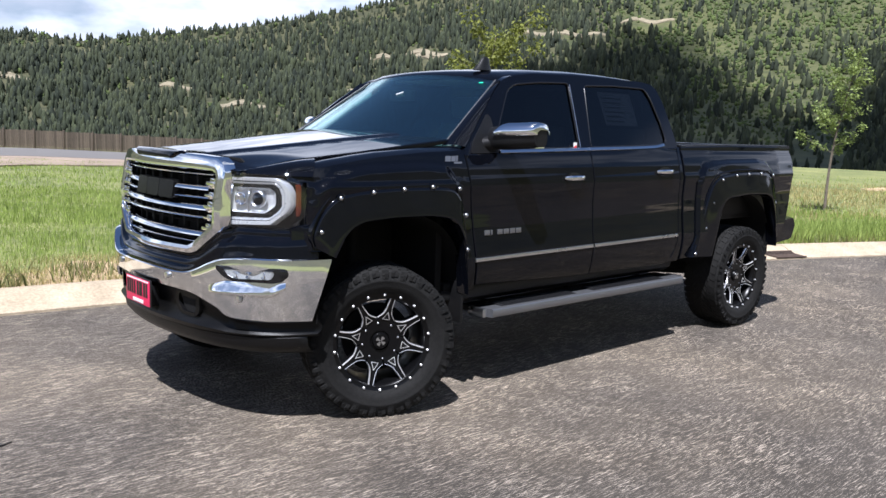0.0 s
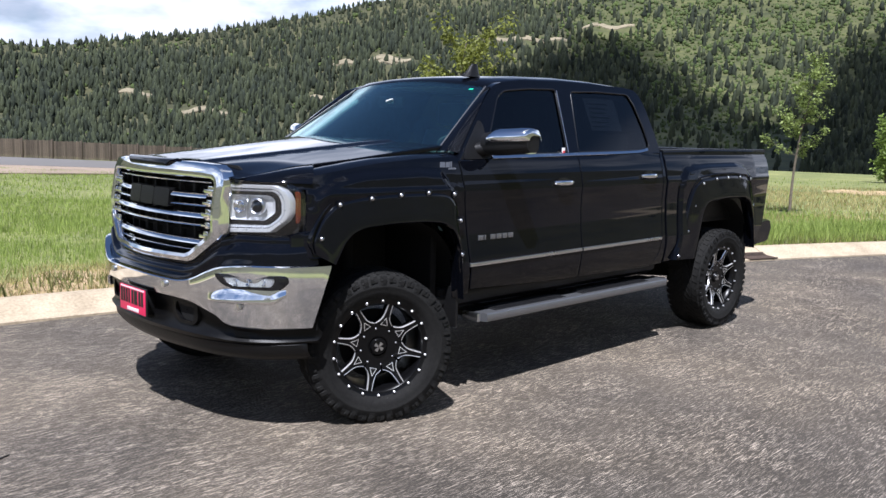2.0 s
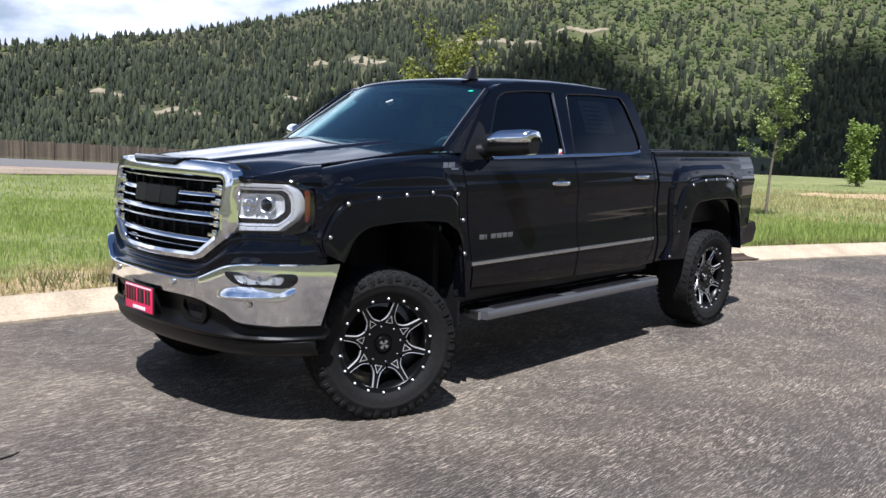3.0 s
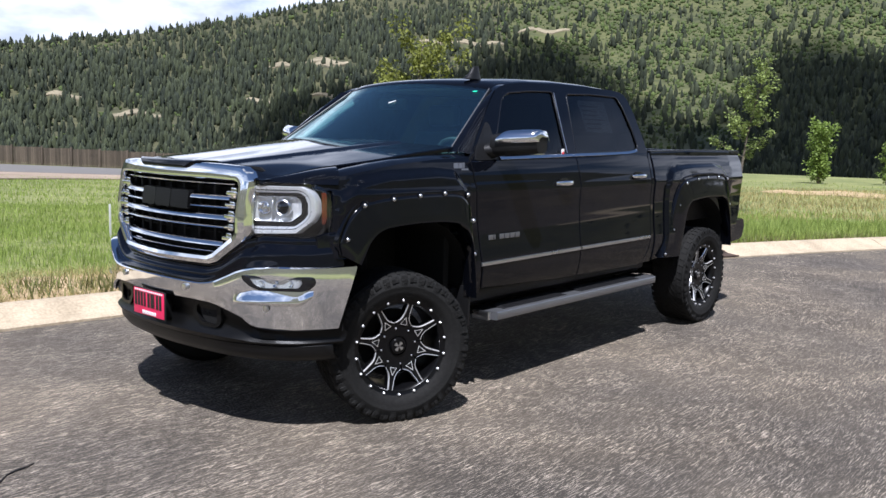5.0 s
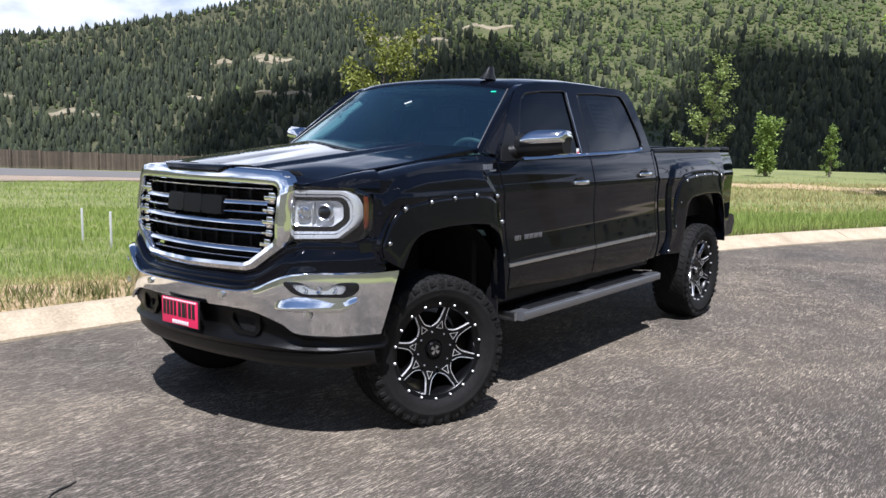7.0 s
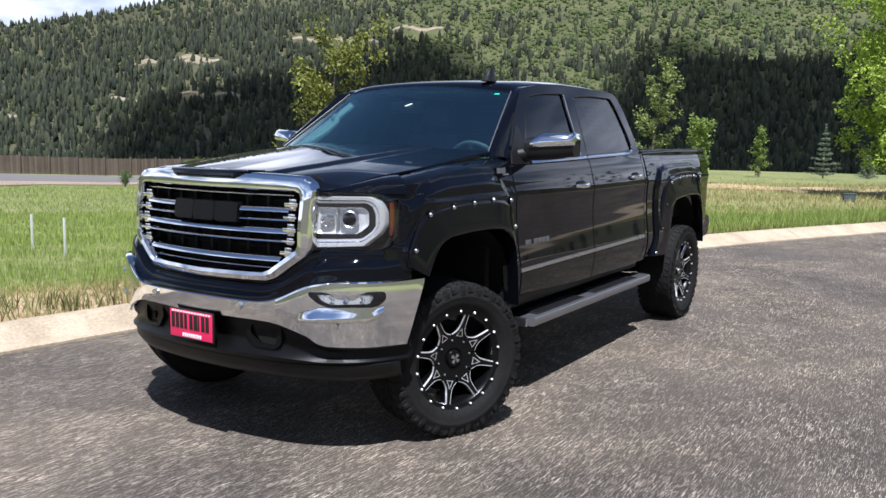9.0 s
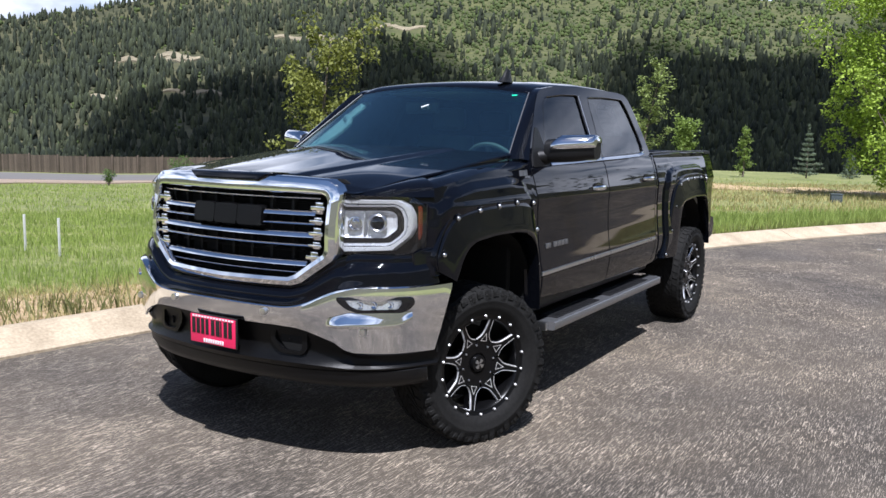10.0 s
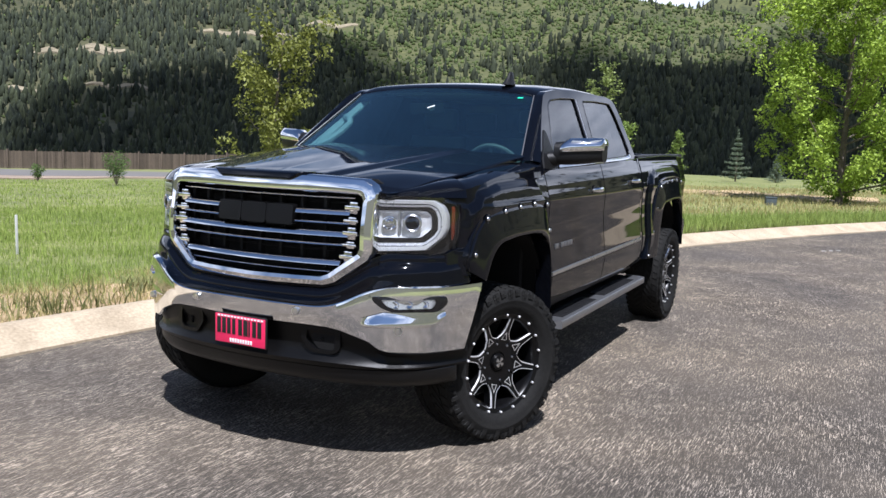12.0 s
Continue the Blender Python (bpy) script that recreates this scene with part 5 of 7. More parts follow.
plan_soft = soft([0, 0.3, 0.5, 0.58, 0.65, 0.72, 0.80, 0.86, 0.90, 0.925], [-0.84, -0.81, -0.742, -0.714, -0.690, -0.656, -0.602, -0.54, -0.465, -0.40])
bump_soft = soft([0, 0.15, 0.267, 0.45, 0.58, 0.70, 0.80, 0.88, 0.93, 0.965], [-0.915, -0.910, -0.897, -0.868, -0.824, -0.762, -0.686, -0.575, -0.458, -0.340])


def plan_x(y):
    """Front of fenders and lamps, from above."""
    return plan_soft(y)


def bump_x(y):
    return bump_soft(y)


def grille_x(y, z):
    return -0.866 + 0.28 * y * y + 0.16 * np.maximum(0, z - 1.12)


BT = soft([0, 0.40, 0.47, 0.55, 0.625, 0.69, 0.80, 0.898, 0.97], [0.782, 0.778, 0.788, 0.834, 0.880, 0.890, 0.885, 0.881, 0.889])
BB = table([0, 0.33, 0.436, 0.491, 0.555, 0.616, 0.655, 0.69, 0.771, 0.867, 0.97], [0.684, 0.684, 0.680, 0.669, 0.645, 0.618, 0.584, 0.571, 0.566, 0.561, 0.556])

# chrome bumper
ys = np.concatenate([-np.linspace(0.958, 0.0, 70), np.linspace(0.0, 0.958, 70)[1:]])
rows = []
for v, d in ((0.0, 0.014), (0.03, 0.000), (0.3, -0.006), (0.6, -0.010), (0.93, -0.012), (0.98, -0.008), (1.0, 0.004), (1.0, 0.05)):
    yv = ys * (0.965 + 0.035 * v)
    z = BB(abs(yv)) + (BT(abs(yv)) - BB(abs(yv))) * v
    tip = np.clip((abs(yv) - 0.75) / 0.2, 0, 1)
    x = bump_x(yv) + d * (1 - tip)
    y = yv - np.sign(yv) * d * tip
    rows.append(np.stack([x, y, z], -1))
bm = bmesh.new()
add_grid(bm, rows)
bumper = part("front_bumper", bm, "chrome", truck, "polished chrome front bumper", sharp=35)
for ys_ in (0.292, 0.735):
    for s_ in (-1, 1):
        zc = 0.746 if ys_ < 0.5 else 0.679
        xs_ = float(bump_x(ys_)) - 0.018
        bm = bmesh.new()
        rows = [[(xs_ - o, s_ * ys_ + r_ * math.cos(a), zc + r_ * math.sin(a)) for a in (2 * math.pi * q / 14 for q in range(14))] for o, r_ in ((-0.01, 0.017), (0.004, 0.017), (0.005, 0.013), (0.003, 0.0))]
        add_grid(bm, rows, close_v=True)
        bmesh.ops.remove_doubles(bm, verts=bm.verts, dist=1e-5)
        part("parking_sensor", bm, "satin", bumper)

# painted fascia between bumper, grille and lamps
TOPZ = table([0, 0.38, 0.46, 0.61, 0.65, 0.96], [0.872, 0.877, 0.905, 1.015, 1.030, 1.030])
ys = np.linspace(-0.93, 0.93, 101)
rows = []
for v in np.linspace(0, 1, 30):
    z = BT(abs(ys)) - 0.02 + (TOPZ(abs(ys)) - BT(abs(ys)) + 0.02) * v
    xa, xb = bump_x(ys * 0.985) + 0.035, np.where(abs(ys) < 0.6, grille_x(ys, z) + 0.012, plan_x(ys) - 0.004)
    k = v * v * (3 - 2 * v)
    ridge = 0.026 * math.exp(-((v - 0.52) / 0.20) ** 2) + 0.010 * math.exp(-((v - 0.86) / 0.06) ** 2) - 0.006 * math.exp(-((v - 0.74) / 0.05) ** 2)
    x = xa + (xb - xa) * k - ridge * np.clip(1.25 - abs(ys), 0, 1)
    y = np.where(abs(ys) > 0.8, ys * (1 - 0.015 * v), ys)
    rows.append(np.stack([x, y, z], -1))
bm = shell(bmesh.new(), np.array(rows), np.array([0.02, 0, 0]), 0.0)
part("front_fascia", bm, "paint", truck, sharp=40)

# lower valance, its hook openings, and the chin
ys = np.linspace(-0.932, 0.932, 85)
rows = []
for v, d in ((0.0, 0.035), (0.12, 0.020), (0.30, 0.045), (0.6, 0.050), (0.85, 0.030), (1.0, 0.025)):
    z = 0.485 + (BB(abs(ys)) + 0.012 - 0.485) * v
    rows.append(np.stack([bump_x(ys) + d, ys * 0.985, z], -1))
bm = bmesh.new()
add_grid(bm, rows)
valance = part("valance", bm, "valance_plastic", truck, "black plastic lower valance")
rows = []
for z, d in ((0.405, 0.075), (0.415, 0.050), (0.45, 0.022), (0.492, 0.016), (0.502, 0.03)):
    yc = ys * 0.962
    rows.append(np.stack([bump_x(yc) + d + 0.030, yc - np.sign(yc) * d * 0.4 * np.clip((abs(yc) - 0.7) / 0.2, 0, 1), z - 0.014 + 0 * ys], -1))
bm = shell(bmesh.new(), np.array(rows), np.array([0.02, 0, 0.0]), 0.0)
part("chin", bm, "grey_plastic", truck, "dark grey chin spoiler")
for s_ in (-1, 1):
    hole = rounded([(0.315, 0.612), (0.352, 0.566), (0.440, 0.562), (0.456, 0.578), (0.456, 0.652), (0.325, 0.660)], 0.015)
    ring_o = rounded([(0.288, 0.615), (0.338, 0.548), (0.452, 0.546), (0.480, 0.572), (0.480, 0.668), (0.300, 0.676)], 0.02)
    vx = lambda u, v: float(bump_x(u)) + 0.038
    bm = sheet(ring_o, [hole], lambda u, v: (vx(u, v) - 0.008, s_ * u, v), (0.03, 0, 0))
    bez = part("hook_bezel", bm, "valance_plastic", valance)
    bm = sheet(hole, [], lambda u, v: (vx(u, v) + 0.006, s_ * u, v), (0.01, 0, 0))
    part("hook_recess", bm, "void", bez)
    c = Vector((float(bump_x(0.39)) + 0.078, s_ * 0.39, 0.600))
    part("tow_hook", tube([c + Vector((0.05, 0, 0.03)), c + Vector((-0.01, 0, 0.03)), c + Vector((-0.035, 0, 0.015)), c + Vector((-0.03, 0, -0.008)), c + Vector((0, 0, -0.008))], 0.008, 8), "void", valance)
    # fog lamp in the bumper corner
    def bx(u, v, d):
        turn = float(np.clip((u - 0.74) / 0.18, 0, 1))
        proud = 1.0 if s_ < 0 else 0.3
        return (float(bump_x(u)) - proud * (0.016 * (1 - 0.85 * turn) + d * (1 - 0.75 * turn)), s_ * (u + proud * (0.012 * turn + 0.75 * d * turn)), v)

    rows = []
    for u in np.linspace(0.592, 0.884, 25):
        t = (u - 0.592) / 0.292
        k = min(1.0, t / 0.22) ** 0.8 * min(1.0, (1 - t) / 0.06) ** 0.6
        low = 0.700 + 0.055 * max(0.0, t - 0.86) / 0.14
        top = 0.768 - 0.030 * (1 - min(1.0, t / 0.30))
        rows.append([bx(u, low + (top - low) * f, o * k * (1 - 0.25 * max(0.0, t - 0.6) / 0.4) + 0.001) for o, f in ((0.0, 1.0), (0.003, 0.84), (0.010, 0.58), (0.018, 0.32), (0.022, 0.16), (0.021, 0.06), (0.014, -0.03), (0.0, -0.10))])
    bm = bmesh.new()
    add_grid(bm, rows)
    part("bumper_scoop", bm, "chrome", bumper, sharp=60)
    o2 = rounded([(0.637, 0.842), (0.868, 0.838), (0.872, 0.800), (0.853, 0.765), (0.720, 0.770), (0.676, 0.787), (0.640, 0.822)], 0.014)
    i2 = rounded([(0.672, 0.828), (0.846, 0.825), (0.846, 0.805), (0.837, 0.783), (0.724, 0.784), (0.690, 0.802)], 0.008)
    bm = sheet(o2, [i2], lambda u, v: bx(u, v, 0.010), (0.03, 0, 0))
    fog = part("fog_lamp", bm, "gloss_plastic", truck, "narrow fog lamp in a black bezel")
    bm = sheet(i2, [], lambda u, v: bx(u, v, 0.004), (0.01, 0, 0))
    part("fog_reflector", bm, "lamp_silver", fog)
    for k in range(3):
        u0 = 0.725 + 0.046 * k
        cup = bmesh.new()
        p = Vector(bx(u0, 0.805, 0.006))
        add_grid(cup, [[p + Vector((-o, s_ * r_ * math.cos(a), 0.8 * r_ * math.sin(a))) for a in (2 * math.pi * q / 14 for q in range(14))] for o, r_ in ((0.0, 0.020), (0.004, 0.019), (-0.003, 0.010), (-0.004, 0.0))], close_v=True)
        bmesh.ops.remove_doubles(cup, verts=cup.verts, dist=1e-5)
        part("fog_led", cup, "chrome", fog)
    bm = sheet(i2, [], lambda u, v: bx(u, v, 0.0115), (0.002, 0, 0))
    part("fog_cover", bm, "clear_glass", fog)

# grille: frame, bars, mesh, blank emblem
half = [(0.0, 1.372), (0.19, 1.375), (0.26, 1.378), (0.40, 1.374), (0.545, 1.366), (0.584, 1.340), (0.604, 1.300), (0.598, 1.18), (0.602, 1.03), (0.588, 0.995), (0.440, 0.882), (0.39, 0.866), (0.0, 0.858)]
half_in = [(0.0, 1.298), (0.19, 1.298), (0.27, 1.298), (0.38, 1.297), (0.515, 1.293), (0.536, 1.285), (0.545, 1.265), (0.546, 1.16), (0.546, 1.050), (0.534, 1.024), (0.405, 0.926), (0.37, 0.912), (0.0, 0.906)]
full = half + [(-u, v) for u, v in half[-2:0:-1]]
full_in = half_in + [(-u, v) for u, v in half_in[-2:0:-1]]
dens = []
for k in range(len(full)):
    for t in (0, 0.34, 0.67):
        a, b = np.array(full[k]), np.array(full[(k + 1) % len(full)])
        c, d = np.array(full_in[k]), np.array(full_in[(k + 1) % len(full)])
        dens.append((a + (b - a) * t, c + (d - c) * t))
rows = []
for f, d in ((0.0, 0.05), (0.0, 0.006), (0.08, -0.006), (0.55, -0.016), (0.90, -0.010), (1.0, 0.004), (1.0, 0.06)):
    ring = []
    for o, i in dens:
        p = o + (i - o) * f
        ring.append((float(grille_x(p[0], p[1])) + d, p[0], p[1]))
    rows.append(ring)
bm = bmesh.new()
add_grid(bm, rows, close_v=True)
grille = part("grille", bm, "chrome", truck, "chrome grille frame with horizontal bars", sharp=32)


def bar(z, y0, y1, h, depth, mat, name="grille_bar", out=0.03):
    ysb = np.linspace(y0, y1, 18)
    ring = [(-0.5, 0.4), (-0.5, -0.25), (-0.34, -0.5), (-0.12, -0.46), (0.24, -0.22), (0.5, 0.12), (0.5, 0.4)]
    rows = [[(float(grille_x(y, z)) + out + q * depth, y, z + p * h) for p, q in ring] for y in ysb]
    b = bmesh.new()
    vs = add_grid(b, rows, close_v=True)
    b.faces.new(vs[0])
    b.faces.new(vs[-1][::-1])
    part(name, b, mat, grille, sharp=35)


bar(1.277, -0.50, 0.50, 0.010, 0.03, "chrome")
for s_ in (-1, 1):
    bar(1.208, min(s_ * 0.225, s_ * 0.485), max(s_ * 0.225, s_ * 0.485), 0.030, 0.040, "chrome")
    bar(1.160, min(s_ * 0.225, s_ * 0.485), max(s_ * 0.225, s_ * 0.485), 0.013, 0.030, "chrome")
bar(1.108, -0.485, 0.485, 0.032, 0.040, "chrome")
bar(1.060, -0.485, 0.485, 0.013, 0.03, "chrome")
bar(0.974, -0.45, 0.45, 0.032, 0.040, "chrome")
bar(0.932, -0.405, 0.405, 0.008, 0.03, "chrome")
# stacked chrome clips that hold the bar ends
for s_ in (-1, 1):
    for zc, hh, yc in ((1.232, 0.046, 0.498), (1.172, 0.030, 0.498), (1.114, 0.048, 0.500), (1.060, 0.028, 0.496), (1.004, 0.044, 0.486)):
        xg = float(grille_x(yc, zc))
        b = bmesh.new()
        add_box(b, (xg + 0.018, s_ * yc - 0.020, zc - hh * 0.62), (xg + 0.055, s_ * yc + 0.024, zc + hh * 0.62), 0.008)
        add_box(b, (xg + 0.006, min(s_ * (yc - 0.042), s_ * (yc + 0.036)), zc - hh * 0.22), (xg + 0.045, max(s_ * (yc - 0.042), s_ * (yc + 0.036)), zc + hh * 0.22), 0.005)
        part("grille_clip", b, "chrome", grille)
for z in (0.955, 1.025, 1.145, 1.25):
    bar(float(z), -0.48 if z > 1.03 else -0.39, 0.48 if z > 1.03 else 0.39, 0.010, 0.02, "void", "grille_slat", 0.085)
for y in np.linspace(-0.46, 0.46, 9):
    xg = float(grille_x(y, 1.1))
    b = box((xg + 0.07, y - 0.008, 0.94 if abs(y) < 0.4 else 1.0), (xg + 0.10, y + 0.008, 1.285), 0.002)
    part("grille_upright", b, "void", grille)
b = sheet([(u * 0.985, 0.01 + v * 0.99) for u, v in full], [], lambda u, v: (float(grille_x(u, v)) + 0.12, u, v), (0.01, 0, 0))
part("grille_backing", b, "void", grille)
# unseen black plate added to keep sun from leaking down behind the grille
part("grille_tray", box((-0.79, -0.55, 0.843), (-0.58, 0.55, 0.858), 0.003), "void", grille)
for k, (y0, y1) in enumerate(((-0.215, -0.074), (-0.071, 0.071), (0.074, 0.215))):
    xg = float(grille_x((y0 + y1) / 2, 1.19))
    outline = rounded([(y0, 1.138), (y1 - 0.012, 1.138), (y1, 1.150), (y1, 1.232), (y0 + 0.010, 1.232), (y0, 1.222)], 0.012)
    b = sheet(outline, [], lambda u, v: (float(grille_x(u, v)) + 0.006 + 0.05 * abs(v - 1.185), u, v), (0.045, 0, 0))
    part("emblem_block", b, "valance_plastic", grille, "plain black emblem block")


# headlamps
def headlamp(s):
    px = lambda u, d: float(plan_x(u)) + d
    outline = rounded([(0.575, 1.302), (0.850, 1.294), (0.886, 1.245), (0.888, 1.095), (0.860, 1.032), (0.80, 1.018), (0.585, 1.016)], 0.02)
    b = sheet(outline, [], lambda u, v: (px(u, 0.07), s * u * 0.99, v), (0.05, 0, 0))
    lamp = part("headlamp", b, "void", truck, "headlamp with a C shaped bright surround")
    # bright C surround
    co = [(0.575, 1.276), (0.808, 1.278), (0.838, 1.252), (0.851, 1.205), (0.852, 1.145), (0.838, 1.102), (0.788, 1.045), (0.585, 1.033)]
    ci = [(0.575, 1.241), (0.794, 1.246), (0.812, 1.228), (0.821, 1.192), (0.821, 1.140), (0.808, 1.112), (0.776, 1.080), (0.585, 1.072)]
    o, i = resample(co, 46), resample(ci, 46)
    rows = []
    for nm, prof in (("light_bar", ((0.0, 0.035), (0.0, 0.006), (0.08, 0.001), (0.50, 0.003), (0.56, 0.008), (0.56, 0.04))), ("inner_bar", ((0.66, 0.04), (0.66, 0.010), (0.72, 0.007), (0.95, 0.010), (1.0, 0.014), (1.0, 0.04)))):
        rows = [[(px(u, d), s * u, v) for u, v in (o + (i - o) * f)] for f, d in prof]
        b = bmesh.new()
        add_grid(b, rows)
        part(nm, b, "lamp_silver", lamp, "bright silver C surround", sharp=30)
    # second, white inner line of the C
    o, i = resample([(0.575, 1.239), (0.792, 1.244), (0.810, 1.226), (0.818, 1.192), (0.818, 1.140), (0.806, 1.114), (0.774, 1.083), (0.585, 1.076)], 40), resample([(0.575, 1.226), (0.782, 1.231), (0.797, 1.216), (0.804, 1.190), (0.803, 1.143), (0.792, 1.124), (0.764, 1.102), (0.585, 1.098)], 40)
    rows = [[(px(u, d), s * u, v) for u, v in (o + (i - o) * f)] for f, d in ((0.0, 0.03), (0.0, 0.014), (1.0, 0.014), (1.0, 0.03))]
    b = bmesh.new()
    add_grid(b, rows)
    part("light_line", b, "gloss_plastic", lamp, sharp=30)
    # reflector bowl and projector
    bowl = rounded([(0.575, 1.224), (0.780, 1.229), (0.800, 1.208), (0.801, 1.142), (0.762, 1.103), (0.585, 1.099)], 0.012)
    o = resample(bowl, 60, closed=True)
    cc = o.mean(0)
    rows = [[(px(u, d), s * u, v) for u, v in (cc + (o - cc) * f)] for f, d in ((1.0, 0.012), (0.93, 0.022), (0.80, 0.032), (0.40, 0.036), (0.0, 0.037))]
    b = bmesh.new()
    add_grid(b, rows, close_v=True)
    bmesh.ops.remove_doubles(b, verts=b.verts, dist=1e-5)
    part("reflector", b, "reflector", lamp, sharp=20)
    pc = Vector((px(0.728, 0.016), s * 0.728, 1.172))
    ax = Vector((-0.86, s * 0.5, 0)).normalized()
    e1, e2 = ax.cross(Vector((0, 0, 1))), Vector((0, 0, 1))
    for prof, mat_, nm in (([(0.0, 0.044), (0.018, 0.042), (0.021, 0.036), (0.018, 0.032)], "satin", "projector_ring"), ([(0.006, 0.033), (0.014, 0.028), (0.021, 0.018), (0.024, 0.0)], "lens_dark", "projector_lens")):
        rows = [[pc + ax * o_ + (math.cos(a) * e1 + math.sin(a) * e2) * r_ for a in (2 * math.pi * q / 24 for q in range(24))] for o_, r_ in prof]
        b = bmesh.new()
        add_grid(b, rows, close_v=True)
        bmesh.ops.remove_doubles(b, verts=b.verts, dist=1e-5)
        part(nm, b, mat_, lamp, sharp=60)
    ic = Vector((px(0.634, 0.020), s * 0.634, 1.166))
    rows = [[ic + ax * o_ + (math.cos(a) * e1 + math.sin(a) * e2) * r_ for a in (2 * math.pi * q / 20 for q in range(20))] for o_, r_ in ((0.0, 0.034), (0.010, 0.033), (0.011, 0.029), (-0.004, 0.014), (0.004, 0.010), (0.006, 0.0))]
    b = bmesh.new()
    add_grid(b, rows, close_v=True)
    bmesh.ops.remove_doubles(b, verts=b.verts, dist=1e-5)
    part("inner_reflector", b, "chrome", lamp, sharp=40)
    part("lamp_divider", box((px(0.676, 0.012), s * 0.676 - 0.003, 1.108), (px(0.676, 0.04), s * 0.676 + 0.003, 1.222), 0.002), "satin", lamp)
    mk = rounded([(0.8635, 1.250), (0.8685, 1.246), (0.8705, 1.225), (0.8705, 1.115), (0.8665, 1.092), (0.8655, 1.150), (0.8655, 1.225)], 0.002)
    b = sheet(mk, [], lambda u, v: (px(u, 0.002), s * u, v), (0.02, 0, 0))
    part("side_marker", b, "amber", lamp, "amber side marker")
    o = resample(outline, 70, closed=True)
    cc = o.mean(0)
    b = bmesh.new()
    rows = [[(px(u, -0.004 if f < 1 else 0.01), s * u, v) for u, v in (cc + (o - cc) * f)] for f in (1.0, 0.985, 0.75, 0.5, 0.25, 0.0)]
    add_grid(b, rows, close_v=True)
    bmesh.ops.remove_doubles(b, verts=b.verts, dist=1e-5)
    part("lamp_cover", b, "clear_glass", lamp)
    # painted corner between lamp and hood
    rows = []
    for ya in np.linspace(0.545, 0.650, 7):
        xf = -0.808 + 0.30 * (ya / 0.655 * 0.62) ** 2
        pa, pb = Vector((float(plan_x(ya)) + 0.002, ya, 1.299)), Vector((xf - 0.003, ya, float(hood_z(xf, ya)) - 0.008))
        rows.append([(p.x, s * p.y, p.z) for p in (pa.lerp(pb, t) + Vector((-0.006 * math.sin(math.pi * t), 0, 0)) for t in np.linspace(0, 1, 8).tolist())])
    for q in np.linspace(0, 1, 26):
        ya = 0.598 + (0.905 - 0.598) * q
        xb = -0.690 + (-0.34 + 0.690) * q ** 0.85
        hw = float(np.interp(xb, HOOD_X, HOOD_W)) + 0.004
        pa = Vector((float(plan_x(ya)) + 0.002, ya, 1.299 - 0.010 * q))
        pb = Vector((xb, hw, float(hood_z(xb, hw - 0.004)) - 0.004))
        pm = Vector((pa.x + 0.30 * (pb.x - pa.x), pa.y + 0.12 * (pb.y - pa.y), pb.z - 0.002))
        rows.append([tuple(Vector((p.x, s * p.y, p.z))) for p in ((1 - t) ** 2 * pa + 2 * t * (1 - t) * pm + t * t * pb for t in np.linspace(0, 1, 8).tolist())])
    b = bmesh.new()
    add_grid(b, rows)
    part("fender_corner", b, "paint", truck, sharp=60)


M["lens_dark"] = glass("projector_glass", (0.10, 0.11, 0.13))
for s_ in (-1, 1):
    headlamp(s_)

# dealer plate: its lettering as plain bars
pl = box((-0.938, -0.152, 0.545), (-0.928, 0.152, 0.694), 0.004)
plate = part("front_plate", pl, "black_print", truck, "pink red dealer plate in a black frame")
part("plate_face", box((-0.9415, -0.146, 0.550), (-0.937, 0.146, 0.688), 0.002), "plate_red", plate)
for k, (w, skip) in enumerate(((0.026, 0), (0.026, 0), (0.024, 0), (0.022, 0), (0.026, 1), (0.030, 1), (0.010, 1), (0.026, 1), (0.026, 1))):
    y1 = 0.134 - k * 0.0300 - 0.006 * skip + (0.008 if k > 6 else 0.0)
    part("plate_bar", box((-0.9440, y1 - w * 0.86, 0.596), (-0.941, y1, 0.672), 0.001), "black_print", plate)
for k in range(9):
    part("plate_bar", box((-0.9440, 0.058 - k * 0.0150 - 0.010, 0.556), (-0.941, 0.058 - k * 0.0150, 0.575), 0.001), "white", plate)
for k in range(14):
    part("plate_bar", box((-0.9440, -0.136 + k * 0.0195, 0.677), (-0.941, -0.136 + k * 0.0195 + 0.012, 0.685)), "white", plate)
part("plate_bracket", box((-0.93, -0.10, 0.54), (-0.85, 0.10, 0.66), 0.01), "plastic", plate)


# -- bed, tailgate, rear --
part("bed_floor", box((2.90, -0.80, 0.86), (4.58, 0.80, 0.90), 0.005), "plastic", truck)
for s_ in (-1, 1):
    part("bed_wall", box((2.90, min(s_ * 0.78, s_ * 0.80), 0.88), (4.58, max(s_ * 0.78, s_ * 0.80), 1.455), 0.004), "plastic", truck)
    xs = np.linspace(2.868, 4.63, 20)
    zt = np.interp(xs, [2.86, 3.6, 4.6], [1.468, 1.480, 1.478])
    pts = np.stack([np.stack([xs, 0 * xs + s_ * y, zt + h], -1) for y, h in ((0.775, -0.02), (0.785, 0.004), (0.84, 0.006), (0.872, 0.002), (0.876, -0.012))])
    b = shell(bmesh.new(), pts, np.array([0, 0, -0.012]), 0.0)
    part("bed_rail", b, "plastic", truck)
    lamp = box((4.655, min(s_ * 0.80, s_ * 0.86), 1.02), (4.70, max(s_ * 0.80, s_ * 0.86), 1.40), 0.012)
    part("tail_lamp", lamp, "red_lens", truck, "red tail lamp")
# hidden black blocks added so no sun slips between cab and bed
for s_ in (-1, 1):
    part("gap_seal", box((2.812, min(s_ * 0.81, s_ * 0.895), 0.60), (2.985, max(s_ * 0.81, s_ * 0.895), 1.30), 0.003), "void", truck)
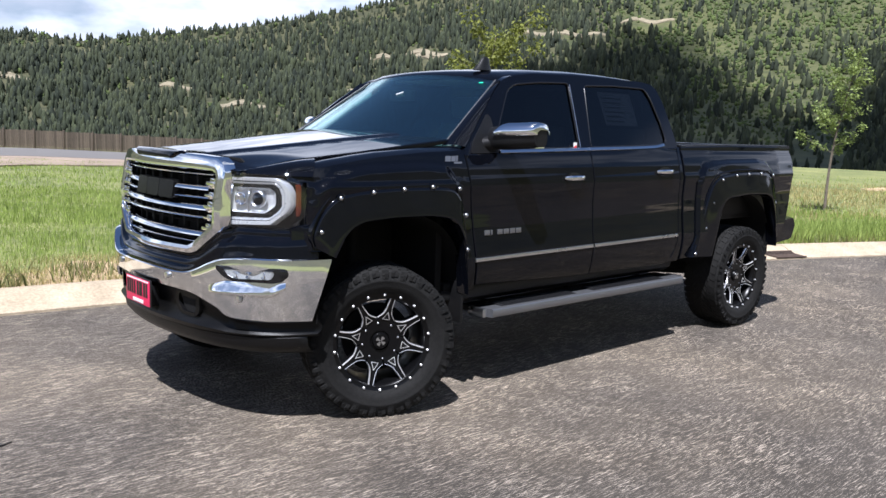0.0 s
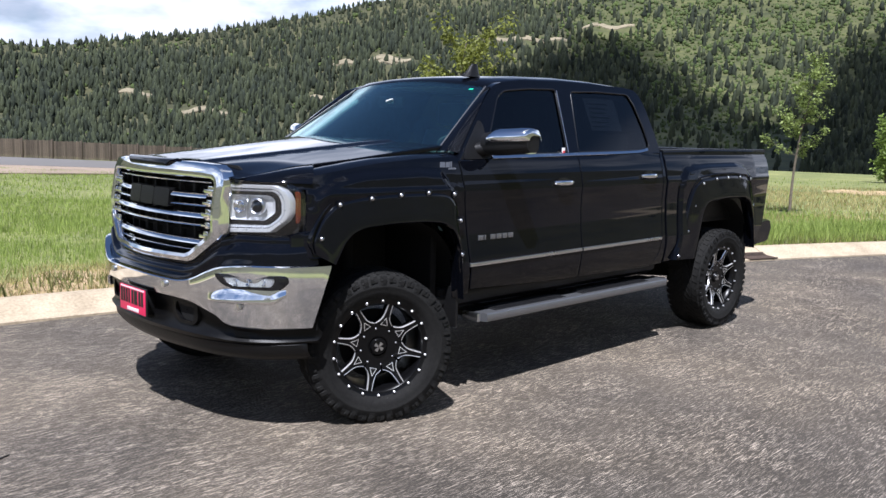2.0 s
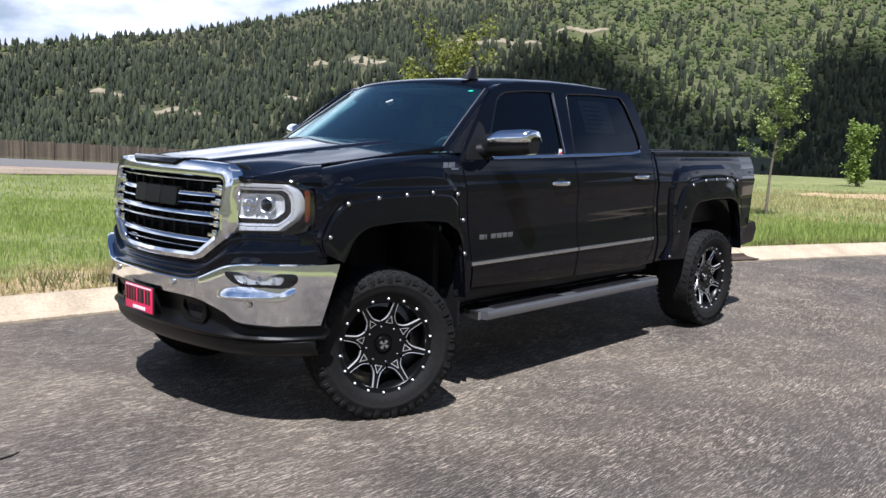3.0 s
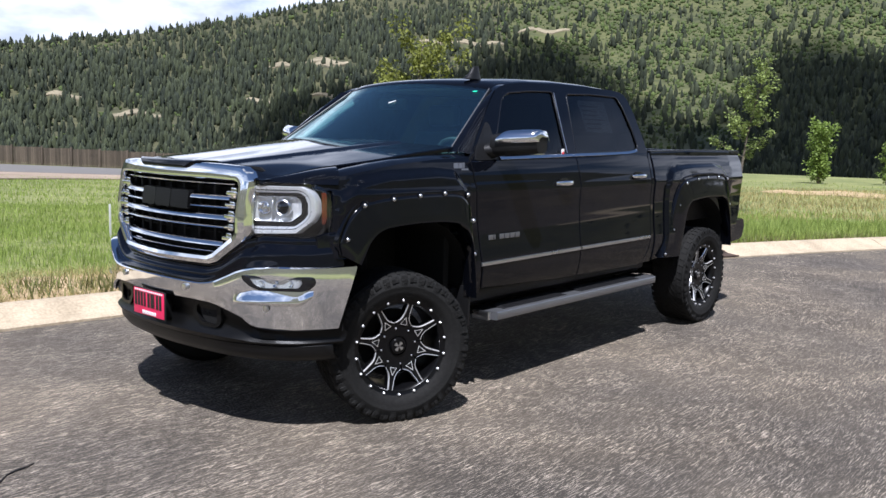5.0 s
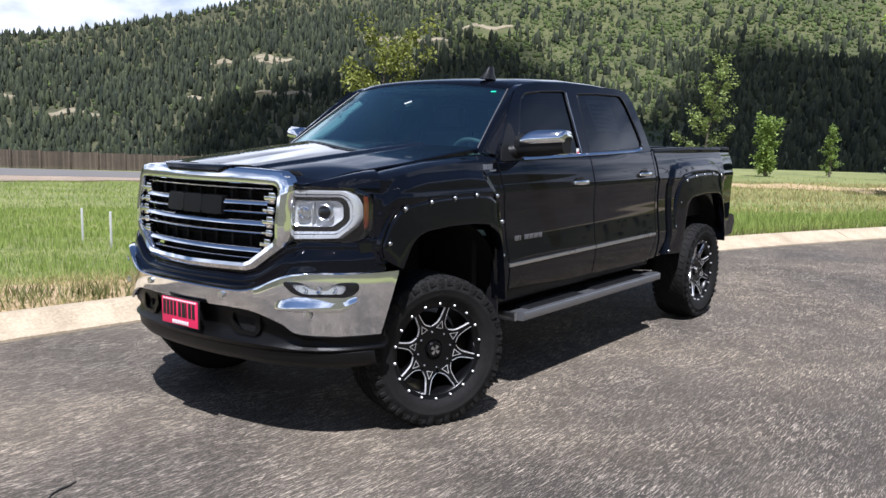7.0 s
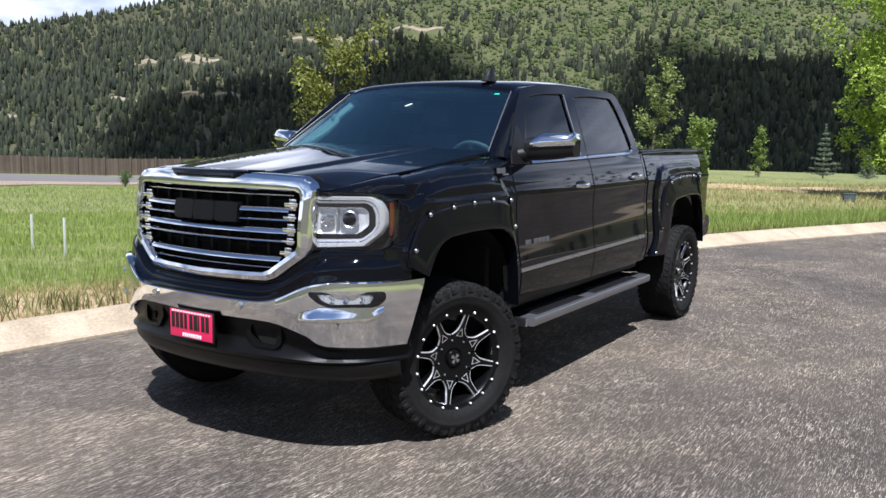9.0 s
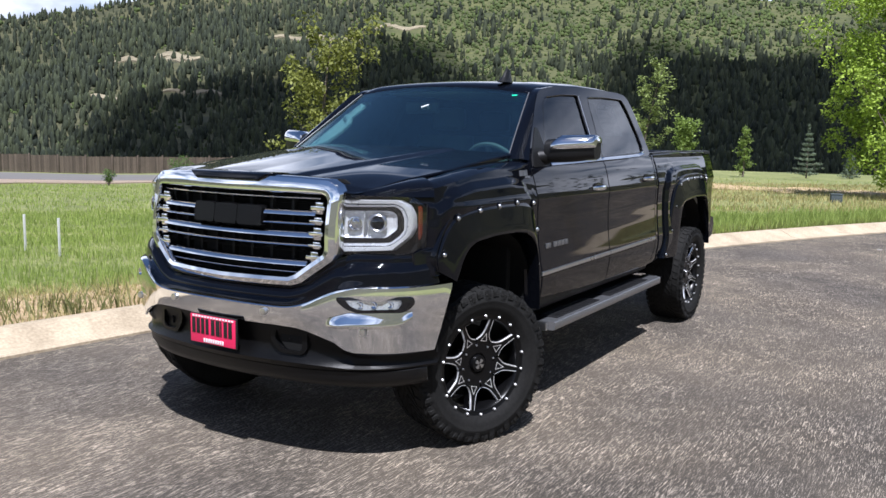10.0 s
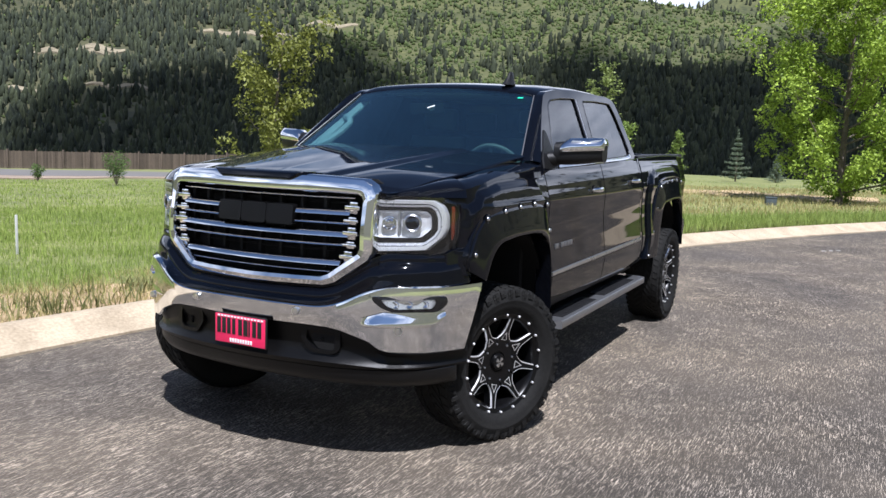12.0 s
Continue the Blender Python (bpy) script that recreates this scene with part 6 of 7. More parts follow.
part("bed_front", box((2.868, -0.86, 0.62), (2.90, 0.86, 1.462), 0.006), "paint", truck)
gate = part("tailgate", box((4.62, -0.795, 0.86), (4.68, 0.795, 1.472), 0.015), "paint", truck, "closed black tailgate")
part("gate_handle", box((4.675, -0.12, 1.22), (4.70, 0.12, 1.28), 0.01), "chrome", gate)
rows = []
for y in np.linspace(-0.915, 0.915, 29):
    e = max(0, (abs(y) - 0.755) / 0.16)
    x1 = 4.880 - 0.13 * e * e
    rows.append([(4.52 - 0.10 * e, y, 0.640 - 0.02 * e), (x1 - 0.06, y, 0.640), (x1 - 0.01, y, 0.655), (x1 + 0.04, y, 0.76), (x1 + 0.01, y, 0.825), (x1 - 0.03, y, 0.835), (4.60, y, 0.825)])
b = bmesh.new()
vs = add_grid(b, rows)
b.faces.new(vs[0])
b.faces.new(vs[-1][::-1])
rear_bumper = part("rear_bumper", b, "gloss_paint", truck, "black rear bumper", sharp=35)
part("hitch", box((4.55, -0.06, 0.50), (4.78, 0.06, 0.62), 0.008), "void", rear_bumper)

# -- under the body --
part("engine_bay", box((-0.62, -0.46, 0.60), (0.45, 0.46, 1.26), 0.02), "void", truck)
part("firewall", box((0.45, -0.84, 0.60), (0.50, 0.84, 1.36), 0.01), "void", truck)
part("under_floor", box((0.50, -0.84, 0.54), (2.82, 0.84, 0.60), 0.01), "void", truck)
part("bed_under", box((2.85, -0.46, 0.62), (4.55, 0.46, 0.86), 0.01), "void", truck)
for s_ in (-1, 1):
    part("frame_rail", box((-0.62, s_ * 0.42 - 0.05, 0.50), (4.60, s_ * 0.42 + 0.05, 0.62), 0.01), "void", truck)
    part("inner_fender", box((-0.40, s_ * 0.66 - 0.20, 1.10), (0.50, s_ * 0.66 + 0.20, 1.26), 0.01), "void", truck)
    part("shock", tube([(0.05, s_ * 0.56, 0.40), (0.10, s_ * 0.52, 1.05)], 0.035, 10), "void", truck)
    part("control_arm", tube([(-0.02, s_ * 0.74, 0.40), (0.05, s_ * 0.40, 0.50)], 0.035, 8), "void", truck)
    part("mud_guard", box((0.575, min(s_ * 0.62, s_ * 0.93), 0.42), (0.595, max(s_ * 0.62, s_ * 0.93), 0.66), 0.004), "plastic", truck)
part("rear_axle", tube([(3.69, -0.74, 0.43), (3.69, 0, 0.43), (3.69, 0.74, 0.43)], [0.05, 0.13, 0.05], 12), "void", truck)
part("exhaust", tube([(2.2, 0.35, 0.50), (3.2, 0.50, 0.52), (4.4, 0.70, 0.55)], 0.04, 10), "void", truck)


# -- wheels --
R_TYRE = 0.412
SPOKE_R, SPOKE_W = [0.084, 0.116, 0.124, 0.132, 0.142, 0.152, 0.166, 0.190, 0.22, 0.248], [0.033, 0.0470, 0.0490, 0.0420, 0.0330, 0.0265, 0.0205, 0.0172, 0.0158, 0.0150]


def tyre_mesh(s):
    prof = [(-0.12, 0.262), (-0.135, 0.275), (-0.148, 0.31), (-0.152, 0.35), (-0.146, 0.382), (-0.136, 0.398), (-0.118, 0.405), (-0.06, 0.406), (0.06, 0.406), (0.118, 0.405), (0.136, 0.398), (0.146, 0.382),
            (0.152, 0.35), (0.1545, 0.345), (0.1545, 0.338), (0.152, 0.333), (0.150, 0.315), (0.143, 0.294), (0.133, 0.281), (0.12, 0.262)]
    return lathe(prof, 72, 0.0, s)


def tread_mesh(s):
    """Staggered tread blocks, with shoulder lugs that reach over the sidewall."""
    bm = bmesh.new()
    n = 46

    def block(a0, a1, y0, y1, skew, h, drop=0.0):
        pts = []
        for y, dz in ((y0, 0.0), (y1, drop)):
            k = skew * (y - y0)
            for a in (a0 + k, a1 + k):
                for r in (0.400 - dz, R_TYRE + h - dz):
                    pts.append((r * math.cos(a), s * y, r * math.sin(a)))
        v = [bm.verts.new(p) for p in pts]
        for f in ((0, 1, 3, 2), (4, 6, 7, 5), (0, 4, 5, 1), (2, 3, 7, 6), (1, 5, 7, 3), (0, 2, 6, 4)):
            bm.faces.new([v[q] for q in f])

    st = 2 * math.pi / n
    for k in range(n):
        a = k * st
        wide = 0.85 if k % 2 else 0.78
        block(a, a + st * wide, 0.085, 0.128, 0.9, 0.0, 0.004)
        block(a + 0.1 * st, a + st * (wide - 0.05), 0.128, 0.1525, 0.0, -0.006 if k % 2 else -0.002, 0.030)
        block(a + 0.5 * st, a + st * (0.5 + wide), -0.128, -0.085, -0.9, 0.0, 0.0)
        block(a + 0.55 * st, a + st * (0.45 + wide), -0.1525, -0.128, 0.0, -0.016, -0.012)
        block(a + 0.2 * st, a + st * 0.82, 0.008, 0.072, 3.0, 0.0)
        block(a + 0.7 * st, a + st * 1.32, -0.072, -0.008, -3.0, 0.0)
        # side biters: long and short lugs that run down the sidewall
        low = 0.048 if k % 2 else 0.030
        block(a + 0.12 * st, a + st * 0.80, 0.146, 0.1540, 0.0, -0.014, low)
        block(a + (0.12 if k % 2 else 0.45) * st, a + st * (0.50 if k % 2 else 0.80), 0.150, 0.1555, 1.5, -0.034, low * 0.4)
    return bm


def wheel(loc, s, steer=0.0, turn=0.0):
    rim = lathe([(-0.11, 0.262), (-0.10, 0.235), (0.02, 0.228), (0.085, 0.232), (0.112, 0.240), (0.118, 0.246), (0.124, 0.270), (0.130, 0.277), (0.126, 0.280), (0.112, 0.272)], 72, 0.0, s)
    w = part("wheel", rim, "rim_black", truck, "black alloy wheel with eight milled spokes and an off road tyre", sharp=30)
    w.location = loc
    w.rotation_euler = (0, 0, radians(steer))
    part("tyre", tyre_mesh(s), "rubber", w, "black off road tyre", sharp=50)
    part("tread", tread_mesh(s), "rubber", w, smooth=False)
    part("brake_disc", lathe([(-0.03, 0.0), (-0.03, 0.19), (-0.01, 0.19), (-0.01, 0.07), (0.03, 0.07), (0.03, 0.0)], 40, 0.0, s), "void", w)
    part("hub", lathe([(-0.03, 0.122), (0.066, 0.122), (0.080, 0.117), (0.079, 0.085), (0.076, 0.055), (0.070, 0.050), (0.070, 0.0)], 40, 0.0, s), "rim_black", w)
    part("hub_cap", lathe([(0.058, 0.046), (0.082, 0.045), (0.090, 0.040), (0.092, 0.0)], 32, 0.0, s), "rim_black", w)
    for k in range(4):
        a = math.pi / 4 + k * math.pi / 2 + turn
        b = bmesh.new()
        pts = [(0.004, -0.003), (0.025, -0.010), (0.028, 0.0), (0.025, 0.010), (0.004, 0.003)]
        lo = [b.verts.new((r * math.cos(a) - t * math.sin(a), s * 0.091, r * math.sin(a) + t * math.cos(a))) for r, t in pts]
        hi = [b.verts.new((r * math.cos(a) - t * math.sin(a), s * 0.095, r * math.sin(a) + t * math.cos(a))) for r, t in pts]
        b.faces.new(hi)
        for q in range(5):
            b.faces.new((lo[q], lo[(q + 1) % 5], hi[(q + 1) % 5], hi[q]))
        part("cap_mark", b, "satin", w)
    for k in range(8):
        a0 = (k + 0.5) * math.pi / 4 + turn

        def at(r, t, o):
            return (r * math.cos(a0) - t * math.sin(a0), s * o, r * math.sin(a0) + t * math.cos(a0))

        # spoke: narrow blade from the rim that forks round a pocket near the hub
        face = lambda r: 0.076 + 0.040 * ((r - 0.08) / 0.16)
        rr = np.array([0.084, 0.100, 0.115, 0.126, 0.134, 0.142, 0.152, 0.164, 0.180, 0.205, 0.228, 0.248])
        hw = np.interp(rr, SPOKE_R, SPOKE_W)
        b = bmesh.new()
        rows = [[at(r, -w_, face(r) - 0.055), at(r, -w_, face(r) - 0.008), at(r, -w_ + 0.005, face(r)), at(r, 0, face(r) - 0.003), at(r, w_ - 0.005, face(r)), at(r, w_, face(r) - 0.008), at(r, w_, face(r) - 0.055)] for r, w_ in zip(rr, hw)]
        add_grid(b, rows)
        part("spoke", b, "rim_black", w, sharp=30)
        for sg in (-1, 1):
            r2 = np.array([0.124, 0.128, 0.134, 0.142, 0.152, 0.164, 0.180, 0.205, 0.240])
            h2 = np.interp(r2, SPOKE_R, SPOKE_W)
            b = bmesh.new()
            pts = [[at(r, sg * (w_ - 0.0052), face(r) + 0.0008), at(r, sg * (w_ - 0.0026), face(r) + 0.0014), at(r, sg * (w_ + 0.0012), face(r) - 0.0065)] for r, w_ in zip(r2, h2)]
            add_grid(b, pts)
            part("milled_edge", b, "milled", w)
        tri_o, tri_i = [(0.166, 0.0), (0.120, 0.0215), (0.120, -0.0215)], [(0.158, 0.0), (0.1228, 0.0172), (0.1228, -0.0172)]
        b = bmesh.new()
        add_grid(b, [[at(r, t, face(r) + 0.0012) for r, t in tri_o], [at(r, t, face(r) + 0.0016) for r, t in tri_i], [at(r, t, face(r) - 0.012) for r, t in tri_i]], close_v=True)
        part("milled_pocket", b, "milled", w)
        b = bmesh.new()
        b.faces.new([b.verts.new(at(r, t, face(r) + 0.0006)) for r, t in tri_i])
        part("pocket_floor", b, "void", w)
        b = lathe([(0.060, 0.0055), (0.086, 0.0055), (0.088, 0.003), (0.088, 0.0)], 8, 0.0, s)
        bmesh.ops.translate(b, verts=b.verts, vec=(0.100 * math.cos(a0 + 0.39), 0, 0.100 * math.sin(a0 + 0.39)))
        part("hub_bolt", b, "satin", w)
    for k in range(18):
        a = 2 * math.pi * (k + 0.415) / 18
        b = lathe([(0.118, 0.0072), (0.130, 0.0072), (0.1335, 0.004), (0.134, 0.0)], 8, 0.0, s)
        bmesh.ops.translate(b, verts=b.verts, vec=(0.261 * math.cos(a), 0, 0.261 * math.sin(a)))
        part("rim_bolt", b, "milled", w)
    return w


wheel((0.024, -0.846, 0.400), -1, -23, radians(9))
wheel((3.69, -0.880, 0.408), -1)
wheel((-0.030, 0.910, 0.405), 1, -23)
wheel((3.69, 0.945, 0.408), 1)


# -- inside the cab --
rows = []
for y in np.linspace(-0.76, 0.76, 21):
    hump = 0.032 * math.exp(-((y + 0.36) / 0.20) ** 4)
    rows.append([(0.62 + 0.10 * y * y, y, 1.30), (0.60 + 0.14 * y * y, y, 1.43), (0.74, y, 1.452 + hump * 0.7), (0.92, y, 1.445 + hump), (1.00, y, 1.39 + hump * 0.6), (0.98, y, 1.20), (0.92, y, 0.95)])
b = bmesh.new()
add_grid(b, rows)
dash = part("dashboard", b, "dash", truck, "grey dashboard", sharp=40)
part("screen_pad", box((0.93, -0.10, 1.22), (0.985, 0.14, 1.36), 0.01), "gloss_plastic", dash)
wc, wax = Vector((1.16, -0.37, 1.372)), Vector((-0.86, 0, -0.5)).normalized()
e1 = Vector((0, 1, 0))
e2 = wax.cross(e1)
ring = [wc + (math.cos(a) * e1 + math.sin(a) * e2) * 0.180 for a in (2 * math.pi * k / 32 for k in range(33))]
b = tube(ring, 0.014, 8)
steer = part("steering_wheel", b, "dash", truck, "dark steering wheel")
for a in (0.0, math.pi, -math.pi / 2):
    part("wheel_spoke", tube([wc, wc + (math.cos(a) * e1 + math.sin(a) * e2) * 0.18], [0.03, 0.014], 6), "dash", steer)
part("column", tube([wc, wc + wax * 0.22], [0.05, 0.06], 10), "dash", steer)


def seat(x, y, w, name="seat"):
    b = box((x, y - w / 2, 0.86), (x + 0.50, y + w / 2, 1.04), 0.05)
    st = part(name, b, "seat", truck, "dark grey leather seat")
    rows = []
    for v in np.linspace(0, 1, 8):
        z, lean_ = 1.0 + 0.58 * v, 0.46 + 0.16 * v
        th = 0.09 - 0.03 * v
        hw = w / 2 * (1 - 0.18 * v ** 2)
        rows.append([(x + lean_ + (-th if abs(math.cos(a)) < 2 and math.sin(a) < 0 else th) * abs(math.sin(a)) ** 0.5, y + hw * (1 if math.cos(a) > 0 else -1) * abs(math.cos(a)) ** 0.5, z) for a in (2 * math.pi * q / 16 for q in range(16))])
    b = bmesh.new()
    vs = add_grid(b, rows, close_v=True)
    b.faces.new(vs[-1][::-1])
    part("backrest", b, "seat", st, sharp=60)
    hb = box((x + 0.60, y - 0.13, 1.62), (x + 0.70, y + 0.13, 1.79), 0.035)
    part("headrest", hb, "seat", st, sharp=60)


for y in (-0.38, 0.38):
    seat(1.22, y, 0.54)
for y in (-0.42, 0.42):
    seat(2.05, y, 0.62, "rear_seat")
part("headliner", box((1.28, -0.55, 1.865), (2.65, 0.55, 1.88), 0.004), "seat_light", truck)
part("cab_floor", box((0.52, -0.84, 0.60), (2.80, 0.84, 0.64), 0.004), "void", truck)
for s_ in (-1, 1):
    part("door_card", box((0.66, min(s_ * 0.80, s_ * 0.86), 0.64), (2.78, max(s_ * 0.80, s_ * 0.86), 1.42), 0.01), "dash", truck)
for s_ in (-1, 1):
    rows = []
    for v in np.linspace(0.06, 0.97, 12):
        hw = 0.80 + (0.645 - 0.80) * v
        rows.append([tuple(Vector(screen(v, s_ * (hw - 0.012 - 0.075 * k * (1 - 0.55 * v)))) + Vector((0.035 + 0.05 * k, 0, -0.035))) for k in ((0.0, 0.1, 0.2, 0.25) if s_ < 0 else (0.0, 0.35, 0.7, 1.0))])
    b = shell(bmesh.new(), np.array(rows), np.array([0.01, 0, -0.01]), 0.0)
    part("pillar_trim", b, "seat_light", truck, "light grey pillar trim inside the cab", sharp=60)
grip = []
for v, inset in ((0.14, 0.02), (0.19, 0.085), (0.26, 0.140), (0.42, 0.150), (0.56, 0.135), (0.63, 0.085), (0.68, 0.02)):
    grip.append(Vector(screen(v, 0.80 + (0.645 - 0.80) * v - 0.02 - inset)) + Vector((0.055, 0, -0.035)))
part("grab_handle", tube(grip, [0.028, 0.024, 0.021, 0.021, 0.021, 0.023, 0.027], 8), "seat_light", truck, "light grey grab handle on the pillar")
part("inner_mirror", box((0.875, -0.12, 1.715), (0.90, 0.12, 1.785), 0.01), "plastic", truck)

# stickers
def on_screen(y, z, w, h, mat, nm, label, tilt=0.0):
    v = (z - (1.470 - 0.03 * (y / 0.8) ** 2)) / (1.893 - 0.045 * (y / 0.64) ** 2 - (1.470 - 0.03 * (y / 0.8) ** 2))
    c = Vector(screen(v, y)) + Vector((-0.004, 0, 0.004))
    up = (Vector(screen(v + 0.1, y)) - Vector(screen(v - 0.1, y))).normalized()
    side = Vector((0, 1, 0))
    side = side * math.cos(tilt) + up * math.sin(tilt)
    up2 = side.cross(Vector((-0.5, 0, 0.86))).normalized()
    b = bmesh.new()
    rows = [[c + side * a * w / 2 + up2 * k * h / 2 for a in (-1, 1)] for k in (-1, 1)]
    shell(b, np.array([[tuple(p) for p in r] for r in rows]), np.array([0.001, 0, -0.0015]), 0)
    part(nm, b, mat, windscreen, label)


on_screen(-0.067, 1.758, 0.050, 0.011, "white", "sticker", "small white paper sticker", -0.7)
on_screen(-0.566, 1.832, 0.035, 0.014, "green_print", "sticker", "small green sticker")
b = box((1.615, -0.866, 1.432), (1.645, -0.862, 1.478), 0.001)
part("tag", b, "white", truck, "small white and red tag on the window")
part("tag", box((1.618, -0.868, 1.436), (1.642, -0.864, 1.458), 0.001), "red_print", truck, "red print on the tag")
b = sheet([(2.08, 1.60), (2.46, 1.60), (2.46, 1.83), (2.08, 1.83)], [], lambda u, v: (u, -(wg(v) - 0.030), v), (0, 0.001, 0))
label_sheet = part("window_sheet", b, "white", truck, "white paper sheet behind the rear side window")
for k in range(6):
    z0 = 1.625 + 0.032 * k
    b = sheet([(2.11, z0), (2.30 + 0.02 * (k % 3), z0), (2.30 + 0.02 * (k % 3), z0 + 0.008), (2.11, z0 + 0.008)], [], lambda u, v: (u, -(wg(v) - 0.0285), v), (0, 0.001, 0))
    part("print_line", b, "black_print", label_sheet)


# the body is wider than its half tables by a few centimetres: it grows towards the passenger's side
def widen(ob):
    me = ob.data
    co = np.empty(len(me.vertices) * 3, np.float32)
    me.vertices.foreach_get("co", co)
    co = co.reshape(-1, 3)
    co[:, 1] += 0.0355 * np.maximum(0, co[:, 1] + 0.93)
    me.vertices.foreach_set("co", co.ravel())
    me.update()


for body in truck.children:
    if not body.name.startswith("wheel") or body.name.startswith("wheel_house"):
        for ob in (body, *body.children):
            widen(ob)


# ---- plants by the road ----
def blades(name, x, y, h, w, mat, label, lean=0.35):
    k = len(x)
    z = ground_z(x, y) - 0.02
    a = rng.uniform(0, 2 * np.pi, k)
    dx, dy = np.cos(a) * w / 2, np.sin(a) * w / 2
    la, lm = rng.uniform(0, 2 * np.pi, k), h * lean * rng.uniform(0.2, 1.0, k)
    mx, my = np.cos(la) * lm, np.sin(la) * lm
    p = np.stack([np.stack([x - dx, y - dy, z], -1), np.stack([x + dx, y + dy, z], -1),
                  np.stack([x + dx * 0.6 + mx * 0.4, y + dy * 0.6 + my * 0.4, z + h * 0.6], -1), np.stack([x - dx * 0.6 + mx * 0.4, y - dy * 0.6 + my * 0.4, z + h * 0.6], -1),
                  np.stack([x + mx, y + my, z + h], -1)], 1)
    f3 = np.array([(0, 1, 2), (0, 2, 3), (3, 2, 4)])
    faces = (f3[None] + (np.arange(k) * 5)[:, None, None]).reshape(-1, 3)
    return tagged(raw(name, p.reshape(-1, 3), faces, mat), label, "grass", kind="stuff")


def verge_points(count, x0, x1, d0, d1, power=1.0):
    x = rng.uniform(x0, x1, count)
    d = d0 + (d1 - d0) * rng.uniform(0, 1, count) ** power
    return x, kerb_y(x) + 0.5 + d


def patchy(x, y, f, lo, hi):
    return np.clip((0.5 + 0.5 * wobble(x * 3.1 + 2, y, f, f * 2.2) - lo) / (hi - lo), 0, 1)


def grass_field():
    # green sward, thinning with distance; drier along the kerb
    x, y = verge_points(180000, -4, 15, 0.35, 13, 1.6)
    ok = rng.uniform(0, 1, len(x)) < 0.12 + 0.88 * np.clip((y - kerb_y(x) - 1.55 - 0.3 * wobble(x * 2, y, 1.1, 0.4)) / 0.5, 0, 1)
    x, y = x[ok], y[ok]
    blades("grass", x, y, rng.uniform(0.04, 0.12, len(x)) * (0.8 + 0.6 * patchy(x, y, 0.9, 0.3, 0.8)), rng.uniform(0.005, 0.012, len(x)), "grass", "tall green meadow grass in the field")
    x, y = verge_points(110000, -8, 44, 5, 40, 1.3)
    az_, rr = polar(x, y)
    ok = (rr < 62) & ~((az_ < 33) & (rr > 22) & (rng.uniform(0, 1, len(x)) < 0.85))
    x, y = x[ok], y[ok]
    blades("grass", x, y, rng.uniform(0.05, 0.14, len(x)), rng.uniform(0.012, 0.03, len(x)), "grass", "green meadow grass further out in the field")
    x, y = verge_points(120000, -4, 22, 0.0, 1.5, 1.15)
    ok = rng.uniform(0, 1, len(x)) < 0.30 + 0.6 * patchy(x, y, 1.1, 0.25, 0.65)
    blades("dry_grass", x[ok], y[ok], rng.uniform(0.02, 0.10, ok.sum()), rng.uniform(0.004, 0.010, ok.sum()), "dry_grass", "dry straw coloured grass along the kerb", 0.9)
    x, y = verge_points(95000, 6, 50, 2.2, 24, 1.1)
    az_, rr = polar(x, y)
    ok = (rng.uniform(0, 1, len(x)) < 0.75 * patchy(x * 0.4, y, 0.8, 0.25, 0.70) + 0.6 * np.clip((rr - 19) / 6, 0, 1)) & (rr < 64) & (az_ < 38) & ~((rr > 31.5) & (rr < 36.5) & (rng.uniform(0, 1, len(x)) < 0.6))
    blades("dry_grass", x[ok], y[ok], rng.uniform(0.06, 0.18, ok.sum()), rng.uniform(0.012, 0.03, ok.sum()), "dry_grass", "dry straw coloured patches in the field", 0.6)
    x, y = verge_points(16000, -4, 18, 0.0, 0.75, 1.3)
    ok = rng.uniform(0, 1, len(x)) < 0.15 + 0.85 * patchy(x + 9, y, 1.7, 0.45, 0.75)
    blades("weeds", x[ok], y[ok], rng.uniform(0.05, 0.20, ok.sum()), rng.uniform(0.010, 0.022, ok.sum()), "weed", "low green weeds beside the kerb", 0.7)
    x, y = verge_points(26000, 6.5, 24, 0.1, 2.6, 1.2)
    blades("verge_grass", x, y, rng.uniform(0.10, 0.30, len(x)), rng.uniform(0.008, 0.02, len(x)), "grass", "lush green grass right behind the kerb", 0.5)


grass_field()


def leaf_cloud(centres, radii, count, size, droop=0.2):
    """Many small folded leaves scattered in clumps. Returns vertices and faces."""
    which = rng.integers(0, len(centres), count)
    c, rad = np.asarray(centres)[which], np.asarray(radii)[which]
    d = rng.normal(0, 1, (count, 3))
    d /= np.linalg.norm(d, axis=1, keepdims=True)
    p = c + d * (rad * rng.uniform(0.15, 1.0, count) ** 0.6)[:, None]
    a = rng.normal(0, 1, (count, 3))
    a[:, 2] = a[:, 2] * 0.5 - droop
    a /= np.linalg.norm(a, axis=1, keepdims=True)
    b = np.cross(a, rng.normal(0, 1, (count, 3)))
    b /= np.linalg.norm(b, axis=1, keepdims=True) + 1e-9
    n = np.cross(a, b)
    s = (size * rng.uniform(0.6, 1.35, count))[:, None]
    v = np.stack([p, p + a * s * 0.5 + b * s * 0.28 + n * s * 0.08, p + a * s, p + a * s * 0.5 - b * s * 0.28 + n * s * 0.08], 1)
    f = np.array([(0, 1, 2), (0, 2, 3)])
    return v.reshape(-1, 3), (f[None] + (np.arange(count) * 4)[:, None, None]).reshape(-1, 3)


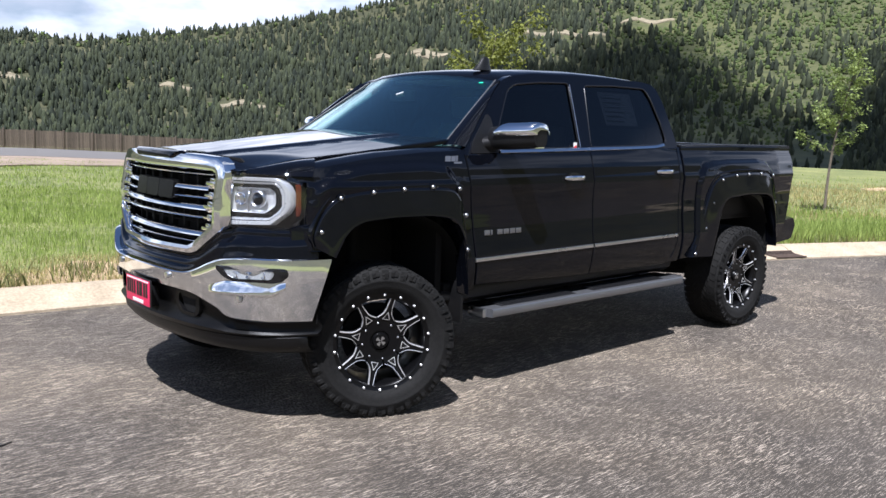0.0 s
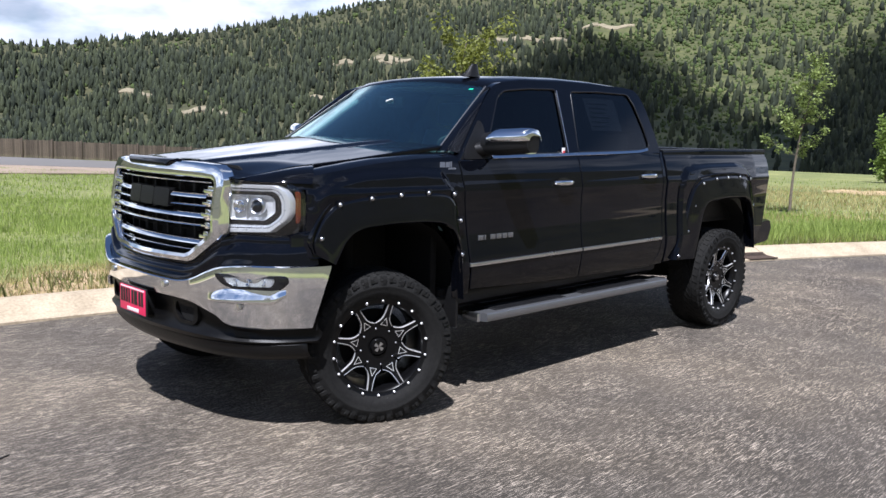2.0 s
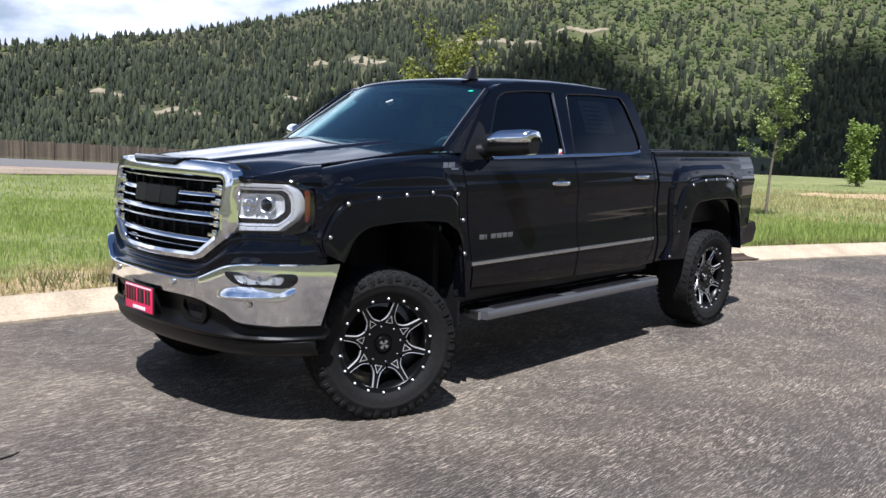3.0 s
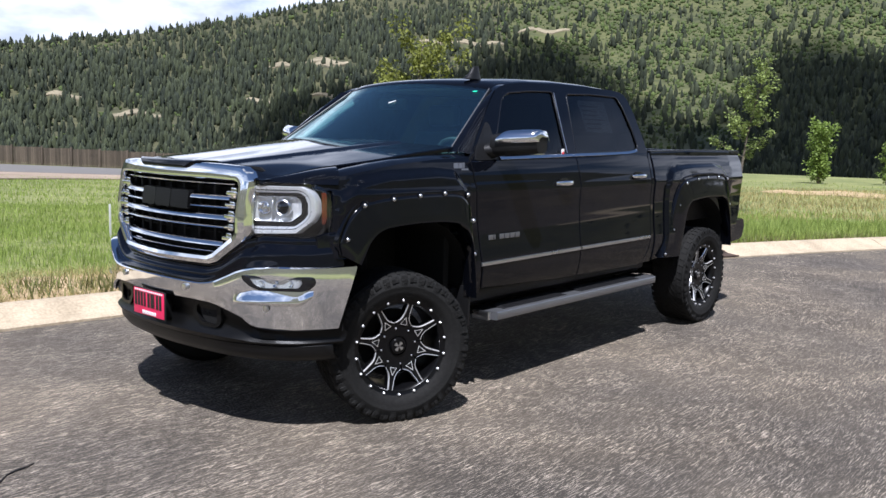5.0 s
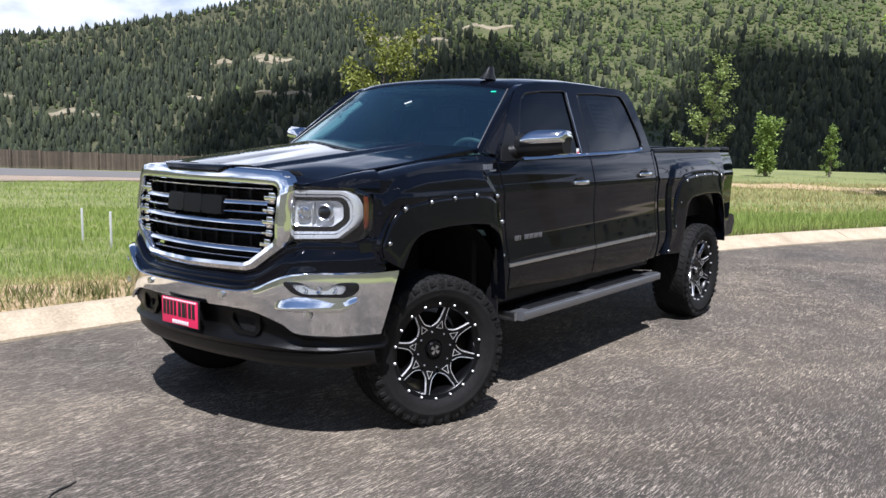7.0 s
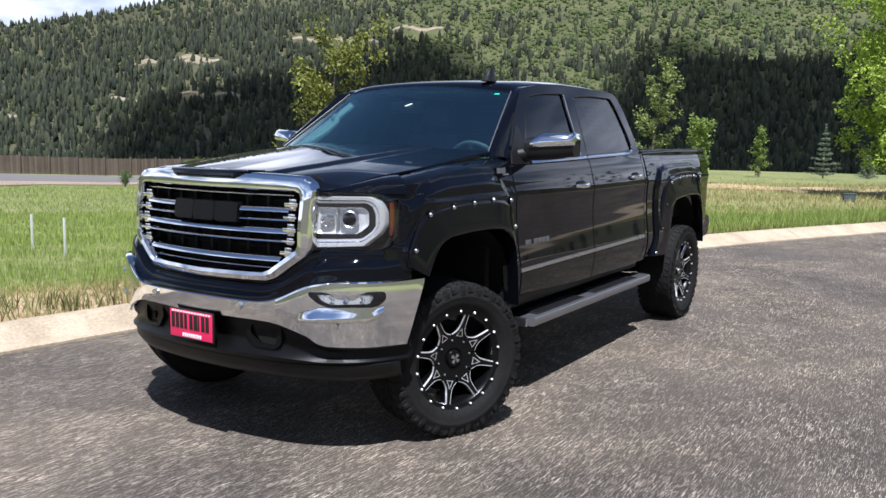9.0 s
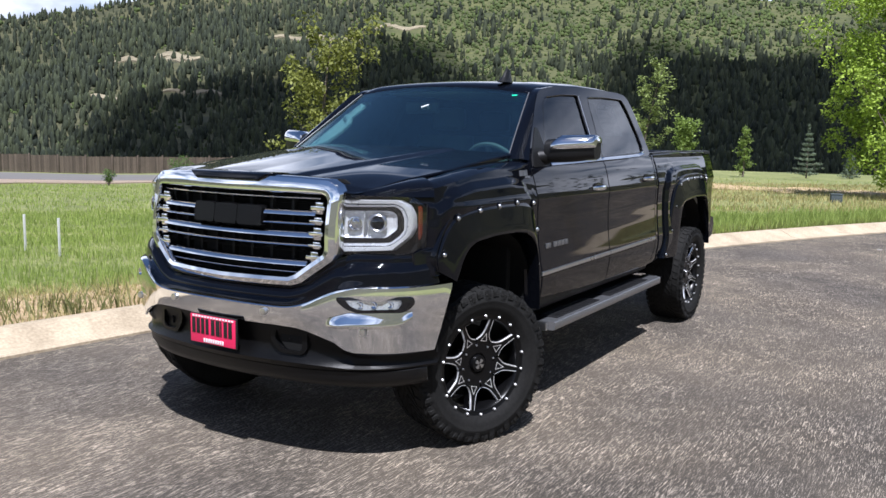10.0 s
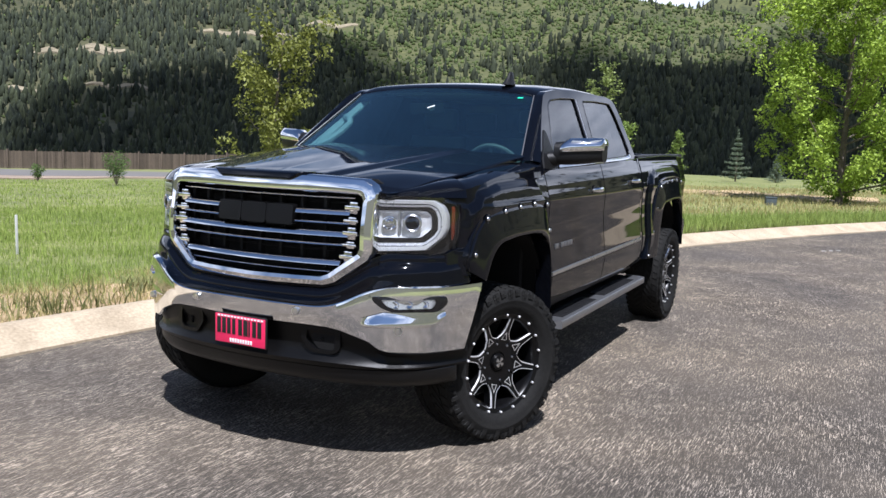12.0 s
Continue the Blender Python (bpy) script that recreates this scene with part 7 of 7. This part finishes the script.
def branchy(name, base, height, spread, limbs, leaves, leaf_size, leaf_mat, bark, label, clump=0.35, first=0.25, lean=(0, 0), trunk=0.035, category="tree", droop=0.2, shape=None):
    """A small tree: tapered leaning trunk, limbs with twigs, and clumps of leaves round the twigs."""
    x0, y0 = base
    z0 = float(ground_z(np.array([x0]), np.array([y0]))[0]) - 0.05
    tree = thing(name, label, category, (x0, y0, z0))
    ts = np.linspace(0, 1, 9)
    path = [Vector((lean[0] * t * t + 0.02 * math.sin(5 * t + x0), lean[1] * t * t + 0.02 * math.cos(4 * t + y0), height * 0.93 * t)) for t in ts]
    bm = tube(path, [trunk * (1.15 - t) + 0.004 for t in ts], 8)
    part("trunk", bm, bark, tree)
    wood = bmesh.new()
    centres, radii = [], []
    for k in range(limbs):
        t = first + (0.97 - first) * (k + random.random() * 0.7) / limbs
        p = path[0].lerp(path[-1], t)
        p = Vector((lean[0] * t * t, lean[1] * t * t, height * 0.93 * t))
        a = k * 2.4 + random.uniform(-0.5, 0.5)
        reach = spread * (shape(t) if shape else (1.05 - 0.75 * t)) * random.uniform(0.7, 1.15)
        rise = random.uniform(0.35, 0.8) * reach
        q = [p, p + Vector((math.cos(a) * reach * 0.5, math.sin(a) * reach * 0.5, rise * 0.35)), p + Vector((math.cos(a) * reach, math.sin(a) * reach, rise))]
        add_tube(wood, q, [trunk * 0.42 * (1.1 - t), trunk * 0.28 * (1.1 - t) + 0.002, 0.003], 5)
        for s in np.linspace(0.3, 1.0, 4):
            c = q[0].lerp(q[1], s * 2) if s < 0.5 else q[1].lerp(q[2], s * 2 - 1)
            centres.append((c.x + random.uniform(-0.1, 0.1) * reach, c.y + random.uniform(-0.1, 0.1) * reach, c.z + random.uniform(-0.05, 0.12) * reach))
            radii.append(clump * random.uniform(0.55, 1.1) * (0.6 + 0.5 * s))
    centres.append(tuple(path[-1]))
    radii.append(clump * 0.8)
    part("branchwork", wood, bark, tree)
    v, f = leaf_cloud(centres, radii, leaves, leaf_size, droop)
    raw("crown", v, f, leaf_mat, tree)
    return tree


branchy("young_tree", (15.9, 3.6), 3.75, 0.90, 15, 2600, 0.066, "leaf_pale", "bark", "slender young tree with pale green leaves on the verge", clump=0.16, first=0.34, lean=(-0.15, -0.55), trunk=0.026)
branchy("field_tree", (10.4, 8.9), 4.1, 1.3, 19, 5000, 0.095, "leaf_olive", "bark", "young tree with drooping yellow green leaves in the field", clump=0.27, first=0.16, lean=(0.2, -0.2), trunk=0.05, droop=0.8, shape=lambda t: 0.78 - 0.35 * abs(t - 0.5))
branchy("columnar_poplar", (41.7, 9.8), 3.2, 0.50, 20, 3600, 0.15, "leaf", "bark", "narrow bushy poplar at the edge of the field", clump=0.34, first=0.05, trunk=0.06, shape=lambda t: 1.0)
branchy("columnar_poplar", (45.4, 7.5), 2.9, 0.55, 14, 1500, 0.12, "leaf", "bark", "small conical leafy shrub at the edge of the field", clump=0.22, first=0.05, trunk=0.05)
branchy("shade_tree", (26.0, -1.7), 8.2, 2.75, 46, 38000, 0.12, "leaf_bright", "bark", "large bushy tree with bright yellow green leaves", clump=0.55, first=0.0, trunk=0.10, droop=0.7, shape=lambda t: 1.05 - 0.55 * abs(t - 0.35) * 1.4)


def fir(base, height, spread, label):
    x0, y0 = base
    z0 = float(ground_z(np.array([x0]), np.array([y0]))[0]) - 0.05
    tree = thing("fir_tree", label, "tree", (x0, y0, z0), group="young firs at the field edge")
    part("trunk", tube([(0, 0, 0), (0, 0, height * 0.5), (0.01, 0, height)], [0.05, 0.03, 0.006], 7), "bark", tree)
    wood = bmesh.new()
    cs, rs = [], []
    for k in range(9):
        t = 0.08 + 0.84 * k / 9
        for j in range(7):
            a = j * 0.9 + k * 0.5 + random.uniform(-0.2, 0.2)
            reach = spread * (1 - t) ** 1.15 * random.uniform(0.55, 1.15)
            tip = Vector((math.cos(a) * reach, math.sin(a) * reach, height * t + reach * 0.12))
            add_tube(wood, [(0, 0, height * t), tip], [0.012, 0.004], 4)
            for s in (0.35, 0.6, 0.8, 1.0):
                cs.append((tip.x * s, tip.y * s, height * t + (tip.z - height * t) * s))
                rs.append(0.065 + 0.04 * (1 - s))
    for s in np.linspace(0.75, 1.0, 6):
        cs.append((0, 0, height * s))
        rs.append(0.07)
    part("branchwork", wood, "bark", tree)
    v, f = leaf_cloud(cs, rs, 5200, 0.07, 0.2)
    raw("needles", v, f, "needle", tree)


fir((47.5, 4.5), 3.0, 0.95, "young blue green fir at the edge of the field")
fir((49.7, 2.5), 1.7, 0.7, "small young fir at the edge of the field")


def shrub(base, height, width, count, mat, label):
    x0, y0 = base
    z0 = float(ground_z(np.array([x0]), np.array([y0]))[0]) - 0.03
    ob = thing("shrub", label, "shrub", (x0, y0, z0))
    wood = bmesh.new()
    cs, rs = [], []
    for k in range(9):
        a, t = k * 2.4, random.uniform(0.3, 1.0)
        tip = (math.cos(a) * width * 0.5 * t, math.sin(a) * width * 0.5 * t, height * (1.05 - 0.45 * t))
        add_tube(wood, [(0, 0, 0), (tip[0] * 0.5, tip[1] * 0.5, tip[2] * 0.6), tip], [0.015, 0.01, 0.003], 4)
        for s in (0.5, 0.75, 1.0):
            cs.append(tuple(c * s for c in tip))
            rs.append(width * 0.2)
    part("twigs", wood, "bark", ob)
    v, f = leaf_cloud(cs, rs, count, 0.07, 0.1)
    raw("leaves", v, f, mat, ob)


for a, r_, h, w, n in ((52.7, 43, 0.85, 0.6, 700), (48.2, 37, 1.4, 1.3, 1500)):
    shrub((-4.0 + r_ * math.cos(radians(a)), -2.6 + r_ * math.sin(radians(a))), h, w, n, "leaf_dark", "low dark green shrub by the far road")


def stake(base, label):
    x0, y0 = base
    z0 = float(ground_z(np.array([x0]), np.array([y0]))[0])
    ob = thing("survey_stake", label, "stake", (x0, y0, z0), group="white stakes in the grass")
    bm = box((-0.013, -0.009, -0.1), (0.013, 0.009, 0.46), 0.003)
    part("lath", bm, "stake_white", ob)


for p in ((2.42, 6.95), (2.34, 6.13)):
    stake(p, "thin white wooden stake in the tall grass")
